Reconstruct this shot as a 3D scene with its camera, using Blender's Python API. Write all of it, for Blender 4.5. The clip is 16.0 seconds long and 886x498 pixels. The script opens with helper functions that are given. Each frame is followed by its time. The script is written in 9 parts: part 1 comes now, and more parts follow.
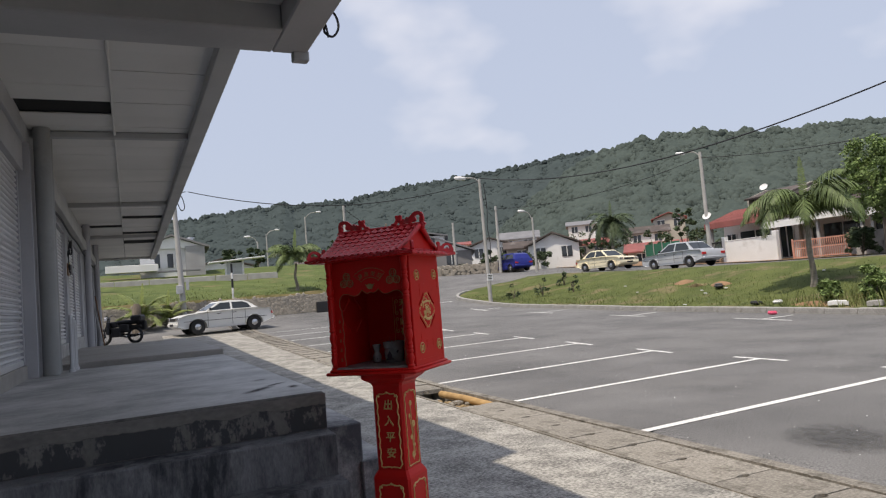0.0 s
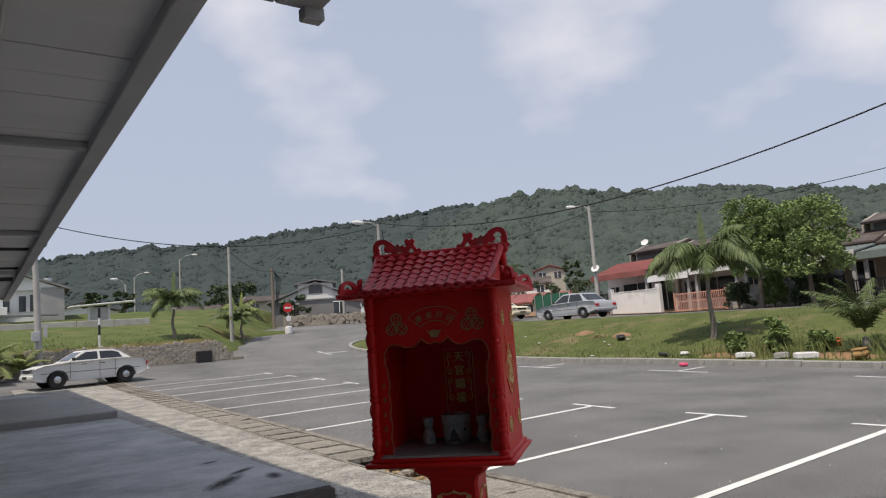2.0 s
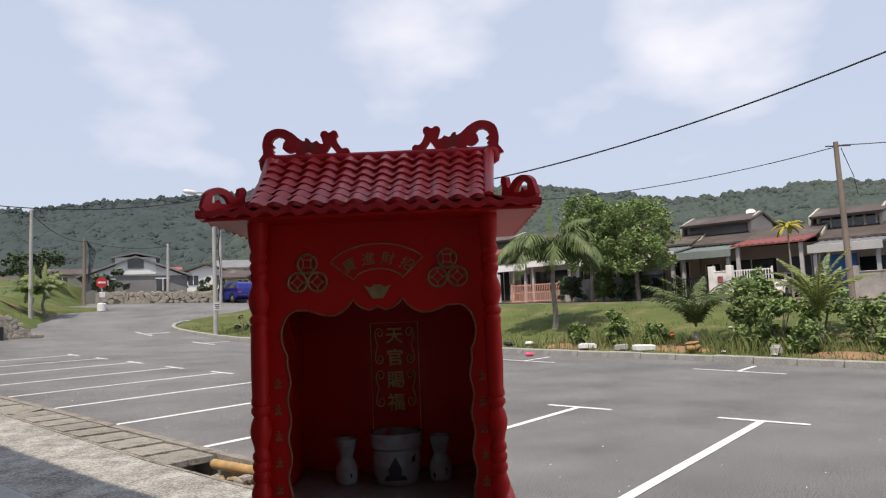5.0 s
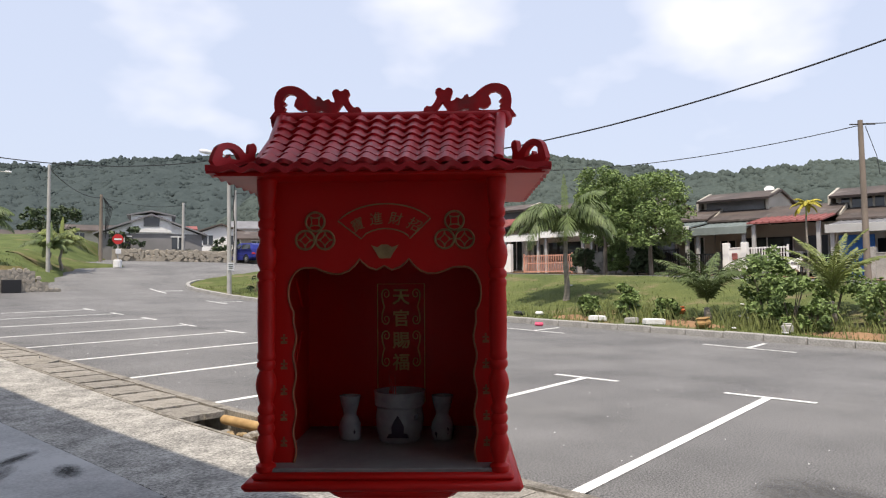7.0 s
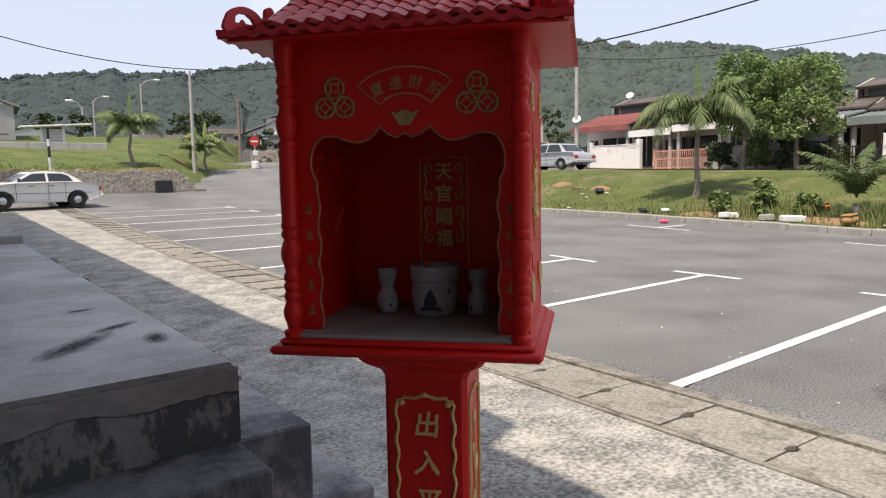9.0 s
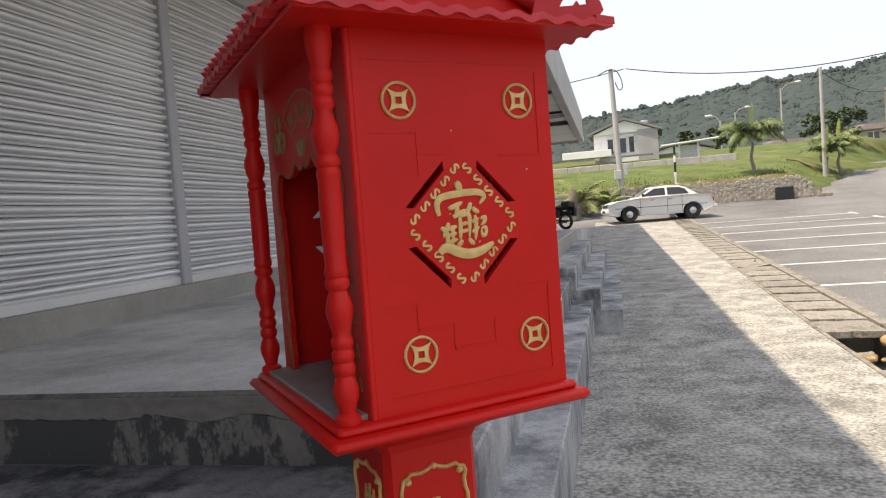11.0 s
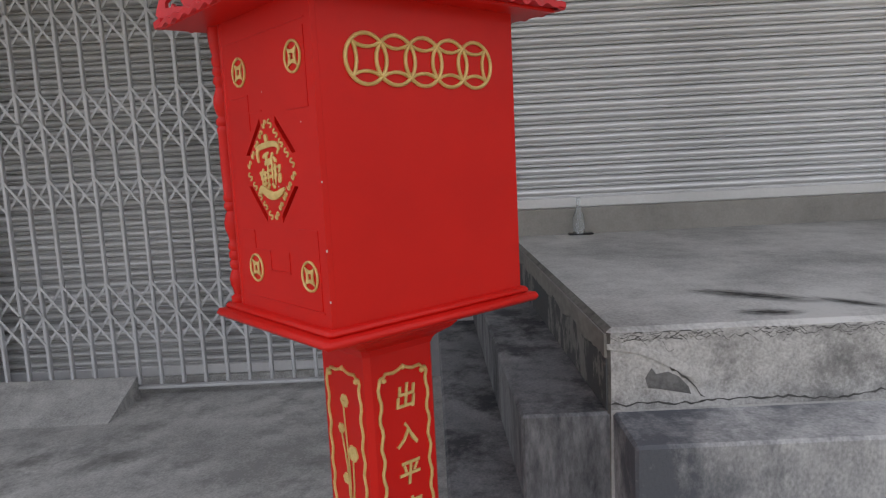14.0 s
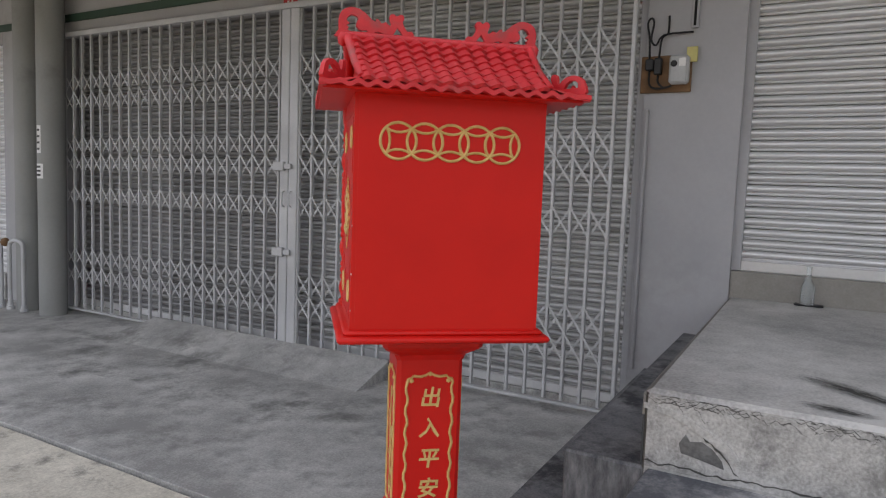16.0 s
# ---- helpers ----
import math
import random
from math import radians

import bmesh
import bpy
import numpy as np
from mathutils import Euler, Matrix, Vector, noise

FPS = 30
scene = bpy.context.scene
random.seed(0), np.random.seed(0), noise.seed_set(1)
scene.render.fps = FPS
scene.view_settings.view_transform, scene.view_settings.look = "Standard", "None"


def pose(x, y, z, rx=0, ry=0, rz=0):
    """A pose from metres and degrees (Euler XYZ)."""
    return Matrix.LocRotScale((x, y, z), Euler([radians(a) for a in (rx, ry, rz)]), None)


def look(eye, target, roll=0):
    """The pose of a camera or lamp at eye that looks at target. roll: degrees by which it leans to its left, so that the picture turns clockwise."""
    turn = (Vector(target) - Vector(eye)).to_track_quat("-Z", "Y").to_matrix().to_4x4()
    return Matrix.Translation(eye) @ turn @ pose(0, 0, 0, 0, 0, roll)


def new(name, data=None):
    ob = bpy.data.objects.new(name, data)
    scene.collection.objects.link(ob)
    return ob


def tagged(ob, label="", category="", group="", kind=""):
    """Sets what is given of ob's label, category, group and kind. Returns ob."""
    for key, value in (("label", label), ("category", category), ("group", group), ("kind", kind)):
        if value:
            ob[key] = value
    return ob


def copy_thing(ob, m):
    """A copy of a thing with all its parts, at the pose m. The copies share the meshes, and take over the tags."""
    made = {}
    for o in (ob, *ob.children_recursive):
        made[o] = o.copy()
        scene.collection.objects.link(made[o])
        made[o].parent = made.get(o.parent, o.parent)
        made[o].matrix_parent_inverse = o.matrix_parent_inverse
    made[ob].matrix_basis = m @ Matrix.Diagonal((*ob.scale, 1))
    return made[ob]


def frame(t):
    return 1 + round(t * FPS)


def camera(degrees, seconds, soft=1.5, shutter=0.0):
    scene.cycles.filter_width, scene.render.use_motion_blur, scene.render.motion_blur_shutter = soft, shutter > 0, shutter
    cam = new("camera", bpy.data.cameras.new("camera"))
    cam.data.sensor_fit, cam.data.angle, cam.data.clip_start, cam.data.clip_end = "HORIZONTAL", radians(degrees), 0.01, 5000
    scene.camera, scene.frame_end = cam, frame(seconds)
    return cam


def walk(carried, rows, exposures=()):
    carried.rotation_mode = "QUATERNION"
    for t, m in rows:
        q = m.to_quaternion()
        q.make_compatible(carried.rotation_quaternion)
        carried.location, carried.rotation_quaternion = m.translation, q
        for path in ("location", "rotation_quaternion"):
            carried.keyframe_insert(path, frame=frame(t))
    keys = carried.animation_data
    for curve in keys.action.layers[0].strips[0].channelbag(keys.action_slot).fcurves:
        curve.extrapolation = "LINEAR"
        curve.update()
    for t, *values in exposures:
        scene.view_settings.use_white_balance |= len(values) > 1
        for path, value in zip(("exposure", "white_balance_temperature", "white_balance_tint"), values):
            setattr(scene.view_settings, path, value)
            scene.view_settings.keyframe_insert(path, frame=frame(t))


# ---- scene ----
cam = camera(65.4, 16.0, soft=1.2)
PATH = [
    (0, (-1.347, -3.707, 1.4), (-0.515, -1.893, 1.53), -4.7),
    (0.5, (-1.44, -3.298, 1.416), (-0.572, -1.504, 1.587), -5.0),
    (1, (-1.509, -2.886, 1.446), (-0.562, -1.136, 1.65), -5.7),
    (1.5, (-1.62, -2.551, 1.471), (-0.578, -0.86, 1.708), -5.4),
    (2, (-1.602, -2.203, 1.473), (-0.463, -0.577, 1.717), -4.3),
    (2.5, (-1.562, -1.886, 1.457), (-0.337, -0.307, 1.525), -4.0),
    (3, (-1.512, -1.624, 1.454), (-0.183, -0.131, 1.538), -3.1),
    (3.5, (-1.354, -1.409, 1.441), (0.038, 0.015, 1.62), -4.3),
    (4, (-1.259, -1.232, 1.417), (0.154, 0.175, 1.583), -4.6),
    (4.5, (-1.19, -1.101, 1.434), (0.259, 0.269, 1.579), -4.0),
    (5, (-1.123, -1.059, 1.43), (0.368, 0.263, 1.609), -2.4),
    (5.2, (-1.1, -1.041, 1.39), (0.376, 0.306, 1.475), -1.4),
    (7.3, (-1.125, -1.071, 1.419), (0.342, 0.285, 1.501), -0.4),
    (7.5, (-1.13, -1.067, 1.386), (0.339, 0.29, 1.423), -0.7),
    (8, (-1.128, -1.041, 1.318), (0.357, 0.286, 1.14), -1.1),
    (8.5, (-1.068, -1.041, 1.313), (0.43, 0.256, 1.04), -1.5),
    (9, (-0.909, -1.168, 1.349), (0.28, 0.428, 1.149), -1.0),
    (9.5, (-0.682, -1.22, 1.341), (0.069, 0.625, 1.16), -2.3),
    (9.7, (-0.544, -1.22, 1.349), (0.138, 0.654, 1.197), -2.3),
    (11.8, (0.972, -0.961, 1.322), (-0.28, 0.598, 1.264), -4.1),
    (12, (1.075, -0.872, 1.326), (-0.312, 0.567, 1.254), -3.8),
    (12.5, (1.3, -0.636, 1.324), (-0.436, 0.353, 1.248), -3.4),
    (13, (1.496, -0.374, 1.322), (-0.442, 0.111, 1.236), -2.3),
    (13.5, (1.574, -0.018, 1.336), (-0.403, 0.233, 1.171), -1.9),
    (14, (1.598, 0.332, 1.326), (-0.384, 0.302, 1.061), -2.9),
    (14.4, (1.574, 0.543, 1.316), (-0.379, 0.256, 0.997), -3.9),
    (14.5, (1.562, 0.607, 1.32), (-0.374, 0.242, 0.977), -3.7),
    (15, (1.56, 0.855, 1.32), (-0.268, 0.141, 0.933), -2.1),
    (15.2, (1.57, 0.966, 1.343), (-0.215, 0.145, 0.966), -1.1),
    (15.5, (1.625, 1.073, 1.366), (-0.137, 0.175, 1.072), 0.1),
    (15.8, (1.704, 1.138, 1.389), (-0.036, 0.172, 1.193), 1.5),
    (16, (1.772, 1.193, 1.396), (0.046, 0.198, 1.221), 2.1),
]
EXPOSURES = [(0, 0.22, 7150, 12), (1.5, 0.11, 7150, 12), (2, 0.05, 7150, 12), (2.5, 0.06, 7150, 12), (3, 0.19, 7150, 12), (3.5, 0.22, 7150, 12), (5, 0.36, 7150, 12), (7.3, 0.58, 7150, 12), (8.2, 0.55, 7300, 13), (9.7, 0.76, 7450, 12), (11.8, 1.07, 8200, 11), (12.5, 1.1, 8200, 11), (13.5, 1.15, 8200, 11), (14, 1.18, 8200, 11), (14.5, 1.21, 8200, 11), (16, 1.26, 8200, 11)]
walk(cam, [(t, look(eye, target, roll)) for t, eye, target, roll in PATH], EXPOSURES)

# ---- light ----
world = bpy.data.worlds.new("sky")
scene.world = world
world.use_nodes = True
wn, wl = world.node_tree.nodes, world.node_tree.links
wn.clear()
SUN_TRAVEL = Vector((0.444, 0.19, -1.0)).normalized()
SUN_EL = math.asin(-SUN_TRAVEL.z)
SUN_AZ = math.atan2(-SUN_TRAVEL.x, -SUN_TRAVEL.y)
sky = wn.new("ShaderNodeTexSky")
sky.sky_type, sky.sun_disc = "NISHITA", False
sky.sun_elevation, sky.sun_rotation = SUN_EL, SUN_AZ
sky.air_density, sky.dust_density, sky.ozone_density = 1.2, 3.0, 1.5
tc = wn.new("ShaderNodeTexCoord")
mp = wn.new("ShaderNodeMapping")
mp.inputs["Scale"].default_value = (1.0, 1.0, 1.9)
mp.inputs["Rotation"].default_value = (0, 0, radians(25))
nz = wn.new("ShaderNodeTexNoise")
nz.inputs["Scale"].default_value, nz.inputs["Detail"].default_value, nz.inputs["Roughness"].default_value = 3.2, 4.5, 0.5
rp = wn.new("ShaderNodeValToRGB")
rp.color_ramp.elements[0].position, rp.color_ramp.elements[1].position = 0.60, 0.93
cm = wn.new("ShaderNodeMixRGB")
cm.inputs[2].default_value = (9.6, 9.9, 11.0, 1)
haze = wn.new("ShaderNodeMixRGB")
haze.inputs[0].default_value = 0.72
haze.inputs[2].default_value = (6.2, 7.3, 9.8, 1)
bg = wn.new("ShaderNodeBackground")
bg.inputs[1].default_value = 0.085
wo = wn.new("ShaderNodeOutputWorld")
wl.new(tc.outputs["Generated"], mp.inputs[0])
wl.new(mp.outputs[0], nz.inputs["Vector"])
wl.new(sky.outputs[0], haze.inputs[1])
bank = None
for az, el, wide in ((43.0, 26.0, 0.966), (73.0, 23.0, 0.981), (27.0, 26.5, 0.98), (112.0, 30.0, 0.95), (-60.0, 35.0, 0.93), (190.0, 32.0, 0.93)):
    dot = wn.new("ShaderNodeVectorMath")
    dot.operation = "DOT_PRODUCT"
    dot.inputs[1].default_value = (math.sin(radians(az)) * math.cos(radians(el)), math.cos(radians(az)) * math.cos(radians(el)), math.sin(radians(el)))
    wl.new(tc.outputs["Generated"], dot.inputs[0])
    mr = wn.new("ShaderNodeMapRange")
    mr.interpolation_type = "SMOOTHERSTEP"
    mr.inputs["From Min"].default_value, mr.inputs["From Max"].default_value = wide, 0.997
    wl.new(dot.outputs["Value"], mr.inputs["Value"])
    if bank is None:
        bank = mr.outputs[0]
    else:
        mx = wn.new("ShaderNodeMath")
        mx.operation = "MAXIMUM"
        wl.new(bank, mx.inputs[0])
        wl.new(mr.outputs[0], mx.inputs[1])
        bank = mx.outputs[0]
lift = wn.new("ShaderNodeMath")
lift.operation = "MULTIPLY_ADD"
lift.inputs[1].default_value = 0.20
wl.new(bank, lift.inputs[0])
wl.new(nz.outputs["Fac"], lift.inputs[2])
wl.new(lift.outputs[0], rp.inputs[0])
wl.new(rp.outputs[0], cm.inputs[0])
wl.new(haze.outputs[0], cm.inputs[1])
wl.new(cm.outputs[0], bg.inputs[0])
wl.new(bg.outputs[0], wo.inputs[0])
sun = new("sun", bpy.data.lights.new("sun", "SUN"))
sun.data.energy, sun.data.angle, sun.data.color = 3.2, radians(0.8), (1.0, 0.95, 0.87)
sun.rotation_mode = "QUATERNION"
sun.rotation_quaternion = SUN_TRAVEL.to_track_quat("-Z", "Y")
sun.location = (-20, -10, 40)


# ---- materials ----
def mat(name, a, b=None, rough=0.7, metal=0.0, scale=6.0, fine=60.0, bump=0.15, dist=0.004, stain=None, stain_scale=1.3, stain_lo=0.55, stain_hi=0.7,
        rand=0.0, spec=0.4, grit=0.35, stretch=(1, 1, 1), island=False, lo=0.32, hi=0.68, craze=0.0, coarse=0.5):
    """A surface with two shades blended by a coarse and a fine noise, optional stains, and relief."""
    m = bpy.data.materials.new(name)
    m.use_nodes = True
    n, l = m.node_tree.nodes, m.node_tree.links
    p = n["Principled BSDF"]
    p.inputs["Roughness"].default_value, p.inputs["Metallic"].default_value = rough, metal
    p.inputs["Specular IOR Level"].default_value = spec
    b = b or tuple(c * 0.8 for c in a)
    co = n.new("ShaderNodeTexCoord")
    ma = n.new("ShaderNodeMapping")
    ma.inputs["Scale"].default_value = stretch
    l.new(co.outputs["Object"], ma.inputs[0])
    big = n.new("ShaderNodeTexNoise")
    big.inputs["Scale"].default_value, big.inputs["Detail"].default_value, big.inputs["Roughness"].default_value = scale, 6.0 if coarse == 0.5 else 10.0, coarse
    small = n.new("ShaderNodeTexNoise")
    small.inputs["Scale"].default_value, small.inputs["Detail"].default_value = fine, 3.0
    l.new(ma.outputs[0], big.inputs["Vector"])
    l.new(ma.outputs[0], small.inputs["Vector"])
    ramp = n.new("ShaderNodeValToRGB")
    ramp.color_ramp.elements[0].position, ramp.color_ramp.elements[1].position = lo, hi
    ramp.color_ramp.elements[0].color, ramp.color_ramp.elements[1].color = (*b, 1), (*a, 1)
    mix = n.new("ShaderNodeMath")
    mix.operation = "MULTIPLY_ADD"
    sub = n.new("ShaderNodeMath")
    sub.operation = "SUBTRACT"
    sub.inputs[1].default_value = 0.5
    l.new(small.outputs["Fac"], sub.inputs[0])
    l.new(sub.outputs[0], mix.inputs[0])
    mix.inputs[1].default_value = grit
    l.new(big.outputs["Fac"], mix.inputs[2])
    l.new(mix.outputs[0], ramp.inputs[0])
    out = ramp.outputs[0]
    if stain:
        sn = n.new("ShaderNodeTexNoise")
        sn.inputs["Scale"].default_value, sn.inputs["Detail"].default_value, sn.inputs["Roughness"].default_value = stain_scale, 8.0, max(0.65, coarse)
        l.new(ma.outputs[0], sn.inputs["Vector"])
        sr = n.new("ShaderNodeValToRGB")
        sr.color_ramp.elements[0].position, sr.color_ramp.elements[1].position = stain_lo, stain_hi
        l.new(sn.outputs["Fac"], sr.inputs[0])
        sm = n.new("ShaderNodeMixRGB")
        l.new(sr.outputs[0], sm.inputs[0])
        l.new(out, sm.inputs[1])
        sm.inputs[2].default_value = (*stain, 1)
        out = sm.outputs[0]
    if craze:
        vo = n.new("ShaderNodeTexVoronoi")
        vo.feature = "DISTANCE_TO_EDGE"
        vo.inputs["Scale"].default_value = craze
        wob = n.new("ShaderNodeMixRGB")
        wob.blend_type = "ADD"
        wob.inputs[0].default_value = 0.12
        l.new(co.outputs["Object"], wob.inputs[1])
        l.new(big.outputs["Color"], wob.inputs[2])
        l.new(wob.outputs[0], vo.inputs["Vector"])
        cr = n.new("ShaderNodeValToRGB")
        cr.color_ramp.elements[0].position, cr.color_ramp.elements[1].position = 0.0, 0.03
        cr.color_ramp.elements[0].color = (0.6, 0.6, 0.6, 1)
        l.new(vo.outputs["Distance"], cr.inputs[0])
        cx_ = n.new("ShaderNodeMixRGB")
        cx_.blend_type = "MULTIPLY"
        l.new(big.outputs["Fac"], cx_.inputs[0])
        l.new(out, cx_.inputs[1])
        l.new(cr.outputs[0], cx_.inputs[2])
        out = cx_.outputs[0]
    if rand:
        src = n.new("ShaderNodeNewGeometry").outputs["Random Per Island"] if island else n.new("ShaderNodeObjectInfo").outputs["Random"]
        mr = n.new("ShaderNodeMapRange")
        mr.inputs["To Min"].default_value, mr.inputs["To Max"].default_value = 1 - rand, 1 + rand
        l.new(src, mr.inputs["Value"])
        hs = n.new("ShaderNodeHueSaturation")
        l.new(mr.outputs[0], hs.inputs["Value"])
        l.new(out, hs.inputs["Color"])
        out = hs.outputs[0]
    l.new(out, p.inputs["Base Color"])
    if bump:
        bp = n.new("ShaderNodeBump")
        bp.inputs["Strength"].default_value, bp.inputs["Distance"].default_value = bump, dist
        l.new(mix.outputs[0], bp.inputs["Height"])
        l.new(bp.outputs[0], p.inputs["Normal"])
    return m


def glass(name, tint, rough=0.05):
    m = bpy.data.materials.new(name)
    m.use_nodes = True
    p = m.node_tree.nodes["Principled BSDF"]
    p.inputs["Base Color"].default_value = (*tint, 1)
    p.inputs["Roughness"].default_value = rough
    p.inputs["Specular IOR Level"].default_value = 0.7
    return m


M_RED = mat("red_paint", (0.62, 0.012, 0.009), (0.56, 0.010, 0.008), spec=0.25, rough=0.42, scale=5, fine=160, bump=0.05, dist=0.001, grit=0.15)
M_ROOFRED = mat("red_roof_paint", (0.62, 0.032, 0.040), (0.50, 0.022, 0.028), spec=0.35, rough=0.42, scale=14, fine=160, bump=0.08, dist=0.002, stain=(0.36, 0.06, 0.06), stain_scale=9)
M_GOLD = mat("gold_paint", (0.72, 0.53, 0.22), (0.56, 0.39, 0.14), rough=0.45, metal=0.15, scale=40, fine=300, bump=0.2, dist=0.001)
M_FADED = mat("faded_gold_paint", (0.40, 0.27, 0.12), (0.26, 0.16, 0.07), rough=0.6, scale=40, fine=300, bump=0.1, dist=0.001)
M_RIM = mat("worn_rim_paint", (0.36, 0.15, 0.07), (0.26, 0.08, 0.04), rough=0.6, scale=30, fine=200, bump=0.1, dist=0.001)
M_SLAB = mat("grey_altar_slab", (0.28, 0.27, 0.26), (0.2, 0.19, 0.18), rough=0.5, scale=12)
# white ware greyed down: the altar's deep shade is in this colour
M_PORC = mat("white_porcelain", (0.36, 0.36, 0.36), (0.27, 0.27, 0.275), rough=0.22, scale=30, bump=0.02)
M_BLUE = mat("dark_glaze", (0.045, 0.03, 0.05), (0.03, 0.02, 0.03), rough=0.2, bump=0.02)
M_CHIP = mat("bare_chip", (0.66, 0.62, 0.58), rough=0.8)
M_ASPHALT = mat("asphalt", (0.235, 0.232, 0.23), (0.075, 0.075, 0.076), rough=0.85, scale=0.55, fine=75, bump=0.6, dist=0.008, grit=2.2, lo=0.12, hi=0.88, stain=(0.20, 0.197, 0.193), stain_scale=0.22, stain_lo=0.5, stain_hi=0.75, spec=0.25, coarse=0.55)
M_GRASS = mat("grass", (0.118, 0.138, 0.048), (0.068, 0.088, 0.030), rough=0.95, scale=0.9, fine=16, bump=0.6, dist=0.05, grit=0.8, stain=(0.21, 0.165, 0.10), stain_scale=0.6, stain_lo=0.53, stain_hi=0.68, spec=0.1)
M_BANK = mat("bank_grass", (0.125, 0.155, 0.056), (0.072, 0.098, 0.034), rough=0.95, scale=0.9, fine=16, bump=0.6, dist=0.05, grit=0.9, stain=(0.20, 0.16, 0.09), stain_scale=0.4, stain_lo=0.57, stain_hi=0.7, spec=0.1)
M_ROUGH = mat("rough_concrete", (0.47, 0.452, 0.413), (0.15, 0.145, 0.134), rough=0.92, scale=2.4, fine=42, bump=0.7, dist=0.01, grit=0.7, lo=0.36, hi=0.64, stain=(0.16, 0.155, 0.145), stain_scale=0.9, stain_lo=0.52, stain_hi=0.74, spec=0.2, coarse=0.8)
M_CREAMPAVE = mat("cream_worn_screed", (0.66, 0.62, 0.54), (0.36, 0.335, 0.29), rough=0.9, scale=3.0, fine=80, bump=0.5, dist=0.008, grit=0.5, lo=0.3, hi=0.7, stain=(0.17, 0.16, 0.145), stain_scale=3.2, stain_lo=0.55, stain_hi=0.68, coarse=0.74)
M_WALK = mat("trowelled_cement", (0.55, 0.544, 0.53), (0.25, 0.247, 0.241), rough=0.5, scale=1.0, lo=0.38, hi=0.62, fine=95, bump=0.2, dist=0.004, grit=0.28, stain=(0.15, 0.147, 0.142), stain_scale=1.9, stain_lo=0.5, stain_hi=0.66, spec=0.5, coarse=0.74)
M_PLAT = mat("platform_cement", (0.52, 0.514, 0.5), (0.24, 0.237, 0.23), rough=0.55, scale=1.2, lo=0.38, hi=0.62, fine=95, bump=0.2, dist=0.004, grit=0.3, stain=(0.17, 0.166, 0.16), stain_scale=2.2, stain_lo=0.57, stain_hi=0.75, spec=0.45, coarse=0.74)
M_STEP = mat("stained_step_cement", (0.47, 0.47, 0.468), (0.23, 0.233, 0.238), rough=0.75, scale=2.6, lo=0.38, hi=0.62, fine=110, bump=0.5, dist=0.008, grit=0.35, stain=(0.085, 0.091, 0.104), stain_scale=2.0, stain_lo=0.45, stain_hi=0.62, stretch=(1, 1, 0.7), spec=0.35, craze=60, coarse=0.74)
M_DARKSTEP = mat("damp_mossy_step", (0.25, 0.25, 0.257), (0.11, 0.113, 0.123), rough=0.75, scale=3.2, fine=110, bump=0.5, dist=0.008, grit=0.4, stain=(0.04, 0.042, 0.048), stain_scale=3.0, stain_lo=0.46, stain_hi=0.6, stretch=(1, 1, 0.3), spec=0.35, craze=60, coarse=0.74)
M_DARKTOP = mat("damp_step_top", (0.44, 0.432, 0.415), (0.24, 0.236, 0.228), rough=0.7, scale=3.0, fine=110, bump=0.35, dist=0.006, grit=0.35, stain=(0.10, 0.10, 0.10), stain_scale=2.4, stain_lo=0.5, stain_hi=0.66, coarse=0.74)
# paler than M_STEP: sky light on the treads is put into this colour
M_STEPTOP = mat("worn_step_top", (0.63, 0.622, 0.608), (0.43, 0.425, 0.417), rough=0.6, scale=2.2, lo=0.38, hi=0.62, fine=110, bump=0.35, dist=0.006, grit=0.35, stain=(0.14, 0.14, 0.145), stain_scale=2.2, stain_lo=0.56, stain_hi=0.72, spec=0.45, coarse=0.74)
M_CRAZED = mat("crazed_render", (0.52, 0.515, 0.505), (0.27, 0.267, 0.26), rough=0.85, lo=0.38, hi=0.62, scale=3.4, fine=110, bump=0.6, dist=0.006, grit=0.4, stain=(0.13, 0.13, 0.13), stain_scale=4.0, stain_lo=0.52, stain_hi=0.68, craze=70, coarse=0.74)
M_BARE = mat("broken_render", (0.30, 0.29, 0.275), (0.15, 0.145, 0.14), rough=0.95, scale=14, fine=70, bump=0.8, dist=0.01, grit=0.9)
M_COVER = mat("drain_cover_concrete", (0.35, 0.325, 0.285), (0.19, 0.175, 0.152), rough=0.92, scale=4.5, fine=45, bump=0.7, dist=0.008, grit=1.2, lo=0.28, hi=0.72, rand=0.12, stain=(0.105, 0.095, 0.08), stain_scale=3.4, stain_lo=0.5, stain_hi=0.66, spec=0.2, coarse=0.74)
M_KERB = mat("kerb_concrete", (0.4, 0.39, 0.37), (0.25, 0.244, 0.232), rough=0.92, scale=1.6, fine=25, bump=0.4, dist=0.006, grit=0.7, stain=(0.09, 0.085, 0.08), stain_scale=0.9)
M_PAINT = mat("white_road_paint", (0.78, 0.78, 0.76), (0.66, 0.66, 0.64), rough=0.7, scale=3, fine=60, bump=0.1, stain=(0.36, 0.36, 0.355), stain_scale=5, stain_lo=0.6, stain_hi=0.75)
M_WALL = mat("grey_wall_paint", (0.41, 0.41, 0.425), (0.34, 0.34, 0.355), rough=0.75, scale=1.4, fine=40, bump=0.08, dist=0.003, grit=0.2, stain=(0.27, 0.268, 0.27), stain_scale=1.1, stain_lo=0.56, stain_hi=0.78)
M_COLUMN = mat("grey_column_paint", (0.30, 0.305, 0.30), (0.24, 0.245, 0.24), rough=0.7, scale=1.4, fine=40, bump=0.05, dist=0.003, grit=0.2, stain=(0.2, 0.2, 0.198), stain_scale=1.5)
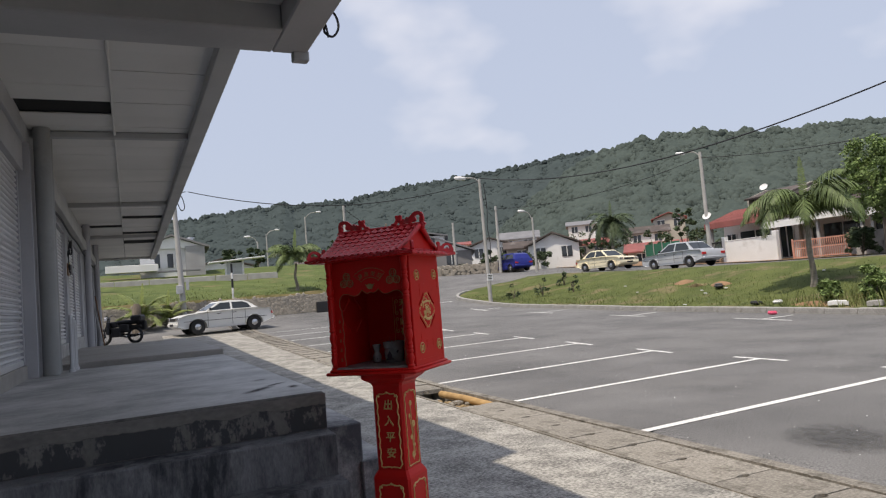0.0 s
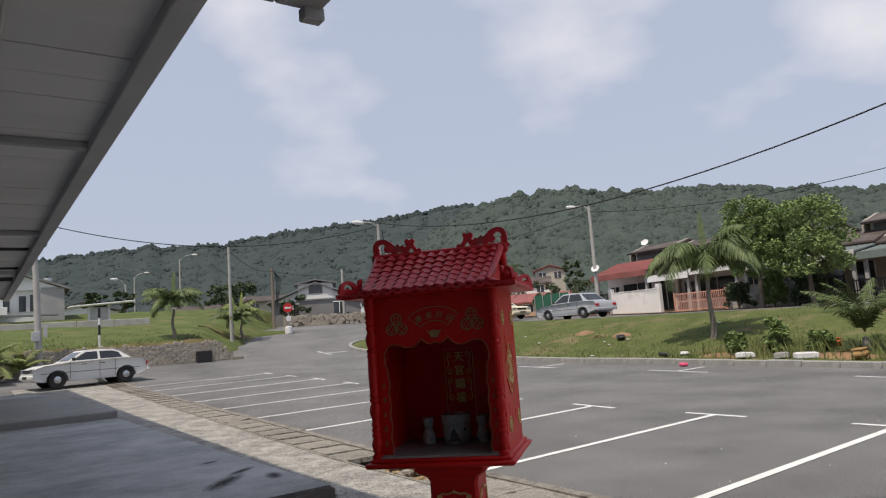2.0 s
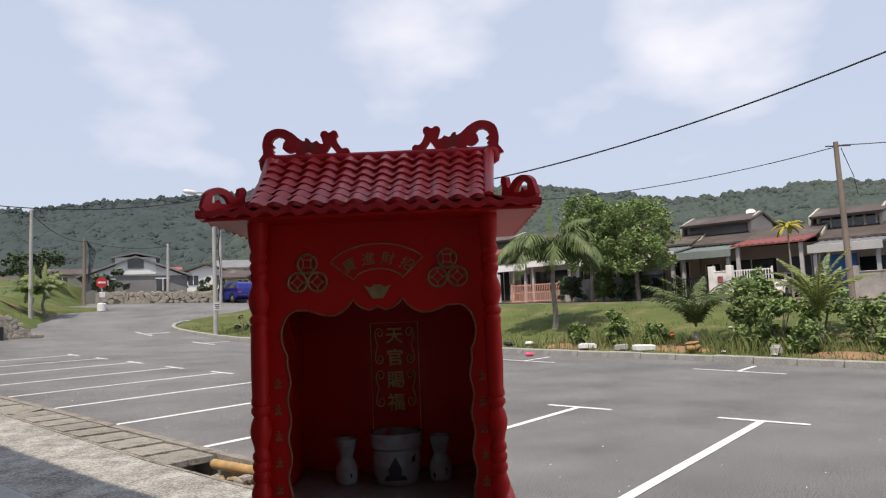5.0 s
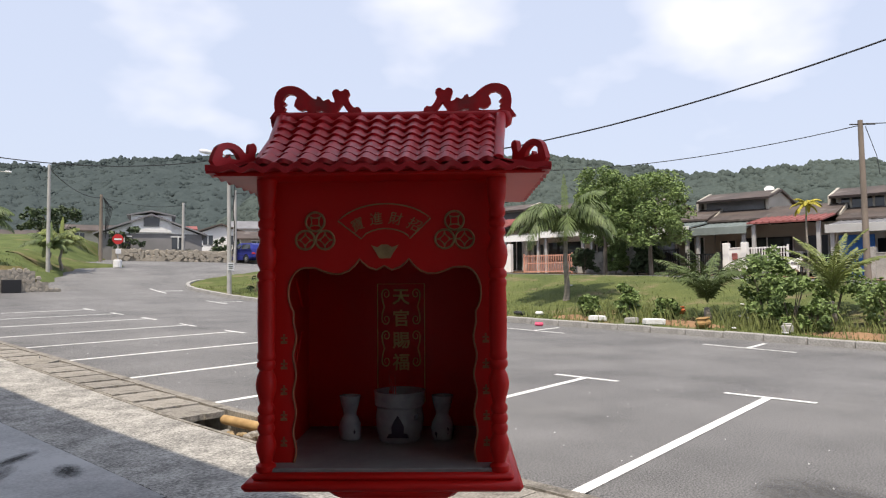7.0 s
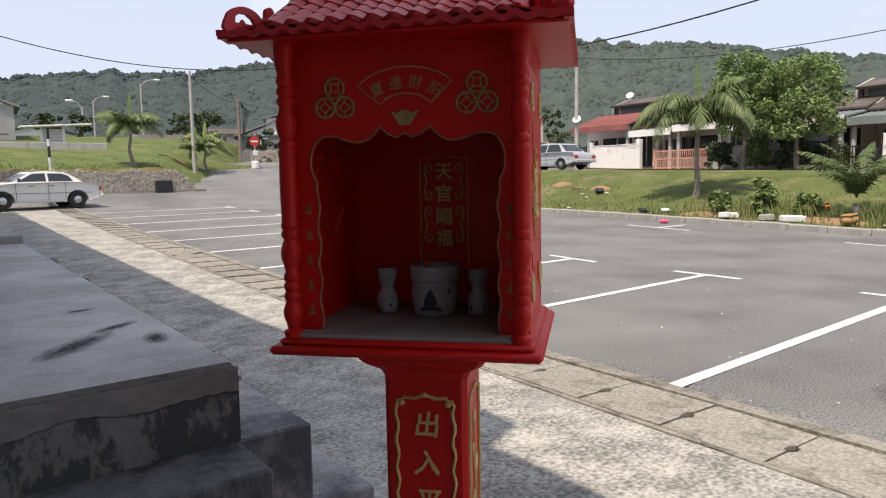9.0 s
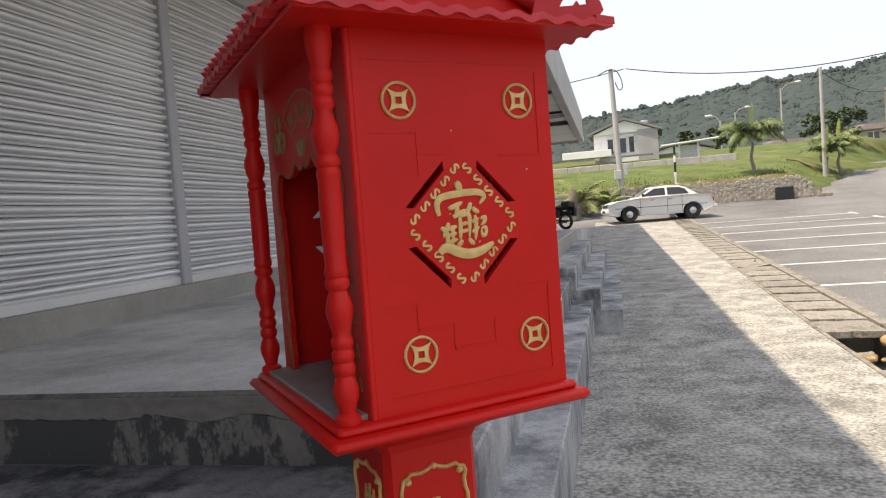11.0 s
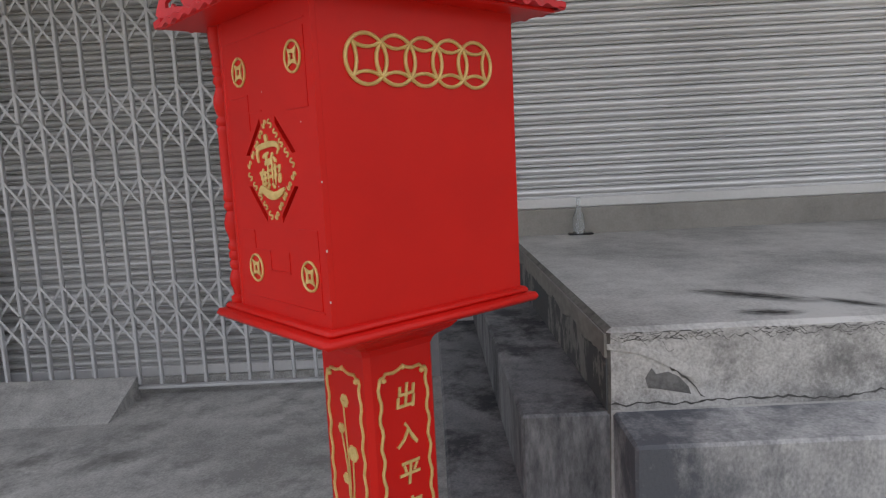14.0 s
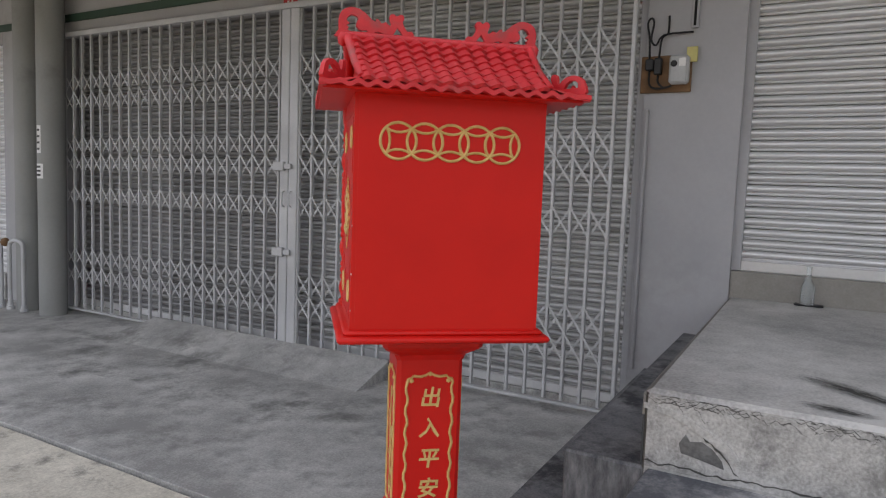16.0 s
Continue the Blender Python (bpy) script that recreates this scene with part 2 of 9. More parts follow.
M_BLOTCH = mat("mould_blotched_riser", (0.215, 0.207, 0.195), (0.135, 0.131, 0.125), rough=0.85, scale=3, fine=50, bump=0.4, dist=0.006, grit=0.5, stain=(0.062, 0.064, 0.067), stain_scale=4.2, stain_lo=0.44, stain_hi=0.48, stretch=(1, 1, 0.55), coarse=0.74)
M_SHUT = mat("galvanised_shutter", (0.76, 0.76, 0.77), (0.61, 0.61, 0.62), rough=0.36, metal=0.5, scale=1.1, fine=60, bump=0.03, grit=0.2, rand=0.05)
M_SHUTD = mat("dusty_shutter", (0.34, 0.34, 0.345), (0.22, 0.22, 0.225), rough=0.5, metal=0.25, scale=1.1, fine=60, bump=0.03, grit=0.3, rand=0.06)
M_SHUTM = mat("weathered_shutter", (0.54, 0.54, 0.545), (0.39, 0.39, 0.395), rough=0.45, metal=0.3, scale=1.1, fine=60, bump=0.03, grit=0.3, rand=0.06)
M_GATE = mat("silver_gate_paint", (0.54, 0.545, 0.56), (0.42, 0.425, 0.44), rough=0.5, metal=0.1, scale=3, fine=80, bump=0.03, grit=0.3)
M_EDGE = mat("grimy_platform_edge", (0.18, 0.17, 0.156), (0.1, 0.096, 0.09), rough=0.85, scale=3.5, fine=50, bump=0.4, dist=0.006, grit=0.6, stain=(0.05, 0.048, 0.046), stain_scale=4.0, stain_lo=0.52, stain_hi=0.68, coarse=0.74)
M_PLATB = mat("brownish_platform_cement", (0.34, 0.32, 0.295), (0.22, 0.207, 0.19), rough=0.6, scale=1.6, fine=95, bump=0.08, dist=0.004, grit=0.25, coarse=0.74)
M_CEIL = mat("ceiling_board_paint", (0.69, 0.675, 0.645), (0.61, 0.6, 0.57), rough=0.85, scale=0.8, fine=30, bump=0.03, grit=0.15, rand=0.05, island=True)
M_BEAM = mat("canopy_beam_paint", (0.44, 0.44, 0.435), (0.37, 0.37, 0.365), rough=0.8, scale=1.6, fine=30, bump=0.06, grit=0.2)
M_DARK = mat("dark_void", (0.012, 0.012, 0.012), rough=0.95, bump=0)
M_BLACK = mat("black_plastic", (0.02, 0.02, 0.022), rough=0.45, bump=0.02)
M_RUBBER = mat("tyre_rubber", (0.025, 0.025, 0.026), rough=0.85, bump=0.1)
M_CHROME = mat("bright_metal", (0.55, 0.55, 0.56), rough=0.25, metal=0.9, bump=0.02)
M_WOOD = mat("meter_board_wood", (0.22, 0.12, 0.06), (0.14, 0.075, 0.035), rough=0.7, scale=4, fine=50, stretch=(1, 1, 6))
M_WHITE = mat("white_house_paint", (0.76, 0.76, 0.75), (0.68, 0.68, 0.665), rough=0.8, scale=0.6, fine=12, bump=0.03, stain=(0.5, 0.48, 0.45), stain_scale=0.7, stain_lo=0.58, stain_hi=0.8)
M_GREYHOUSE = mat("grey_house_paint", (0.22, 0.215, 0.215), rough=0.8, scale=0.8)
M_CREAM = mat("cream_house_paint", (0.46, 0.43, 0.37), rough=0.8, scale=0.7)
M_PINK = mat("pink_gate_paint", (0.62, 0.33, 0.25), rough=0.6, scale=2)
M_REDTILE = mat("red_roof_tile", (0.31, 0.105, 0.095), (0.21, 0.075, 0.07), rough=0.85, scale=1.5, fine=14, bump=0.3, dist=0.03)
M_BROWNTILE = mat("brown_roof_tile", (0.105, 0.082, 0.072), (0.06, 0.05, 0.046), rough=0.85, scale=0.9, fine=10, bump=0.4, dist=0.04, stain=(0.17, 0.15, 0.14), stain_scale=0.7)
M_GREYTILE = mat("grey_roof_sheet", (0.22, 0.22, 0.23), (0.16, 0.16, 0.17), rough=0.7, scale=1.0, fine=10)
M_BLUEWALL = mat("blue_wall_paint", (0.03, 0.16, 0.55), rough=0.7)
M_PANE = glass("window_pane", (0.03, 0.035, 0.04))
M_CARGLASS = glass("car_glass", (0.02, 0.024, 0.026))
M_STONE = mat("rubble_stone", (0.35, 0.315, 0.265), (0.26, 0.235, 0.198), rough=0.95, scale=3, fine=20, bump=0.5, dist=0.02, rand=0.09)
M_DRYBANK = mat("dry_bank", (0.23, 0.18, 0.10), (0.13, 0.125, 0.05), rough=0.95, scale=1.6, fine=14, bump=0.6, dist=0.04, grit=0.8, spec=0.1)
M_OCHRE = mat("ochre_silt", (0.40, 0.29, 0.16), (0.20, 0.15, 0.09), rough=0.95, scale=9, fine=50, bump=0.8, dist=0.01, grit=0.9, spec=0.1)
M_MORTAR = mat("wall_mortar", (0.32, 0.29, 0.245), (0.24, 0.218, 0.185), rough=0.95, scale=2, fine=15, bump=0.5, dist=0.02)
M_EARTH = mat("bare_earth", (0.30, 0.18, 0.10), (0.2, 0.125, 0.075), rough=0.95, scale=2, fine=14, bump=0.6, dist=0.03)
M_BARK = mat("bark", (0.20, 0.165, 0.13), (0.11, 0.09, 0.07), rough=0.95, scale=5, fine=30, bump=0.7, dist=0.02, stretch=(1, 1, 0.4))
M_PALMTRUNK = mat("palm_trunk", (0.27, 0.24, 0.2), (0.17, 0.15, 0.125), rough=0.9, scale=3, fine=20, bump=0.5, dist=0.02, stretch=(1, 1, 5))
M_BLADE = mat("grass_blade", (0.17, 0.195, 0.065), (0.12, 0.145, 0.046), rough=0.7, scale=1.5, fine=8, bump=0, rand=0.35, island=True)
M_LEAF = mat("leaf_green", (0.2, 0.275, 0.09), (0.12, 0.18, 0.058), rough=0.6, scale=0.8, fine=5, bump=0, rand=0.4, island=True)
M_LEAFD = mat("dark_leaf_green", (0.066, 0.096, 0.042), (0.04, 0.062, 0.028), rough=0.65, scale=0.8, fine=5, bump=0, rand=0.4, island=True)
M_FROND = mat("palm_frond_green", (0.115, 0.158, 0.052), (0.068, 0.1, 0.035), rough=0.6, scale=1.5, fine=8, bump=0, rand=0.3, island=True)
M_FROND2 = mat("young_palm_green", (0.2, 0.235, 0.065), (0.135, 0.17, 0.05), rough=0.5, scale=1.5, fine=8, bump=0, rand=0.3, island=True)
M_YLEAF = mat("yellow_leaf", (0.42, 0.36, 0.04), rough=0.6, bump=0, rand=0.25, island=True)
M_DRY = mat("dry_straw", (0.32, 0.25, 0.14), (0.2, 0.15, 0.08), rough=0.95, bump=0, rand=0.3, island=True)
M_POLE = mat("concrete_pole", (0.42, 0.41, 0.39), (0.33, 0.32, 0.305), rough=0.85, scale=2, fine=30, bump=0.1)
M_WPOLE = mat("timber_pole", (0.26, 0.21, 0.17), (0.17, 0.14, 0.115), rough=0.9, scale=2, fine=30, stretch=(1, 1, 0.2))
M_CABLE = mat("black_cable", (0.012, 0.012, 0.014), rough=0.6, bump=0)
M_SIGNRED = mat("sign_red", (0.55, 0.03, 0.03), rough=0.45, bump=0)
M_WPLAIN = mat("plain_white", (0.78, 0.78, 0.78), rough=0.6, bump=0.02)
M_CARWHITE = mat("white_car_paint", (0.74, 0.74, 0.72), (0.70, 0.70, 0.68), rough=0.28, scale=2, bump=0, spec=0.5)
M_CARSILVER = mat("silver_car_paint", (0.52, 0.54, 0.57), (0.48, 0.50, 0.53), rough=0.35, metal=0.3, scale=2, bump=0)
M_CARYELLOW = mat("pale_yellow_car_paint", (0.78, 0.71, 0.53), (0.74, 0.67, 0.5), rough=0.35, scale=2, bump=0)
M_CARBLUE = mat("blue_car_paint", (0.03, 0.04, 0.26), (0.025, 0.035, 0.22), rough=0.3, metal=0.3, scale=2, bump=0)
M_ORANGE = mat("orange_plastic", (0.75, 0.18, 0.05), rough=0.5, bump=0.03)
M_PINKLITTER = mat("pink_litter", (0.85, 0.12, 0.22), rough=0.5, bump=0)
M_GREENFENCE = mat("green_netting", (0.03, 0.14, 0.09), rough=0.8)


# ---- mesh building ----
class Build:
    def __init__(self):
        self.v, self.f = [], []

    def add(self, verts, faces, m=None):
        k = len(self.v)
        self.v += [tuple(m @ Vector(p)) for p in verts] if m else [tuple(p) for p in verts]
        self.f += [tuple(i + k for i in q) for q in faces]
        return self

    def box(self, a, b, m=None, bev=0.0):
        (x0, y0, z0), (x1, y1, z1) = a, b
        if bev <= 0:
            vs = [(x, y, z) for x in (x0, x1) for y in (y0, y1) for z in (z0, z1)]
            return self.add(vs, [(0, 1, 3, 2), (4, 6, 7, 5), (0, 4, 5, 1), (2, 3, 7, 6), (0, 2, 6, 4), (1, 5, 7, 3)], m)
        c = ((x0 + x1) / 2, (y0 + y1) / 2, (z0 + z1) / 2)
        h = ((x1 - x0) / 2, (y1 - y0) / 2, (z1 - z0) / 2)
        bev = min(bev, 0.49 * 2 * min(h))
        vs, idx = [], {}
        for sx in (-1, 1):
            for sy in (-1, 1):
                for sz in (-1, 1):
                    for ax in range(3):
                        d = [h[i] - (0 if i == ax else bev) for i in range(3)]
                        idx[sx, sy, sz, ax] = len(vs)
                        vs.append((c[0] + sx * d[0], c[1] + sy * d[1], c[2] + sz * d[2]))
        fs = []
        s2 = ((-1, -1), (-1, 1), (1, 1), (1, -1))
        for s in (-1, 1):
            fs.append([idx[s, p, q, 0] for p, q in s2][::s])
            fs.append([idx[p, s, q, 1] for p, q in s2][::-s])
            fs.append([idx[p, q, s, 2] for p, q in s2][::s])
        for p in (-1, 1):
            for q in (-1, 1):
                w = p * q
                fs.append([idx[-1, p, q, 1], idx[-1, p, q, 2], idx[1, p, q, 2], idx[1, p, q, 1]][::-w])
                fs.append([idx[p, -1, q, 0], idx[p, -1, q, 2], idx[p, 1, q, 2], idx[p, 1, q, 0]][::w])
                fs.append([idx[p, q, -1, 0], idx[p, q, -1, 1], idx[p, q, 1, 1], idx[p, q, 1, 0]][::-w])
                for r in (-1, 1):
                    fs.append([idx[p, q, r, 0], idx[p, q, r, 1], idx[p, q, r, 2]][:: p * q * r])
        return self.add(vs, fs, m)

    def lathe(self, prof, n=16, m=None):
        """prof: (radius, height) upwards."""
        vs = [(r * math.cos(2 * math.pi * i / n), r * math.sin(2 * math.pi * i / n), z) for r, z in prof for i in range(n)]
        fs = [(j * n + i, j * n + (i + 1) % n, (j + 1) * n + (i + 1) % n, (j + 1) * n + i) for j in range(len(prof) - 1) for i in range(n)]
        fs += [tuple(range(n))[::-1], tuple((len(prof) - 1) * n + i for i in range(n))]
        return self.add(vs, fs, m)

    def tube(self, pts, r, n=6, m=None, closed=False):
        pts = [Vector(p) for p in pts]
        rs = r if isinstance(r, (list, tuple)) else [r] * len(pts)
        k, vs = len(pts), []
        up = None
        for i, p in enumerate(pts):
            a, b = (pts[(i - 1) % k], pts[(i + 1) % k]) if closed else (pts[max(i - 1, 0)], pts[min(i + 1, k - 1)])
            d = (b - a).normalized()
            if up is None:
                up = d.cross(Vector((0, 0, 1)) if abs(d.z) < 0.9 else Vector((1, 0, 0))).normalized()
            up = (up - d * up.dot(d)).normalized()
            w = d.cross(up)
            vs += [p + rs[i] * (math.cos(2 * math.pi * j / n) * up + math.sin(2 * math.pi * j / n) * w) for j in range(n)]
        e = k if closed else k - 1
        fs = [(i * n + j, i * n + (j + 1) % n, ((i + 1) % k) * n + (j + 1) % n, ((i + 1) % k) * n + j) for i in range(e) for j in range(n)]
        if not closed:
            fs += [tuple(range(n))[::-1], tuple((k - 1) * n + j for j in range(n))]
        return self.add(vs, fs, m)

    def prism(self, poly, d0, d1, m=None, plane="xz"):
        """A flat outline given depth. plane xz: outline in x and z, depth along y; and so on."""
        put = {"xz": lambda a, b, d: (a, d, b), "yz": lambda a, b, d: (d, a, b), "xy": lambda a, b, d: (a, b, d)}[plane]
        n = len(poly)
        vs = [put(a, b, d0) for a, b in poly] + [put(a, b, d1) for a, b in poly]
        fs = [tuple(range(n))[::-1], tuple(range(n, 2 * n))] + [(i, (i + 1) % n, n + (i + 1) % n, n + i) for i in range(n)]
        return self.add(vs, fs, m)

    def obj(self, name, material, parent=None, label="", smooth=None, clean=False):
        me = bpy.data.meshes.new(name)
        me.from_pydata(self.v, [], self.f)
        if clean:
            bm = bmesh.new()
            bm.from_mesh(me)
            bmesh.ops.recalc_face_normals(bm, faces=bm.faces)
            bm.to_mesh(me)
            bm.free()
        me.materials.append(material)
        if smooth:
            me.shade_smooth()
            me.set_sharp_from_angle(angle=radians(smooth))
        ob = new(name, me)
        if parent:
            ob.parent = parent
        if label:
            ob["label"] = label
        return ob


def empty(name, x=0, y=0, z=0, rz=0, label="", category="", group="", kind=""):
    ob = new(name)
    ob.empty_display_size = 0.1
    ob.matrix_world = pose(x, y, z, 0, 0, rz)
    return tagged(ob, label, category, group, kind)


def letters(name, text, size, m, material, parent, depth=0.002, label="", align="CENTER", shear=0.0, bold=0.0):
    """Raised writing, its face in the local xz plane of m, read from -y."""
    cu = bpy.data.curves.new(name, "FONT")
    cu.body, cu.size, cu.extrude, cu.align_x, cu.align_y, cu.shear = text, size, depth, align, "CENTER", shear
    cu.resolution_u, cu.offset = 2, bold
    tmp = bpy.data.objects.new(name, cu)
    scene.collection.objects.link(tmp)
    dg = bpy.context.evaluated_depsgraph_get()
    me = bpy.data.meshes.new_from_object(tmp.evaluated_get(dg))
    bpy.data.objects.remove(tmp)
    me.transform(m @ pose(0, 0, 0, 90))
    me.materials.clear()
    me.materials.append(material)
    ob = new(name, me)
    ob.parent = parent
    if label:
        ob["label"] = label
    return ob


def lerp(a, b, t):
    return a + (b - a) * t


def steps(pts, v):
    """Straight interpolation through (place, value) pairs."""
    if v <= pts[0][0]:
        return pts[0][1]
    for (a, p), (b, q) in zip(pts, pts[1:]):
        if v <= b:
            return lerp(p, q, (v - a) / (b - a))
    return pts[-1][1]


def smooth01(a, b, v):
    t = min(1.0, max(0.0, (v - a) / (b - a)))
    return t * t * (3 - 2 * t)

# ---- ground ----
RISE = [(6, 0), (8.75, 0.06), (11.2, 0.12), (14, 0.18), (16.65, 0.24), (19.15, 0.33), (24.15, 0.47), (27, 0.62), (31, 1.0), (34, 1.4), (43, 2.6), (60, 3.4), (120, 5)]


UPPER = [(-30, -0.3), (0, 0.95), (6, 1.2), (11, 1.42), (25, 1.73), (33, 2.05), (45, 2.75), (60, 3.5), (120, 5.2)]


def low(x, y):
    return steps(RISE, y) + (0.028 * (max(y, -30) - 6) * smooth01(7, 15, x) if y < 6 else 0)


def upper(y):
    return steps(UPPER, y)


def bank_edge(y):
    return 8.0 + (y - 31) * 0.55 + 1.3 * math.exp(-(y - 31) / 1.6)


def gz(x, y):
    """Height of the ground."""
    z = low(x, y)
    if x > 15.2:
        z = lerp(z + 0.1 * (1 - smooth01(29, 33, y)), upper(y), smooth01(15.4, 23.6, x))
    if y > 31 and x < bank_edge(y):
        top = 1.85 + min(24.0, y - 31) * 0.125
        z = lerp(z, max(z, top), smooth01(0, 1.2 + 0.25 * min(6.0, y - 31), bank_edge(y) - x))
    return z


def sheet(name, xs, ys, z, material, keep=None, parent=None):
    b = Build()
    n = len(ys)
    b.v = [(x, y, z(x, y)) for x in xs for y in ys]
    b.f = [(i * n + j, (i + 1) * n + j, (i + 1) * n + j + 1, i * n + j + 1) for i in range(len(xs) - 1) for j in range(n - 1)
           if keep is None or keep((xs[i] + xs[i + 1]) / 2, (ys[j] + ys[j + 1]) / 2)]
    return b.obj(name, material, parent, smooth=60)


XS = [-900, -400, -150, -60, -25, -12, -6] + [i * 1.0 for i in range(-4, 3)] + [2.27, 2.83] + [i * 1.0 for i in range(3, 40)] + [42, 46, 52, 60, 75, 100, 150, 250, 450, 900]
YS = [-900, -400, -150, -60, -30, -20] + [i * 1.0 for i in range(-14, 31)] + [31, 31.25] + [i * 1.0 for i in range(32, 64)] + [66, 70, 76, 84, 95, 110, 130, 170, 250, 450, 900]
ground = tagged(sheet("ground", XS, YS, lambda x, y: gz(x, y) - (0.02 if x < 2.9 and y < 30 else 0) - (0.5 if 31.2 < y < 62 and x < bank_edge(y) - 0.2 else 0), M_ASPHALT, keep=lambda x, y: not (2.27 < x < 2.83 and 4 < y < 6)), "worn grey asphalt car park and road surface", "ground", kind="structure")


def kerb_x(y):
    return 15.2 + (0 if y < 30 else 3.4 * (1 - math.sqrt(max(0.0, 1 - ((y - 30) / 3.85) ** 2))))


# grass verge between the car park road and the upper road
b = Build()
lys = [-25 + i * 1.0 for i in range(56)] + [30.5, 31, 31.5, 32, 32.4, 32.8, 33.1, 33.4, 33.6, 33.75]
N = 15
for y in lys:
    x0 = kerb_x(y) + 0.12
    for i in range(N):
        x = lerp(x0, 23.6, i / (N - 1))
        bump = 0.06 * noise.noise((x * 0.7, y * 0.7, 3)) + 0.03 * noise.noise((x * 2.3, y * 2.3, 7))
        b.v.append((x, y, gz(x, y) + 0.05 + (bump if 0 < i < N - 1 else 0)))
b.f = [(j * N + i, j * N + i + 1, (j + 1) * N + i + 1, (j + 1) * N + i) for j in range(len(lys) - 1) for i in range(N - 1)]
verge = tagged(b.obj("grass_verge", M_GRASS, smooth=60), "rough green grass verge with bare brown patches", "grass", kind="structure")

# grassy bank behind the rubble wall
b = Build()
bys = [31.3 + i * 0.9 for i in range(36)]
for y in bys:
    for i in range(50):
        x = lerp(-40, bank_edge(y) - 0.1, (i / 49) ** 0.7)
        b.v.append((x, y, gz(x, y) + 0.05 + (0.1 * noise.noise((x * 0.5, y * 0.5, 1)) + 0.05 * noise.noise((x * 1.5, y * 1.5, 2)) if i < 49 else 0)))
    x = bank_edge(y) + 0.35 + 0.15 * noise.noise((y * 1.7, 4, 4))
    b.v.append((x, y, gz(x, y) - 0.3))
b.f = [(j * 51 + i, j * 51 + i + 1, (j + 1) * 51 + i + 1, (j + 1) * 51 + i) for j in range(len(bys) - 1) for i in range(50)]
bank = tagged(b.obj("grass_bank", M_BANK, smooth=60), "sloping green grass bank above the rubble wall", "grass", kind="structure")
# tufts of longer grass on the bank
b = Build()
for k in range(3000):
    y = 31.4 + abs(random.gauss(0, 3.2))
    x = random.uniform(-7, bank_edge(y) - 0.4)
    if y > 44:
        continue
    z = gz(x, y) + 0.02
    h_, a, w = random.uniform(0.03, 0.09), random.uniform(0, 6.28), 0.025
    lean = h_ * random.uniform(0.1, 0.8)
    i = len(b.v)
    b.v += [(x - w * math.sin(a), y + w * math.cos(a), z), (x + w * math.sin(a), y - w * math.cos(a), z), (x + lean * math.cos(a), y + lean * math.sin(a), z + h_ + 0.05)]
    b.f.append((i, i + 1, i + 2))
tagged(b.obj("bank_tufts", M_BLADE), "uneven tufts of grass on the bank", "grass", kind="stuff")
# dry earth showing along the foot of the bank
b = Build()
for i in range(75):
    x = -6 + i * 0.2
    w = 0.75 + 0.55 * noise.noise((x * 0.8, 5, 1)) + 0.25 * noise.noise((x * 3.1, 5, 2)) + 0.5 * smooth01(4, 8, x)
    b.v.append((x, 31.03, gz(x, 31.3) - 0.12 + 0.05 * noise.noise((x * 2.5, 1, 6))))
    for j in range(6):
        y = 31.2 + w * j / 5
        b.v.append((x, y, gz(x, max(31.3, y)) + 0.1 * noise.noise((x * 0.5, y * 0.5, 1)) + 0.05 * noise.noise((x * 1.5, y * 1.5, 2)) + lerp(0.15, 0.02, j / 5)))
b.f = [(i * 7 + j, i * 7 + 7 + j, i * 7 + 8 + j, i * 7 + 1 + j) for i in range(74) for j in range(6)]
tagged(b.obj("dry_bank_earth", M_DRYBANK, smooth=60), "dry straw-coloured earth along the top of the rubble wall", "soil", kind="structure")
# land beyond the upper road and far fields
far_land = tagged(sheet("far_ground", [32.5, 34, 36, 42, 50, 60, 80, 120, 200, 400], [-200, -60, -20] + list(range(-10, 70, 4)) + [80, 110, 160, 260, 420],
                  lambda x, y: gz(x, y) + 0.05, M_EARTH), "bare brown earth yards beyond the upper road", "ground", kind="structure")
far_green = tagged(sheet("far_grass", [-400, -200, -100, -50, -20, 0, 8, 14, 20, 26, 32.4], [64, 70, 80, 95, 120, 170, 260, 420], lambda x, y: gz(x, y) + 0.06, M_GRASS),
                   "far green grassland below the hills", "grass", kind="structure")
b = Build()
low_edge = [(10.9, 37.2), (12.0, 38.3), (13.4, 39.1), (14.8, 39.8), (16.0, 40.5)]
high_edge = [(9.5, 40.5), (11.0, 42.5), (12.8, 43.0), (14.6, 42.4), (16.2, 41.0)]
for (xa, ya), (xb, yb) in zip(low_edge, high_edge):
    for i in range(6):
        x, y = lerp(xa, xb, i / 5), lerp(ya, yb, i / 5)
        b.v.append((x, y, gz(x, y) + (0.10 if 0 < i < 5 else -0.35)))
b.f = [(j * 6 + i, j * 6 + 6 + i, j * 6 + 7 + i, j * 6 + 1 + i) for j in range(4) for i in range(5)]
road_grass = tagged(b.obj("roadside_grass", M_GRASS, smooth=60), "patchy roadside grass island by the junction", "grass", kind="structure")

# pavement and lower walkway
def strip(name, x0, x1, y0, y1, lift, material, label, cat, nx=8, ny=60, wob=0.0):
    xs = [lerp(x0, x1, i / nx) for i in range(nx + 1)]
    ys = [lerp(y0, y1, i / ny) for i in range(ny + 1)]
    return tagged(sheet(name, xs, ys, lambda x, y: gz(x, y) + lift + wob * noise.noise((x * 1.4, y * 1.4, 5)), material), label, cat, kind="structure")


def drain_x(y):
    return 2.40 + 0.03 * (y - 0.5) - 0.0004 * max(0, y) ** 2


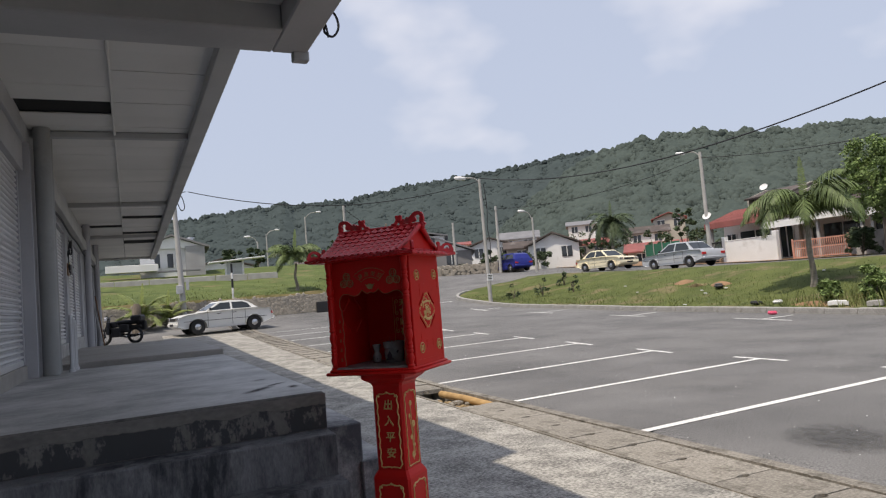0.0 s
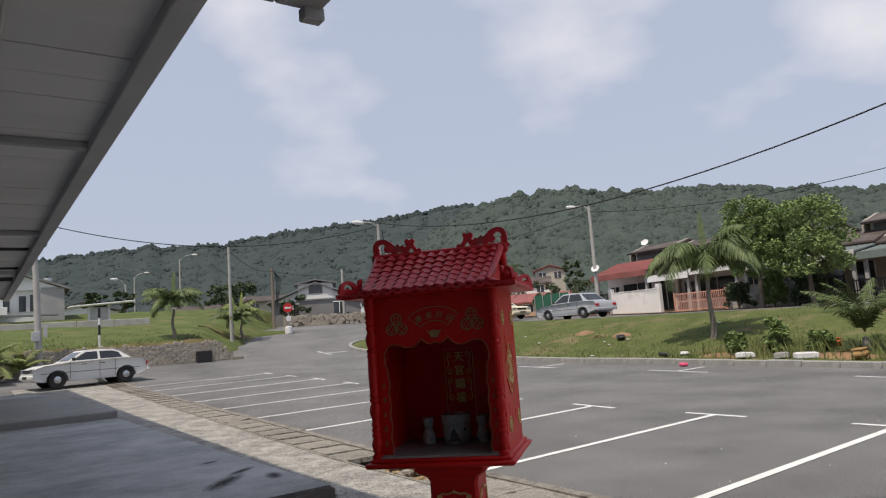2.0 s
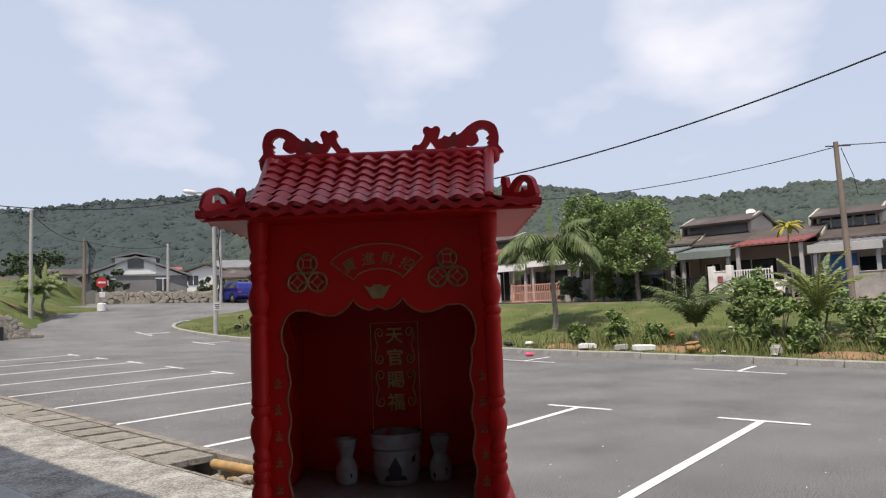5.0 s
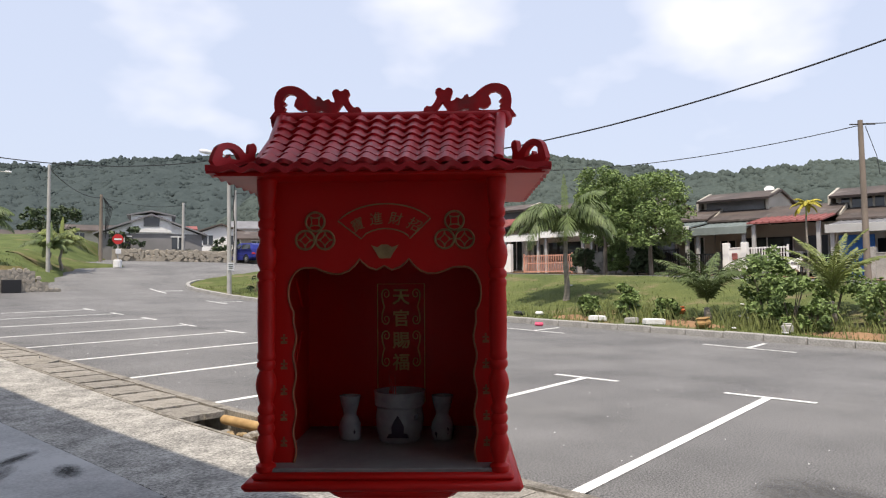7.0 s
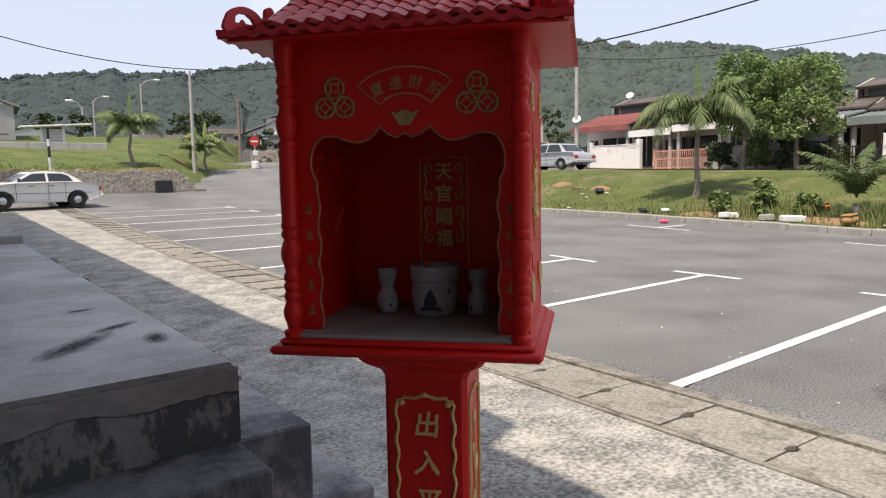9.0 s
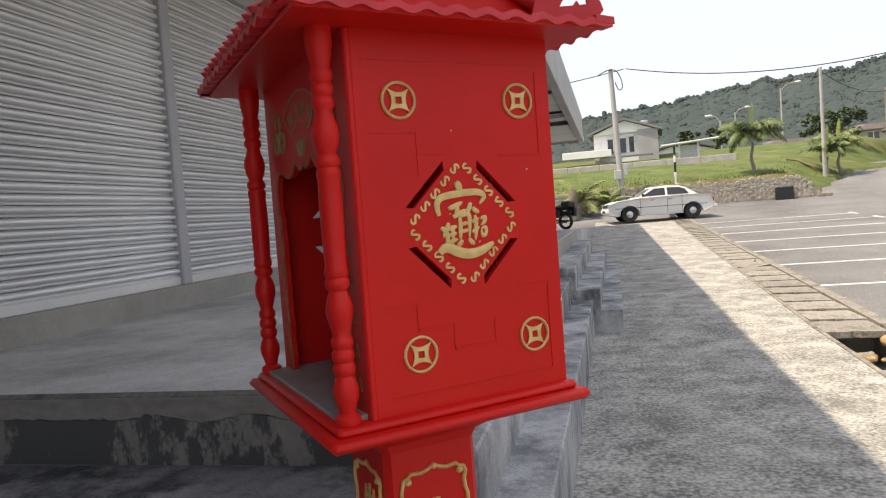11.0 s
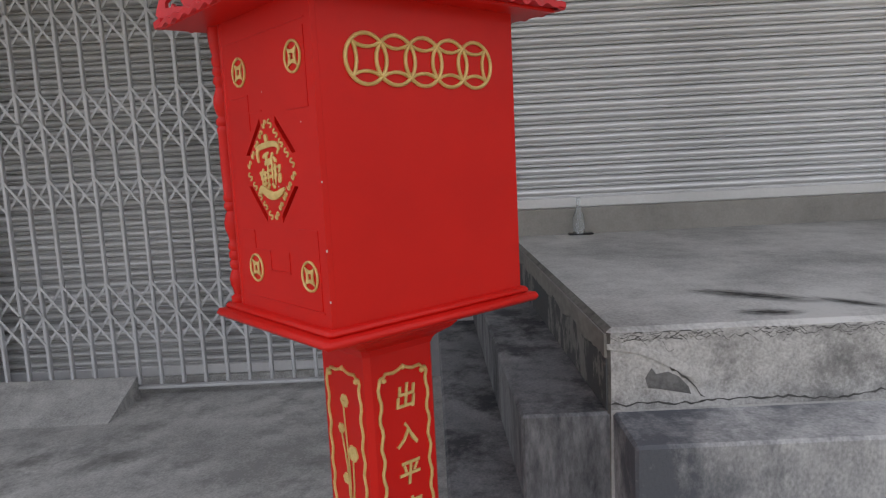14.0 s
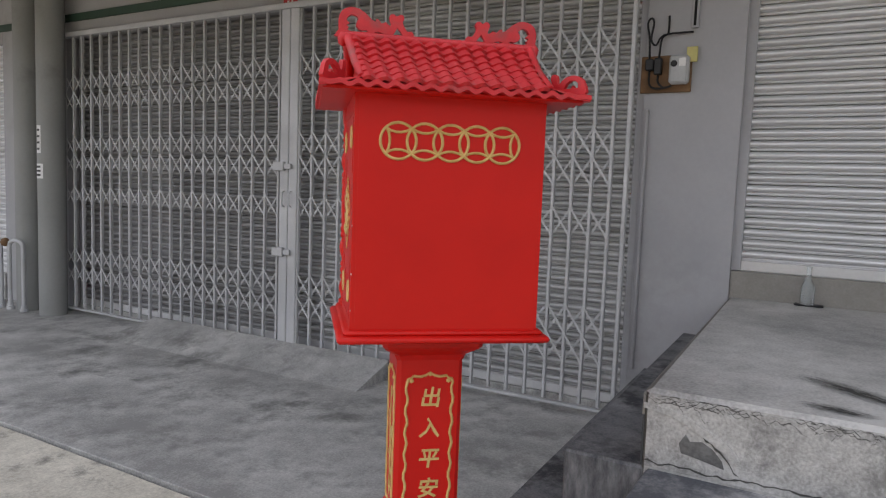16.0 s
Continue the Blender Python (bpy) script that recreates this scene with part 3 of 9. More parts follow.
b = Build()
pys = [-14 + i * 0.35 for i in range(118)]
for y in pys:
    for i in range(14):
        x = lerp(-0.22, drain_x(y) - 0.28, i / 13)
        b.v.append((x, y, gz(x, y) + 0.004 + 0.006 * noise.noise((x * 1.7, y * 1.7, 5))))
b.f = [(j * 14 + i, j * 14 + i + 1, (j + 1) * 14 + i + 1, (j + 1) * 14 + i) for j in range(len(pys) - 1) for i in range(13)]
pavement = tagged(b.obj("pavement", M_ROUGH, smooth=60), "rough weathered concrete pavement with dark damp stains", "pavement", kind="structure")
# lighter cream patch over the pavement along the walkway
b = Build()
sys_ = [-13.5 + i * 0.1 for i in range(131)]
for y in sys_:
    reach = 0.75 + 0.25 * noise.noise((y * 0.9, 3, 1)) + 0.1 * noise.noise((y * 3.1, 5, 1))
    reach = lerp(-0.2, reach, 1 - smooth01(-1.3, -0.5, y))
    for i in range(9):
        x = lerp(-0.221, reach, i / 8)
        b.v.append((x, y, gz(x, y) + (0.0085 if i < 8 else 0.0) + 0.006 * noise.noise((x * 1.7, y * 1.7, 5))))
b.f = [(j * 9 + i, j * 9 + i + 1, (j + 1) * 9 + i + 1, (j + 1) * 9 + i) for j in range(len(sys_) - 1) for i in range(8)]
tagged(b.obj("pavement_screed", M_CREAMPAVE, smooth=60), "thin cream worn screed beside the cement walkway", "pavement", kind="structure")
b = Build()
b.box((-2.6, -14, -0.1), (-0.235, 0.3, 0.028), bev=0.003)
walkway = tagged(b.obj("lower_walkway", M_WALK, smooth=30), "smooth grey cement walkway in front of the closed gate", "walkway", kind="structure")

# open drain below the covers and the edge strip along the asphalt
b = Build()
for k in range(52):
    y = -9 + k * 0.75
    for s, e in ((-0.30, -0.262), (0.30, 0.40)):
        xa, xb = drain_x(y), drain_x(y + 0.75)
        z0, z1 = gz(2.5, y), gz(2.5, y + 0.75)
        top = 0.022 if s > 0 else 0.012
        b.add([(xa + s, y, z0 - 0.3), (xa + e, y, z0 - 0.3), (xb + e, y + 0.745, z1 - 0.3), (xb + s, y + 0.745, z1 - 0.3),
               (xa + s, y, z0 + top), (xa + e, y, z0 + top), (xb + e, y + 0.745, z1 + top), (xb + s, y + 0.745, z1 + top)],
              [(0, 3, 2, 1), (4, 5, 6, 7), (0, 1, 5, 4), (1, 2, 6, 5), (2, 3, 7, 6), (3, 0, 4, 7)])
drain_edge = tagged(b.obj("drain_edge", M_COVER), "weathered concrete edging along the roadside drain", "kerb", kind="structure")

# silt and debris filling the near end of the open drain
b = Build()
for i in range(15):
    y = 3.98 + i * 0.1
    for j in range(8):
        x = lerp(2.25, 2.85, j / 7)
        b.v.append((x, y, lerp(-0.10, -0.33, smooth01(4.6, 5.4, y)) + 0.05 * noise.noise((x * 9, y * 9, 1)) + 0.03 * noise.noise((x * 22, y * 22, 3))))
b.f = [(i * 8 + j, i * 8 + j + 1, i * 8 + j + 9, i * 8 + j + 8) for i in range(14) for j in range(7)]
tagged(b.obj("drain_silt", M_OCHRE), "ochre silt and debris lying in the open drain", "debris", kind="structure")
# rubble in the open drain
for k in range(16):
    r = random.uniform(0.03, 0.075)
    bl = Build()
    for i in range(3):
        bl.box((-r * random.uniform(0.6, 1.1), -r * random.uniform(0.6, 1), -r * 0.4), (r, r * random.uniform(0.6, 1), r * 0.5),
               pose(random.uniform(-0.02, 0.02), random.uniform(-0.02, 0.02), 0, random.uniform(-20, 20), random.uniform(-20, 20), random.uniform(0, 180)), bev=0.012)
    ob = tagged(bl.obj("concrete_rubble", M_OCHRE if k % 2 else M_COVER), "broken ochre-stained concrete lump in the open drain" if k % 2 else "broken grey concrete lump in the open drain", "rubble", "rubble at the broken drain cover")
    ob.location = (drain_x(4.6) + random.uniform(-0.17, 0.2), 4.1 + 1.15 * random.random() ** 1.3, -0.10 + random.uniform(-0.02, 0.05))

# painted bays
def line_z(x, y):
    return gz(x, y) + 0.006


def stripe(b, p, q, w):
    p, q = Vector((*p, 0)), Vector((*q, 0))
    n = max(2, int((q - p).length / 0.6))
    d = (q - p).normalized()
    s = Vector((-d.y, d.x, 0)) * w / 2
    k = len(b.v)
    for i in range(n + 1):
        c = p.lerp(q, i / n)
        for e in (c - s, c + s):
            b.v.append((e.x, e.y, line_z(e.x, e.y)))
    b.f += [(k + 2 * i, k + 2 * i + 2, k + 2 * i + 3, k + 2 * i + 1) for i in range(n)]


for k in range(-4, 10):
    a = (2.83 + 0.055 * k, 1.42 + 2.45 * k)
    t = (7.40 + 0.075 * k, 1.66 + 2.48 * k)
    b = Build()
    stripe(b, a, t, 0.10)
    stripe(b, (t[0] - 0.02, t[1] - 0.52), (t[0] + 0.03, t[1] + 0.52), 0.09)
    tagged(b.obj("bay_line", M_PAINT), "white painted parking bay line with a T end", "road marking", "parking bay lines", "structure")
for k in range(-3, 6):
    y = 4.0 + k * 5.3
    b = Build()
    stripe(b, (13.45, y - 0.95), (13.55, y + 0.95), 0.09)
    stripe(b, (13.5, y), (14.75, y + 0.05), 0.09)
    tagged(b.obj("kerbside_bay_mark", M_PAINT), "white painted mark of a kerbside parking bay", "road marking", "kerbside bay marks", "structure")

# oil stain soaked into the asphalt, fading at its rim
def soaked(name, a, b, grain, lo, hi, most):
    """A stain that fades towards its rim."""
    m = mat(name, a, b, rough=0.8, scale=3, fine=45, bump=0.4, dist=0.006, grit=0.9)
    n, l = m.node_tree.nodes, m.node_tree.links
    oc, og, om, orr, oz = n.new("ShaderNodeTexCoord"), n.new("ShaderNodeTexGradient"), n.new("ShaderNodeMath"), n.new("ShaderNodeValToRGB"), n.new("ShaderNodeTexNoise")
    og.gradient_type = "SPHERICAL"
    oz.inputs["Scale"].default_value, oz.inputs["Detail"].default_value = grain, 5.0
    om.operation = "MULTIPLY"
    orr.color_ramp.elements[0].position, orr.color_ramp.elements[1].position = lo, hi
    orr.color_ramp.elements[1].color = (most, most, most, 1)
    l.new(oc.outputs["Object"], og.inputs[0])
    l.new(oc.outputs["Object"], oz.inputs["Vector"])
    l.new(og.outputs["Fac"], om.inputs[0])
    l.new(oz.outputs["Fac"], om.inputs[1])
    l.new(om.outputs[0], orr.inputs[0])
    l.new(orr.outputs[0], n["Principled BSDF"].inputs["Alpha"])
    return m


m_oil = soaked("oil_stain", (0.10, 0.099, 0.098), (0.07, 0.07, 0.07), 5.0, 0.1, 0.42, 0.75)
for OX, OY, rx, ry in ((3.75, 0.12, 0.55, 0.72), (5.6, -2.2, 0.6, 0.5)):
    b = Build()
    n = 40
    b.v = [(0, 0, 0)] + [(math.cos(2 * math.pi * i / n), math.sin(2 * math.pi * i / n), 0) for i in range(n)]
    b.f = [(0, 1 + i, 1 + (i + 1) % n) for i in range(n)]
    ob = tagged(b.obj("oil_stain", m_oil), "dark oil stain on the asphalt", "stain", "oil stains", "structure")
    ob.matrix_world = pose(OX, OY, line_z(OX, OY) + 0.001, 0, 0, OX * 40) @ Matrix.Diagonal((rx, ry, 1, 1))

# pale chips of stone and litter specks strewn over the asphalt
b = Build()
for k in range(170):
    x, y = 2.95 + abs(random.gauss(0, 3.0)), random.uniform(-5, 14)
    if x > 12:
        continue
    r = random.uniform(0.002, 0.006)
    b.box((-r, -r * 0.8, 0), (r, r * 0.8, r * 0.9), pose(x, y, gz(x, y) + 0.001, random.uniform(-25, 25), random.uniform(-25, 25), random.uniform(0, 90)))
tagged(b.obj("stone_chips", M_WPLAIN), "pale stone chips strewn over the asphalt", "gravel", kind="stuff")

# ---- shop row ----
WX = -2.3
def wallbox(name, y0, y1, z0, z1, label="plain grey painted shop wall", x0=WX - 0.25, x1=WX, material=None, bev=0.004):
    b = Build()
    b.box((x0, y0, z0), (x1, y1, z1), bev=bev)
    return tagged(b.obj(name, material or M_WALL), label, "wall", kind="structure")


wallbox("wall_1", 0.12, 0.665, 0.0, 3.5, x0=-2.62, x1=-2.39)
wallbox("wall_2", 5.22, 6.07, 0.0, 3.5)
wallbox("wall_3", 9.62, 10.12, 0.0, 3.5)
wallbox("wall_4", 13.63, 15.1, 0.0, 3.5)
wallbox("wall_5", 19.2, 24.4, 0.0, 3.5)
wallbox("wall_top", 0.665, 24.4, 3.5, 4.3, "plain grey wall above the shop fronts", x0=-2.62, x1=-2.33)
wallbox("wall_6", -6.6, -5.5, 0.0, 3.5)
wallbox("wall_7", -14.0, -11.2, 0.0, 3.5)
wallbox("lintel_1", -5.5, 0.12, 2.74, 3.5, "grey painted beam above the folding gate")
wallbox("lintel_2", 0.665, 5.22, 3.17, 3.5, "grey painted beam above the roller shutter", x0=-2.62, x1=-2.37)
wallbox("lintel_3", 6.07, 9.62, 2.96, 3.5, "grey painted beam above the roller shutter")
wallbox("lintel_4", 10.12, 13.63, 2.96, 3.5, "grey painted beam above the roller shutter")
wallbox("lintel_5", 15.1, 19.2, 2.9, 3.5, "grey painted beam above the open shop bay")
wallbox("lintel_6", -11.2, -6.6, 2.74, 3.5, "grey painted beam above the roller shutter")
wallbox("plinth_1", 0.665, 5.22, 0.0, 0.992, "rough cement sill below the roller shutter", x0=-2.62, x1=-2.405, material=M_PLATB)
wallbox("plinth_2", 6.07, 9.62, 0.0, 1.1, "rough cement sill below the roller shutter", x1=WX + 0.02, material=M_WALK)
wallbox("plinth_3", 10.12, 13.63, 0.0, 1.12, "rough cement sill below the roller shutter", x1=WX + 0.02, material=M_WALK)
wallbox("back_wall", -14, 20.2, -0.1, 3.5, "dark interior wall behind the shop fronts", x0=-4.2, x1=-4.0, material=M_GREYHOUSE)
# unseen upper storey, added to block the sun behind the shops
wallbox("upper_wall", -14, 24.4, 4.3, 6.4, "grey upper storey wall of the shop row")
wallbox("upper_wall_2", -14, 0.665, 3.5, 4.3, "grey upper storey wall of the shop row")
wallbox("interior_end_wall", 19.9, 20.2, -0.1, 3.5, "dark end wall inside the shop", x0=-4.0, x1=WX - 0.25)
wallbox("interior_start_wall", -14, -13.8, -0.1, 3.5, "dark end wall inside the shop", x0=-4.0, x1=WX - 0.25)
b = Build()
b.box((-4.2, -14, 3.5), (WX - 0.25, 20.2, 3.6))
tagged(b.obj("shop_ceiling", M_GREYHOUSE), "grey concrete slab above the shops", "ceiling", kind="structure")
# unseen roof, added to close the sun block
b = Build()
b.box((-4.2, -14, 6.4), (WX + 0.25, 20.2, 6.55))
tagged(b.obj("shop_roof", M_BEAM), "flat concrete roof of the shop row", "roof", kind="structure")
b = Build()
b.box((WX, -14, 2.86), (WX + 0.025, 0.64, 2.93), bev=0.004)
tagged(b.obj("green_trim", mat("dark_green_paint", (0.03, 0.07, 0.05), rough=0.6)), "dark green painted trim above the gate", "trim", kind="structure")

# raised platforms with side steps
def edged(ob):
    """Gives the front face of a platform a darker brown finish."""
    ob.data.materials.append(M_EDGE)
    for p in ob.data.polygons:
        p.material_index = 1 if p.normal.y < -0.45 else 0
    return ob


def platform(name, y0, y1, top, x1=-0.229):
    b = Build()
    b.box((WX - 0.05, y0, -0.1), (x1, y1, top), bev=0.012)
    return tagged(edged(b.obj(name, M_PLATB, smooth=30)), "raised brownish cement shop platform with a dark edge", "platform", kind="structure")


b = Build()
b.add([(-2.5, 0.665, -0.1), (-0.229, 0.735, -0.1), (-0.229, 6.1, -0.1), (-2.5, 6.1, -0.1), (-2.5, 0.665, 0.829), (-0.241, 0.735, 0.829), (-0.229, 0.747, 0.829), (-0.229, 6.1, 0.829), (-2.5, 6.1, 0.829), (-2.5, 0.677, 0.841), (-0.247, 0.752, 0.841), (-0.247, 6.1, 0.841), (-2.5, 6.1, 0.841)],
      [(0, 3, 2, 1), (0, 1, 5, 4), (1, 6, 5), (1, 2, 7, 6), (2, 3, 8, 7), (4, 5, 10, 9), (5, 6, 10), (6, 7, 11, 10), (9, 10, 11, 12), (7, 8, 12, 11), (0, 4, 9, 12, 8, 3)])
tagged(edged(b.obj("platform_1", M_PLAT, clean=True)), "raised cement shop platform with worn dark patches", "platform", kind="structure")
platform("platform_2", 6.1, 12.2, 0.915)
b = Build()
b.add([(WX - 0.05, 12.2, -0.1), (-0.229, 12.2, -0.1), (-0.229, 24.0, 0.2), (WX - 0.05, 24.0, 0.2), (WX - 0.05, 12.2, 0.913), (-0.229, 12.2, 0.913), (-0.229, 24.0, 0.53), (WX - 0.05, 24.0, 0.53)],
      [(0, 3, 2, 1), (4, 5, 6, 7), (0, 1, 5, 4), (1, 2, 6, 5), (2, 3, 7, 6), (3, 0, 4, 7)])
tagged(b.obj("platform_3", M_PLAT), "sloping cement walkway at the end of the shop row", "platform", kind="structure")


def tread(x0, x1, y0, y1, top, label="stained grey cement step of the shop platform", base=-0.1, askew=0.0, faces=None):
    b = Build()
    b.box((x0, y0, base), (x1, y1, top), bev=0.008)
    b.v = [(x, y - askew * (x1 - x), z) for x, y, z in b.v]
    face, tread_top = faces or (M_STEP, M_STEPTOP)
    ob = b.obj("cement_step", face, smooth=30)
    # upward faces take a paler cement, painting the sky light on the treads
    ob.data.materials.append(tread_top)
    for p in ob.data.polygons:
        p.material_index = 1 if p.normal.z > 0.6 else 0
    return tagged(ob, label, "step", "platform steps", "structure")


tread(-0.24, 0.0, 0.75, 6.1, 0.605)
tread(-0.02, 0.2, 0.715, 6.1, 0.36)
# the two front steps use the darker mottled cement
tread(-2.46, -0.232, 0.497, 0.76, 0.605, "damp dark cement step of the shop platform", askew=0.031, faces=(M_DARKSTEP, M_DARKTOP))
tread(-2.46, -0.226, 0.285, 0.55, 0.36, "damp dark cement step of the shop platform", askew=0.031, faces=(M_DARKSTEP, M_DARKTOP))
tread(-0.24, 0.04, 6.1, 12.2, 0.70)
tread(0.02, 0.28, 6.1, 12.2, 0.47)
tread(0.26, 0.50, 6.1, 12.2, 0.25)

# canopy over the walkway: near bay
def beam(name, a, c, label="grey painted concrete canopy beam", bev=0.01, material=None):
    b = Build()
    b.box(a, c, bev=bev)
    return tagged(b.obj(name, material or M_BEAM), label, "beam", kind="structure")


beam("canopy_beam_1", (WX, 0.30, 3.04), (-0.44, 0.665, 3.42))
beam("canopy_fascia_1", (-0.44, -14, 3.04), (-0.212, 0.665, 3.42), "grey painted canopy edge beam")
beam("canopy_stub", (-0.31, 0.62, 2.985), (-0.205, 0.69, 3.05), "small square drip stub under the canopy corner", bev=0.006)
beam("canopy_fascia_2", (-0.57, 0.665, 3.6), (-0.39, 24.5, 3.8), "grey painted canopy edge beam")
# added out of view: its height places the shadow edge on the pavement
beam("canopy_parapet", (-0.5, 0.67, 3.8), (-0.42, 24.5, 4.6), "grey painted parapet wall above the canopy")
beam("canopy_step", (WX - 0.1, 0.56, 3.42), (-0.39, 0.665, 3.8), "grey painted wall closing the step between the canopies")
for k, y in enumerate((-3.4, -7.2, -11.0)):
    beam("canopy_batten", (WX, y, 3.13), (-0.44, y + 0.09, 3.2), "painted batten across the canopy ceiling")
for y in (5.5, 11.1, 16.85, 24.3):
    beam("canopy_batten", (WX - 0.05, y, 3.63), (-0.57, y + 0.09, 3.71), "painted batten across the canopy ceiling")


def boards(name, x0, x1, y0, y1, z, gaps, split, pitch=0.305):
    """Ceiling of narrow boards in two rows, with some boards missing."""
    b = Build()
    y, k = y0, 0
    while y < y1 - 0.05:
        for row, (a, c) in enumerate(((x0, split - 0.006), (split + 0.006, x1))):
            if (row, k) not in gaps:
                d = random.uniform(-0.004, 0.004)
                b.box((a, y + 0.005, z + d), (c, min(y + pitch - 0.005, y1), z + 0.015 + d))
        y += pitch
        k += 1
    return tagged(b.obj(name, M_CEIL), "off-white ceiling boards with some boards missing", "ceiling", kind="structure")


boards("ceiling_1", WX, -0.44, -13.9, 0.3, 3.2, (), -1.42)
boards("ceiling_2", WX - 0.05, -0.57, 0.58, 24.4, 3.71, ((0, 7), (0, 27), (1, 24), (1, 30), (1, 34), (1, 35)), -1.42, 0.52)
beam("canopy_slab_1", (WX, -14, 3.42), (-0.44, 0.665, 3.5), "dark concrete slab above the ceiling")
# near-black colour paints the darkness seen through the missing boards
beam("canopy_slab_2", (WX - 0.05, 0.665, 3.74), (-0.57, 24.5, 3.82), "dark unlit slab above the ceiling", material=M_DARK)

beam("wall_beam", (WX, 6.07, 3.10), (WX + 0.10, 20.1, 3.285), "grey painted beam along the top of the shop fronts")
# facings of the platform risers
b = Build()
top = [(-0.232 - i * 0.022, 0.757 + 0.020 * noise.noise((i * 0.13, 2, 5)) + 0.010 * noise.noise((i * 0.9, 4, 1))) for i in range(96)]
b.prism([(-0.232, 0.610)] + top + [(-2.322, 0.610)], -0.003, 0.002)
ob = tagged(b.obj("riser_facing", M_BLOTCH, clean=True), "cement riser blotched with black mould and peeling render", "riser", kind="structure")
SKEW = Matrix.Translation((-0.229, 0.735, 0)) @ pose(0, 0, 0, 0, 0, math.degrees(math.atan2(0.070, 2.271))) @ Matrix.Translation((0.229, 0, 0))
ob.matrix_world = SKEW
b = Build()
b.prism([(-0.236, 0.826)] + [(x, z + 0.004) for x, z in top] + [(-2.322, 0.826)], -0.0055, 0.002)
ob = tagged(b.obj("riser_band", mat("brown_render_band", (0.235, 0.224, 0.207), (0.14, 0.133, 0.124), rough=0.8, scale=2.5, fine=45, bump=0.3, dist=0.005, grit=0.5, stain=(0.09, 0.087, 0.082), stain_scale=2.4, stain_lo=0.55, stain_hi=0.7, stretch=(0.5, 1, 1)), clean=True), "brownish cement band along the platform edge", "riser", kind="structure")
ob.matrix_world = SKEW
b = Build()
b.box((-0.2285, 0.745, 0.612), (-0.2262, 6.08, 0.825), bev=0.0008)
tagged(b.obj("riser_render", M_CRAZED), "crazed grey cement render on the platform side", "riser", kind="structure")

# ---- shrine ----
from mathutils import geometry

shrine = empty("shrine", 0.023, 0.1515, 0.0, -48.56, "red painted roadside shrine box on a square pedestal with gold ornament", "shrine")


def prism_holes(b, outer, holes, d0, d1, plane):
    """A flat outline with holes, given depth."""
    put = {"xz": lambda p, d: (p[0], d, p[1]), "yz": lambda p, d: (d, p[0], p[1])}[plane]
    loops = [outer] + holes
    tris = geometry.tessellate_polygon([[Vector((p[0], p[1], 0)) for p in lp] for lp in loops])
    flat = [p for lp in loops for p in lp]
    n = len(flat)
    fs = [tuple(t) for t in tris] + [tuple(i + n for i in t) for t in tris]
    k = 0
    for lp in loops:
        m = len(lp)
        fs += [(k + i, k + (i + 1) % m, n + k + (i + 1) % m, n + k + i) for i in range(m)]
        k += m
    b.add([put(p, d0) for p in flat] + [put(p, d1) for p in flat], fs)
    return b


PX = 0.014
# pedestal
b = Build()
def ring_block(b, profile, cx=0.0, cy=0.0, cut=0.012):
    """A square column from (half width, height) pairs, corners cut."""
    k, n = len(b.v), 8
    for h, z in profile:
        c = min(cut, h * 0.3)
        for x, y in ((-h + c, -h), (h - c, -h), (h, -h + c), (h, h - c), (h - c, h), (-h + c, h), (-h, h - c), (-h, -h + c)):
            b.v.append((cx + x, cy + y, z))
    b.f += [(k + j * n + i, k + j * n + (i + 1) % n, k + (j + 1) * n + (i + 1) % n, k + (j + 1) * n + i) for j in range(len(profile) - 1) for i in range(n)]
    b.f += [tuple(k + i for i in range(n))[::-1], tuple(k + (len(profile) - 1) * n + i for i in range(n))]
    return b


ring_block(b, [(0.135, 0.0), (0.135, 0.05), (0.118, 0.075), (0.118, 0.385), (0.113, 0.40), (0.0955, 0.43), (0.0955, 0.925)], PX)
pedestal = b.obj("pedestal", M_RED, shrine)
b = Build()
ring_block(b, [(0.0965, 0.905), (0.104, 0.922), (0.132, 0.941), (0.142, 0.952), (0.142, 0.988)], PX)
b.obj("corbel", M_RED, shrine)
b = Build()
b.box((-0.289, -0.247, 0.985), (0.289, 0.245, 1.004), bev=0.008)
b.box((-0.272, -0.230, 1.002), (0.272, 0.228, 1.018), bev=0.007)
base_plate = b.obj("base_plate", M_RED, shrine, smooth=50)


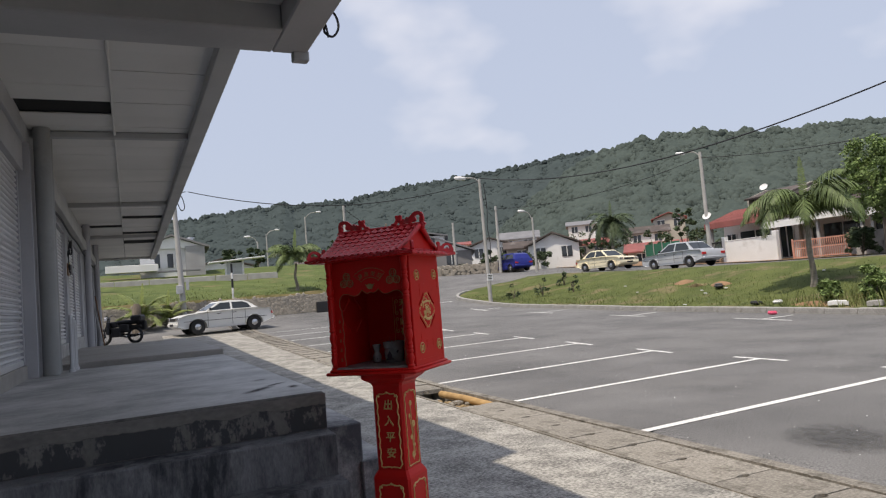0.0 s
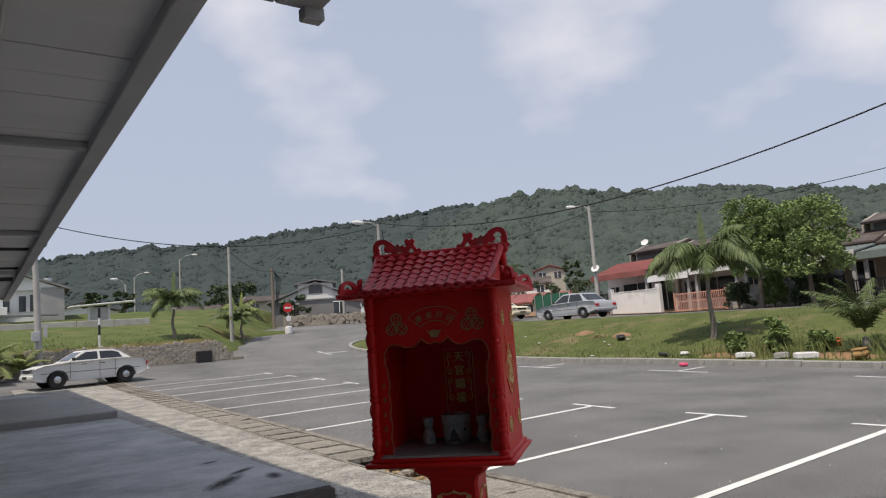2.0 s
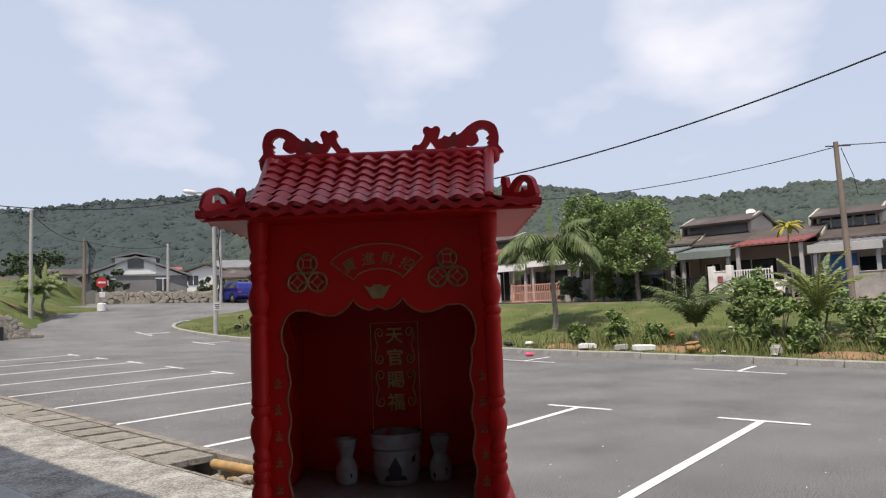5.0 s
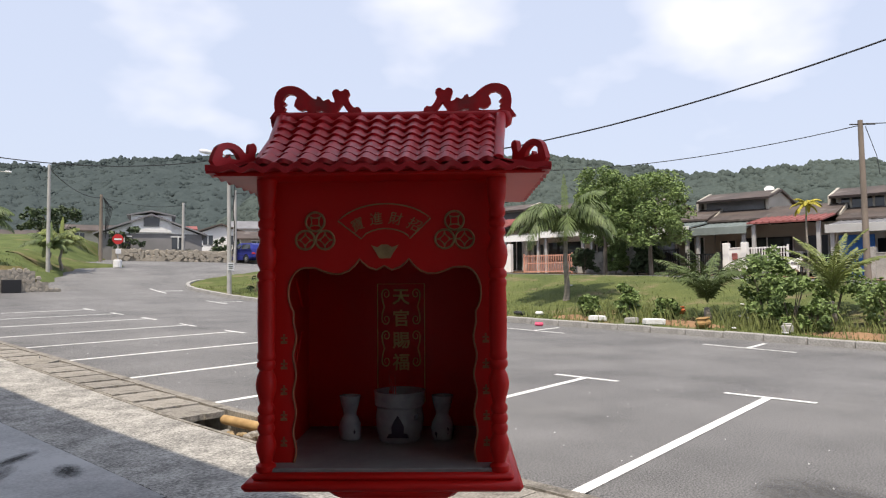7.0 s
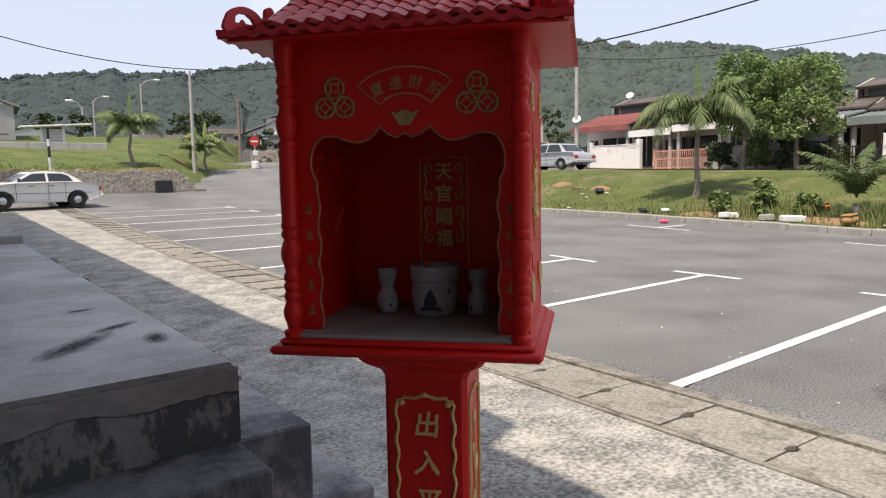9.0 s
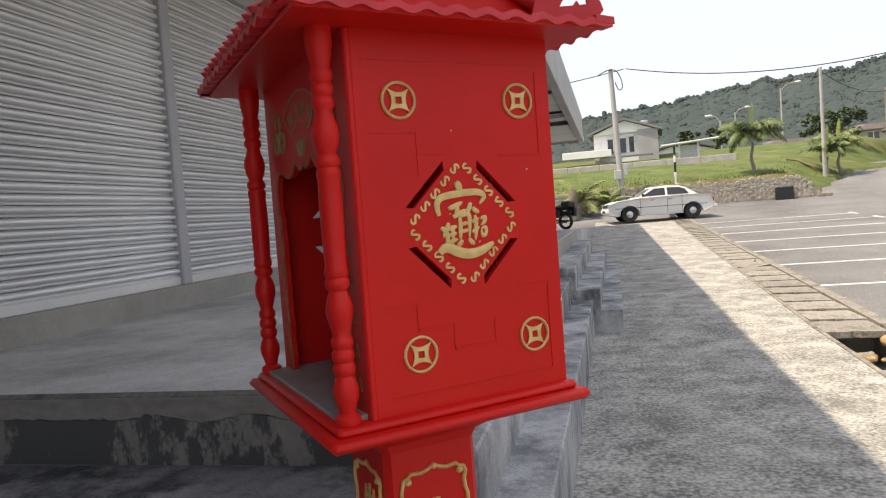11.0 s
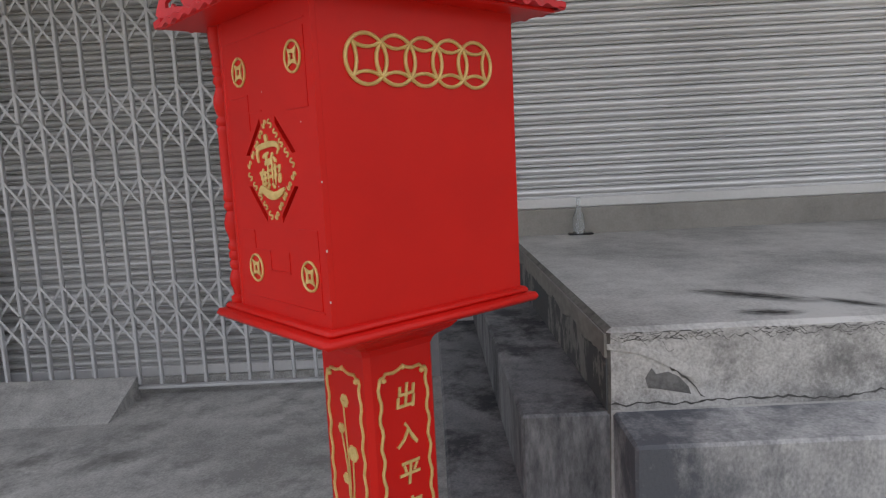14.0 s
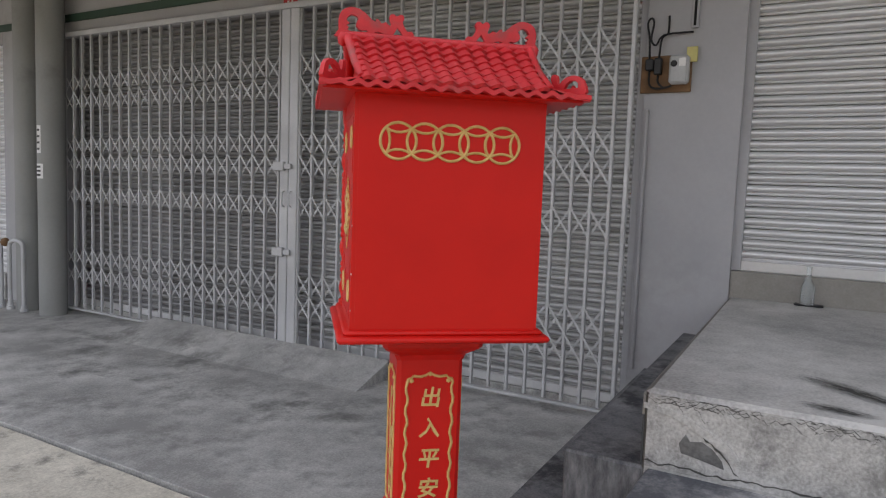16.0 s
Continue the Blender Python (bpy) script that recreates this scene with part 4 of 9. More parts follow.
def wavy_frame(b, cx, z0, z1, w, y, r=0.0043):
    """A gold rope-like frame with a small crest, in the xz plane."""
    pts = []
    h = w / 2
    n = 26
    for i in range(n):
        t = i / n
        pts.append((cx - h + 0.0035 * math.sin(t * 38), y, lerp(z0, z1 - 0.02, t)))
    pts += [(cx - h + 0.003, y, z1 - 0.010), (cx - h + 0.012, y, z1 - 0.009), (cx - h + 0.018, y, z1 - 0.002), (cx - h * 0.4, y, z1 - 0.004), (cx - 0.012, y, z1), (cx, y, z1 + 0.007),
            (cx + 0.012, y, z1), (cx + h * 0.4, y, z1 - 0.004), (cx + h - 0.018, y, z1 - 0.002), (cx + h - 0.012, y, z1 - 0.009), (cx + h - 0.003, y, z1 - 0.010)]
    for i in range(n):
        t = 1 - i / n
        pts.append((cx + h + 0.0035 * math.sin(t * 38), y, lerp(z0, z1 - 0.02, t)))
    pts += [(cx + h - 0.012, y, z0 - 0.008), (cx + 0.012, y, z0 - 0.003), (cx, y, z0 - 0.007), (cx - 0.012, y, z0 - 0.003), (cx - h + 0.012, y, z0 - 0.008)]
    b.tube(pts, r, 6, closed=True)
    for p in ((cx, y, z1 + 0.004), (cx - h + 0.012, y, z1 - 0.016), (cx + h - 0.012, y, z1 - 0.016)):
        b.lathe([(0.001, -0.007), (0.007, -0.003), (0.007, 0.003), (0.001, 0.007)], 8, pose(*p))
    return b


for k in range(4):
    turn = pose(PX, 0, 0, 0, 0, 90 * k)
    b = Build()
    wavy_frame(b, 0, 0.452, 0.862, 0.132, -0.0965)
    ob = b.obj("panel_frame", M_GOLD, pedestal, "gold rope-edged panel frame", smooth=60)
    ob.matrix_local = turn
    b = Build()
    wavy_frame(b, 0, 0.10, 0.355, 0.150, -0.119)
    ob = b.obj("panel_frame", M_GOLD, pedestal, "gold rope-edged panel frame", smooth=60)
    ob.matrix_local = turn
    if k in (0, 2):
        for i, ch in enumerate("出入平安"):
            letters("raised_character", ch, 0.062, turn @ pose(0.002, -0.0965, 0.793 - i * 0.090, 0, 0, 0), M_GOLD, pedestal, 0.0022, "raised gold Chinese character", shear=0.14, bold=0.0010)
    else:
        b = Build()
        for s, (x, z, r) in enumerate(((0.0, 0.79, 0.016), (-0.02, 0.72, 0.013), (0.022, 0.67, 0.020), (-0.012, 0.60, 0.014), (0.018, 0.55, 0.012), (0.0, 0.50, 0.02))):
            for p in range(6):
                a = p * math.pi / 3 + s
                b.lathe([(0.001, -0.002), (r * 0.5, -0.0012), (r * 0.45, 0.0015), (0.001, 0.002)], 8,
                        pose(x + r * 0.55 * math.cos(a), -0.0965, z + r * 0.55 * math.sin(a), 90))
        for x0, z0, x1, z1 in ((0.0, 0.47, -0.005, 0.78), (0.0, 0.5, 0.022, 0.66), (-0.002, 0.55, -0.02, 0.715), (0.004, 0.5, 0.03, 0.53)):
            b.tube([(x0, -0.097, z0), ((x0 + x1) / 2 + 0.007, -0.097, (z0 + z1) / 2), (x1, -0.097, z1)], 0.0022, 5)
        ob = b.obj("flower_relief", M_GOLD, pedestal, "gold raised flower spray", smooth=60)
        ob.matrix_local = turn

# cabinet walls
XW, YF, YB, ZF, ZT = 0.2555, -0.157, 0.213, 1.016, 1.632
cabinet = Build()
cabinet.box((-XW + 0.0121, YB - 0.014, ZF), (XW - 0.0121, YB, ZT))
back_panel = cabinet.obj("back_panel", M_RED, shrine)
DC, DD = (0.022, 1.316), 0.130
slots = []
for sy, sz in ((1, 1), (-1, 1), (-1, -1), (1, -1)):
    a, c = Vector((DC[0] + sy * DD, DC[1])), Vector((DC[0], DC[1] + sz * DD))
    d = (c - a).normalized()
    n = Vector((sy, sz)).normalized()
    p, q = a.lerp(c, 0.24), a.lerp(c, 0.76)
    slots.append([tuple(p - n * 0.006 + d * 0.006), tuple(q - n * 0.006 - d * 0.006), tuple(q + n * 0.006 + d * 0.004), tuple(p + n * 0.006 - d * 0.004)])
side_panels = []
for s in (1, -1):
    b = Build()
    prism_holes(b, [(YF, ZF), (YB - 0.0004, ZF), (YB - 0.0004, ZT), (YF, ZT)], slots, s * (XW - 0.012), s * XW, "yz")
    side_panels.append(b.obj("side_panel", M_RED, shrine, clean=True))


def arch():
    """Left half of the scalloped opening, from its foot to the middle."""
    pts = [(-0.195 + 0.0035 * math.sin((z - 1.03) * 75), z) for z in [1.026 + i * 0.014 for i in range(23)]]
    pts += [(-0.172 + 0.037 * math.cos(radians(a)), 1.40 + 0.055 * math.sin(radians(a))) for a in range(228, 78, -15)]
    pts += [(-0.15, 1.454), (-0.13, 1.446), (-0.112, 1.441), (-0.094, 1.441), (-0.077, 1.448), (-0.064, 1.459), (-0.053, 1.473), (-0.048, 1.466), (-0.034, 1.455), (-0.017, 1.449)]
    return [(x, z - 0.011 * smooth01(1.03, 1.4, z)) for x, z in pts]


A = arch()
opening = A + [(0.0, 1.447)] + [(-x, z) for x, z in A[::-1]]
b = Build()
prism_holes(b, [(-0.243, ZF), (-0.243, ZT), (0.243, ZT), (0.243, ZF)] + [(-x, z) for x, z in opening[:1]] + opening[::-1][1:-1] + [opening[0]], [], YF - 0.012, YF, "xz")
front_panel = b.obj("front_panel", M_RED, shrine, clean=True)
b = Build()
b.tube([(x, YF - 0.0125, z) for x, z in opening], 0.0026, 6)
b.obj("arch_rim", M_RIM, front_panel, "thin gold rim round the opening", smooth=60)
b = Build()
b.box((-0.24, -0.215, 1.0165), (0.24, 0.198, 1.026), bev=0.002)
b.obj("altar_slab", M_SLAB, shrine, "pale grey cement floor inside the shrine")
b = Build()
b.box((-0.243, YF, 1.612), (0.243, 0.198, 1.6305))
b.obj("top_board", M_RED, shrine)
for s in (-1, 1):
    b = Build()
    b.box((s * 0.249 - 0.0095, YF - 0.012, ZF), (s * 0.249 + 0.0095, YF, ZT), bev=0.003)
    b.obj("front_stile", M_RED, shrine)


def coin(b, cx, cz, r, y, t=0.0035):
    """A gold coin ring with a square hole, in the xz plane."""
    n = 20
    b.tube([(cx + r * math.cos(2 * math.pi * i / n), y, cz + r * math.sin(2 * math.pi * i / n)) for i in range(n)], t, 6, closed=True)
    for k in range(4):
        a0, a1 = radians(45 + 90 * k), radians(135 + 90 * k)
        p, q = Vector((math.cos(a0), math.sin(a0))) * r, Vector((math.cos(a1), math.sin(a1))) * r
        mid = (p + q) / 2 * 0.62
        pts = [p * (1 - u) ** 2 + 2 * u * (1 - u) * mid + q * u * u for u in [i / 6 for i in range(7)]]
        b.tube([(cx + v.x, y, cz + v.y) for v in pts], t, 5)
    return b


def plate_coin(b, cx, cz, r, y, hole=0.2, spin=0.0):
    """A flat gold coin: ring, concave-sided plate and square hole."""
    n = 20
    b.tube([(cx + r * math.cos(2 * math.pi * i / n), y, cz + r * math.sin(2 * math.pi * i / n)) for i in range(n)], 0.0028, 6, closed=True)
    pts = []
    for k in range(4):
        a0, a1 = radians(45 + spin + 90 * k), radians(135 + spin + 90 * k)
        p, q = Vector((math.cos(a0), math.sin(a0))) * r * 0.97, Vector((math.cos(a1), math.sin(a1))) * r * 0.97
        mid = (p + q) / 2 * 0.25
        pts += [p * (1 - u) ** 2 + 2 * u * (1 - u) * mid + q * u * u for u in [i / 5 for i in range(5)]]
    h = r * hole * math.sqrt(2)
    corner = [radians(225 + spin + 90 * k) for k in range(4)]
    prism_holes(b, [(cx + v.x, cz + v.y) for v in pts], [[(cx + h * math.cos(a), cz + h * math.sin(a)) for a in corner]], y - 0.0016, y + 0.001, "xz")
    return b


# gold ornament on the front
for cx in (-0.150, 0.153):
    for dx, dz in ((0, 0.021), (-0.0215, -0.019), (0.0215, -0.019)):
        b = Build()
        plate_coin(b, cx + dx, 1.523 + dz, 0.0205, YF - 0.0138, 0.34, 0 if dz > 0 else 45)
        b.obj("coin_ornament", M_FADED, front_panel, "gold coin ornament", smooth=60)
b = Build()
fan = [(0.103 * math.sin(radians(a)) / math.sin(radians(58)) + 0.003, 1.443 + 0.139 * math.cos(radians(a * 0.74))) for a in range(-58, 59, 8)]
fan += [(0.056, 1.506)] + [(0.003 + 0.052 * math.sin(radians(a)) / math.sin(radians(50)), 1.478 + 0.05 * math.cos(radians(a))) for a in range(46, -47, -12)] + [(-0.05, 1.506)]
b.tube([(x, YF - 0.0135, z) for x, z in fan], 0.0017, 5, closed=True)
b.obj("fan_outline", M_FADED, front_panel, "thin gold fan outline", smooth=60)
for i, ch in enumerate("寶進財招"):
    a = -27 + i * 18
    letters("painted_character", ch, 0.030, pose(0.003 + 0.135 * math.sin(radians(a)), YF - 0.0125, 1.414 + 0.135 * math.cos(radians(a)), 0, a, 0), M_FADED, front_panel, 0.001, "painted gold Chinese character", shear=0.12)
b = Build()
b.prism([(-0.028, 1.492), (-0.014, 1.487), (-0.006, 1.493), (0.008, 1.493), (0.017, 1.487), (0.031, 1.492), (0.022, 1.478), (0.013, 1.463), (-0.010, 1.463), (-0.019, 1.478)], YF - 0.0165, YF - 0.012)
b.obj("ingot_ornament", M_FADED, front_panel, "gold ingot ornament", clean=True)
for s in (-1, 1):
    for i in range(5):
        b = Build()
        b.box((-0.007, -0.001, -0.010), (0.007, 0.001, -0.004))
        b.box((-0.007, -0.001, 0.0), (0.007, 0.001, 0.004))
        b.box((-0.002, -0.001, -0.010), (0.002, 0.001, 0.011))
        ob = b.obj("couplet_mark", M_RIM, front_panel, "small faded gold mark")
        ob.location = (s * 0.218, YF - 0.0125, 1.29 - i * 0.055)

# gold ornament on the back
for i in range(5):
    b = Build()
    r, cx, cz, y = 0.047, 0.003 + (i - 2) * 0.0695, 1.514, YB + 0.002
    n = 28
    b.tube([(cx + r * math.cos(2 * math.pi * k / n), y, cz + r * math.sin(2 * math.pi * k / n)) for k in range(n)], 0.0042, 6, closed=True)
    for sg in (-1, 1):
        b.tube([(cx + u * 0.034, y, cz + sg * (0.022 + 0.010 * (u * u))) for u in (-1, -0.6, -0.2, 0.2, 0.6, 1)], 0.0038, 6)
        if abs(i - 2 + sg * 0.5) > 2:
            b.tube([(cx + sg * (0.022 + 0.010 * (u * u)), y, cz + u * 0.034) for u in (-1, -0.6, -0.2, 0.2, 0.6, 1)], 0.0038, 6)
    b.obj("ring_ornament", M_GOLD, back_panel, "gold interlocking ring ornament", smooth=60)

def curve(pts, n=4):
    """A smooth line through points."""
    out = []
    for i in range(len(pts) - 1):
        p0, p1, p2, p3 = (Vector(pts[max(0, min(len(pts) - 1, i + k))]) for k in (-1, 0, 1, 2))
        for j in range(n):
            t = j / n
            out.append(tuple(0.5 * (2 * p1 + (p2 - p0) * t + (2 * p0 - 5 * p1 + 4 * p2 - p3) * t * t + (3 * p1 - p0 - 3 * p2 + p3) * t ** 3)))
    return out + [tuple(pts[-1])]


# brush strokes of the emblem: outline places and thickness
EMBLEM = [([(-16, -86), (-10, -74), (-6, -60)], 0.0062), ([(-66, -10), (-71, -32), (-60, -50), (-22, -57), (18, -60), (46, -58), (58, -47), (44, -32)], 0.0060), ([(-40, -24), (-22, -30), (-2, -38)], 0.0042), ([(-30, -4), (-12, -12), (8, -20)], 0.0042),
          ([(-18, -36), (-18, -20), (-22, -2)], 0.0040), ([(20, -36), (14, -22), (6, -10)], 0.0040), ([(24, -24), (32, -16), (42, -12)], 0.0042), ([(-12, -4), (-12, 22), (-14, 50)], 0.0038), ([(-12, -4), (2, -9), (13, -8), (13, 20), (11, 46)], 0.0038),
          ([(-12, 14), (12, 10)], 0.0032), ([(-12, 31), (12, 27)], 0.0032), ([(-8, 50), (-16, 58), (-24, 64)], 0.0040), ([(8, 48), (16, 56), (24, 62)], 0.0040), ([(-64, 18), (-54, 24), (-46, 32)], 0.0042), ([(-42, 8), (-50, 24), (-58, 40)], 0.0040),
          ([(-48, 26), (-48, 46), (-50, 64)], 0.0036), ([(-44, 24), (-32, 19), (-20, 18)], 0.0034), ([(-44, 38), (-32, 34), (-22, 33)], 0.0034), ([(-46, 53), (-34, 50), (-20, 47)], 0.0034), ([(-33, 14), (-33, 34), (-34, 60)], 0.0034),
          ([(30, -6), (31, 20), (27, 52)], 0.0038), ([(20, 10), (30, 6), (40, 2)], 0.0034), ([(20, 34), (30, 28), (40, 22)], 0.0034), ([(44, 4), (57, 0), (54, 12), (45, 18)], 0.0034), ([(46, 27), (57, 24), (56, 40), (47, 43), (46, 27)], 0.0032),
          ([(-72, 76), (-60, 66), (-46, 66), (-24, 76), (4, 83), (34, 80), (60, 70), (76, 62)], 0.0085)]

# ornament on both sides
for s, side in zip((1, -1), side_panels):
    turn = Matrix.Translation((s * XW, 0, 0)) @ pose(0, 0, 0, 0, 0, 90 * s)
    def at(y):
        return s * y
    for y, z in ((-0.083, 1.520), (0.144, 1.522), (-0.076, 1.110), (0.148, 1.112)):
        b = Build()
        plate_coin(b, at(y), z, 0.0285, -0.0018)
        ob = b.obj("coin_ornament", M_GOLD, side, "gold coin ornament", smooth=60)
        ob.matrix_local = turn
    for k, (sy, sz) in enumerate(((1, 1), (-1, 1), (-1, -1), (1, -1))):
        for i in range(5):
            t = 0.12 + 0.19 * i
            y, z = DC[0] + sy * 0.104 * (1 - t), DC[1] + sz * 0.104 * t
            letters("key_mark", "S", 0.027, turn @ pose(at(y), -0.001, z, 0, -s * 45 * sy * sz, 0), M_GOLD, side, 0.0012, "small raised gold scroll mark", bold=0.0006)
    cx, cz = at(DC[0] - 0.002), DC[1] + 0.004
    b = Build()
    for pts, rad in EMBLEM:
        line = curve([(x * 0.00071, 0.0, -z * 0.00072) for x, z in pts], 3)
        rr = [rad * 1.15 * (1.0 - 0.55 * abs(2 * i / (len(line) - 1) - 0.9) ** 2.5) for i in range(len(line))]
        b.tube([(s * p[0] + at(DC[0]), -0.0006, p[2] + DC[1] + 0.009) for p in line], rr, 6, Matrix.Translation((0, -0.0006, 0)) @ Matrix.Diagonal((1, 0.75, 1, 1)))
    ob = b.obj("fortune_emblem", M_GOLD, side, "raised gold brush-written fortune emblem", smooth=60)
    ob.matrix_local = turn
    # shallow key-pattern lines
    b = Build()
    L = [(-0.135, 1.47, -0.055, 1.47), (-0.055, 1.47, -0.055, 1.40), (-0.055, 1.435, 0.0, 1.435), (0.185, 1.57, 0.185, 1.43), (0.10, 1.43, 0.185, 1.43), (-0.13, 1.19, -0.075, 1.19), (-0.075, 1.19, -0.075, 1.15),
         (-0.075, 1.15, -0.01, 1.15), (-0.01, 1.15, -0.01, 1.11), (-0.01, 1.11, 0.07, 1.11), (0.07, 1.11, 0.07, 1.15), (0.185, 1.05, 0.185, 1.2), (0.12, 1.2, 0.185, 1.2), (-0.13, 1.045, 0.19, 1.045), (-0.14, 1.585, 0.19, 1.585)]
    for y0, z0, y1, z1 in L:
        a, c = sorted((at(y0), at(y1)))
        b.box((a - 0.0018, -0.0014, min(z0, z1) - 0.0018), (c + 0.0018, 0.0005, max(z0, z1) + 0.0018))
    ob = b.obj("key_pattern", M_RED, side)
    ob["kind"] = "stuff"
    ob.matrix_local = turn

# altar inside
b = Build()
fx0, fx1, fz0, fz1 = -0.058, 0.068, 1.09, 1.405
b.tube([(fx0, 0.197, fz0), (fx0, 0.197, fz1), (fx1, 0.197, fz1), (fx1, 0.197, fz0)], 0.0014, 5, closed=True)
tablet = b.obj("tablet_frame", M_GOLD, back_panel, "thin gold tablet outline")
for i, ch in enumerate("天官賜福"):
    letters("painted_character", ch, 0.047, pose(0.005, 0.1975, 1.368 - i * 0.0585), M_GOLD, back_panel, 0.0012, "painted gold Chinese character", bold=0.0009)
for s in (-1, 1):
    for zc in (1.344, 1.232):
        curl = [(0.040 + (0.003 + 0.0085 * i / 14) * math.cos(radians(460 - 460 * i / 14)), 0.034 + (0.004 + 0.011 * i / 14) * math.sin(radians(460 - 460 * i / 14))) for i in range(15)]
        line = curl + [(0.050, 0.018), (0.045, 0.0), (0.050, -0.018)] + [(u, -w) for u, w in curl[::-1]]
        b = Build()
        b.tube([(0.005 + s * u, 0.197, zc + w) for u, w in line], [0.0008 + 0.0013 * math.sin(math.pi * i / (len(line) - 1)) for i in range(len(line))], 5)
        b.obj("scroll_line", M_GOLD, back_panel, "painted gold scroll line", smooth=60)
burner = tagged(Build().lathe([(0.03, 0.0), (0.048, 0.002), (0.053, 0.010), (0.052, 0.018), (0.057, 0.030), (0.0585, 0.055), (0.056, 0.078), (0.0555, 0.082), (0.061, 0.088), (0.0615, 0.112), (0.063, 0.116), (0.063, 0.121), (0.055, 0.121), (0.052, 0.104), (0.001, 0.098)], 28)
                .obj("incense_burner", M_PORC, smooth=40), "white porcelain incense burner with a dark painted arch", "incense burner")
SM = shrine.matrix_world.copy()
burner.matrix_world = SM @ pose(0.014, 0.035, 1.0262)
b = Build()
arch2 = [(-0.026, 0.018), (0.026, 0.018), (0.022, 0.026), (0.014, 0.028), (0.015, 0.044), (0.008, 0.058), (0.0, 0.070), (-0.008, 0.058), (-0.015, 0.044), (-0.014, 0.028), (-0.022, 0.026)]
b.prism(arch2, -0.0595, -0.048)
b.prism([(0.034, 0.05), (0.045, 0.058), (0.047, 0.072), (0.038, 0.066)], -0.043, -0.030)
ob = b.obj("painted_motif", M_BLUE, burner, "dark painted arch motif", clean=True)
b = Build()
for k in range(7):
    a = random.uniform(0, 6.28)
    b.tube([(0.02 * math.cos(a), 0.02 * math.sin(a), 0.085), (0.026 * math.cos(a), 0.026 * math.sin(a), 0.085 + random.uniform(0.03, 0.075))], 0.0012, 5)
ob = b.obj("joss_stick", M_SIGNRED, burner, "thin burnt red joss stick stubs")
for x in (-0.103, 0.124):
    vase = tagged(Build().lathe([(0.022, 0.0), (0.027, 0.003), (0.0285, 0.012), (0.030, 0.03), (0.029, 0.046), (0.023, 0.060), (0.018, 0.069), (0.0175, 0.076), (0.021, 0.088), (0.025, 0.104), (0.0275, 0.118), (0.029, 0.124), (0.025, 0.124), (0.02, 0.1), (0.001, 0.09)], 20)
                  .obj("flower_vase", M_PORC, smooth=50), "small white porcelain vase with a dark painted motif", "vase", "altar vases")
    vase.matrix_world = SM @ pose(x - 0.006, 0.045, 1.0262) @ Matrix.Diagonal((0.92, 0.92, 0.86, 1))
    b = Build()
    for k in range(9):
        b.lathe([(0.001, -0.0015), (0.007, 0.0), (0.001, 0.0015)], 7, pose(random.uniform(-0.014, 0.014), -0.0255 + abs(random.uniform(-0.003, 0.003)), random.uniform(0.010, 0.034), 90, 0, random.uniform(-30, 30)))
    b.obj("painted_motif", M_BLUE, vase, "dark painted sprig")

# turned posts at the front corners
PROF = [(0.019, 0), (0.021, 0.006), (0.021, 0.014), (0.013, 0.02), (0.015, 0.03), (0.020, 0.045), (0.021, 0.058), (0.017, 0.072), (0.014, 0.078), (0.018, 0.086), (0.018, 0.094), (0.0145, 0.1), (0.018, 0.107), (0.018, 0.115),
        (0.0145, 0.121), (0.018, 0.128), (0.0175, 0.136), (0.0135, 0.142), (0.016, 0.155), (0.021, 0.172), (0.022, 0.185), (0.019, 0.2), (0.014, 0.212), (0.0195, 0.22), (0.0195, 0.228), (0.016, 0.233), (0.019, 0.238), (0.019, 0.246),
        (0.017, 0.252), (0.0185, 0.3), (0.0185, 0.35), (0.0175, 0.385), (0.019, 0.39), (0.019, 0.398), (0.016, 0.403), (0.0195, 0.408), (0.0195, 0.416), (0.014, 0.424), (0.019, 0.436), (0.022, 0.452), (0.021, 0.465), (0.015, 0.482),
        (0.0135, 0.49), (0.018, 0.498), (0.018, 0.506), (0.0145, 0.512), (0.018, 0.519), (0.018, 0.527), (0.0145, 0.533), (0.018, 0.54), (0.018, 0.55), (0.015, 0.556), (0.019, 0.575), (0.021, 0.595), (0.021, 0.618)]
b = Build().lathe([(r, z * 0.996) for r, z in PROF], 18)
post = b.obj("turned_post", M_RED, shrine, smooth=50)
post.location = (-0.247, -0.203, 1.0165)
p2 = new("turned_post", post.data)
p2.parent = shrine
p2.location = (0.243, -0.203, 1.0165)

# roof
b = Build()
b.box((-0.340, -0.270, 1.631), (0.340, 0.272, 1.640), bev=0.003)
roof = b.obj("roof", M_RED, shrine)
RIDGE, EAVE_Z, EY0, EY1, RX = 1.810, 1.652, -0.282, 0.284, 0.270
b = Build()
b.prism([(EY0 + 0.02, 1.640), (EY1 - 0.02, 1.640), (EY1 - 0.03, 1.650), (0.006, RIDGE - 0.012), (-0.006, RIDGE - 0.012), (EY0 + 0.03, 1.650)], -RX + 0.034, RX - 0.034, plane="yz")
b.obj("gable_core", M_RED, roof)
# one curved tile, shared by all: a rounded roll beside a shallow pan, its lower edge proud of the next row
NT, ROWS = 12, 7
TW = 2 * RX / NT
slope_len = math.hypot(RIDGE - EAVE_Z, EY0)
TL = slope_len / ROWS
tb = Build()
nu = 11
for v in range(4):
    t = v / 3
    for u in range(nu):
        a = u / (nu - 1)
        wave = 0.5 + 0.5 * math.cos((a - 0.38) * 2 * math.pi)
        drop = TL * 1.10 * t + (0.011 * wave - 0.004) * (1 if v == 3 else 0)
        tb.v.append(((a - 0.5) * TW, -drop, 0.0125 * wave ** 0.8 + 0.0062 * t))
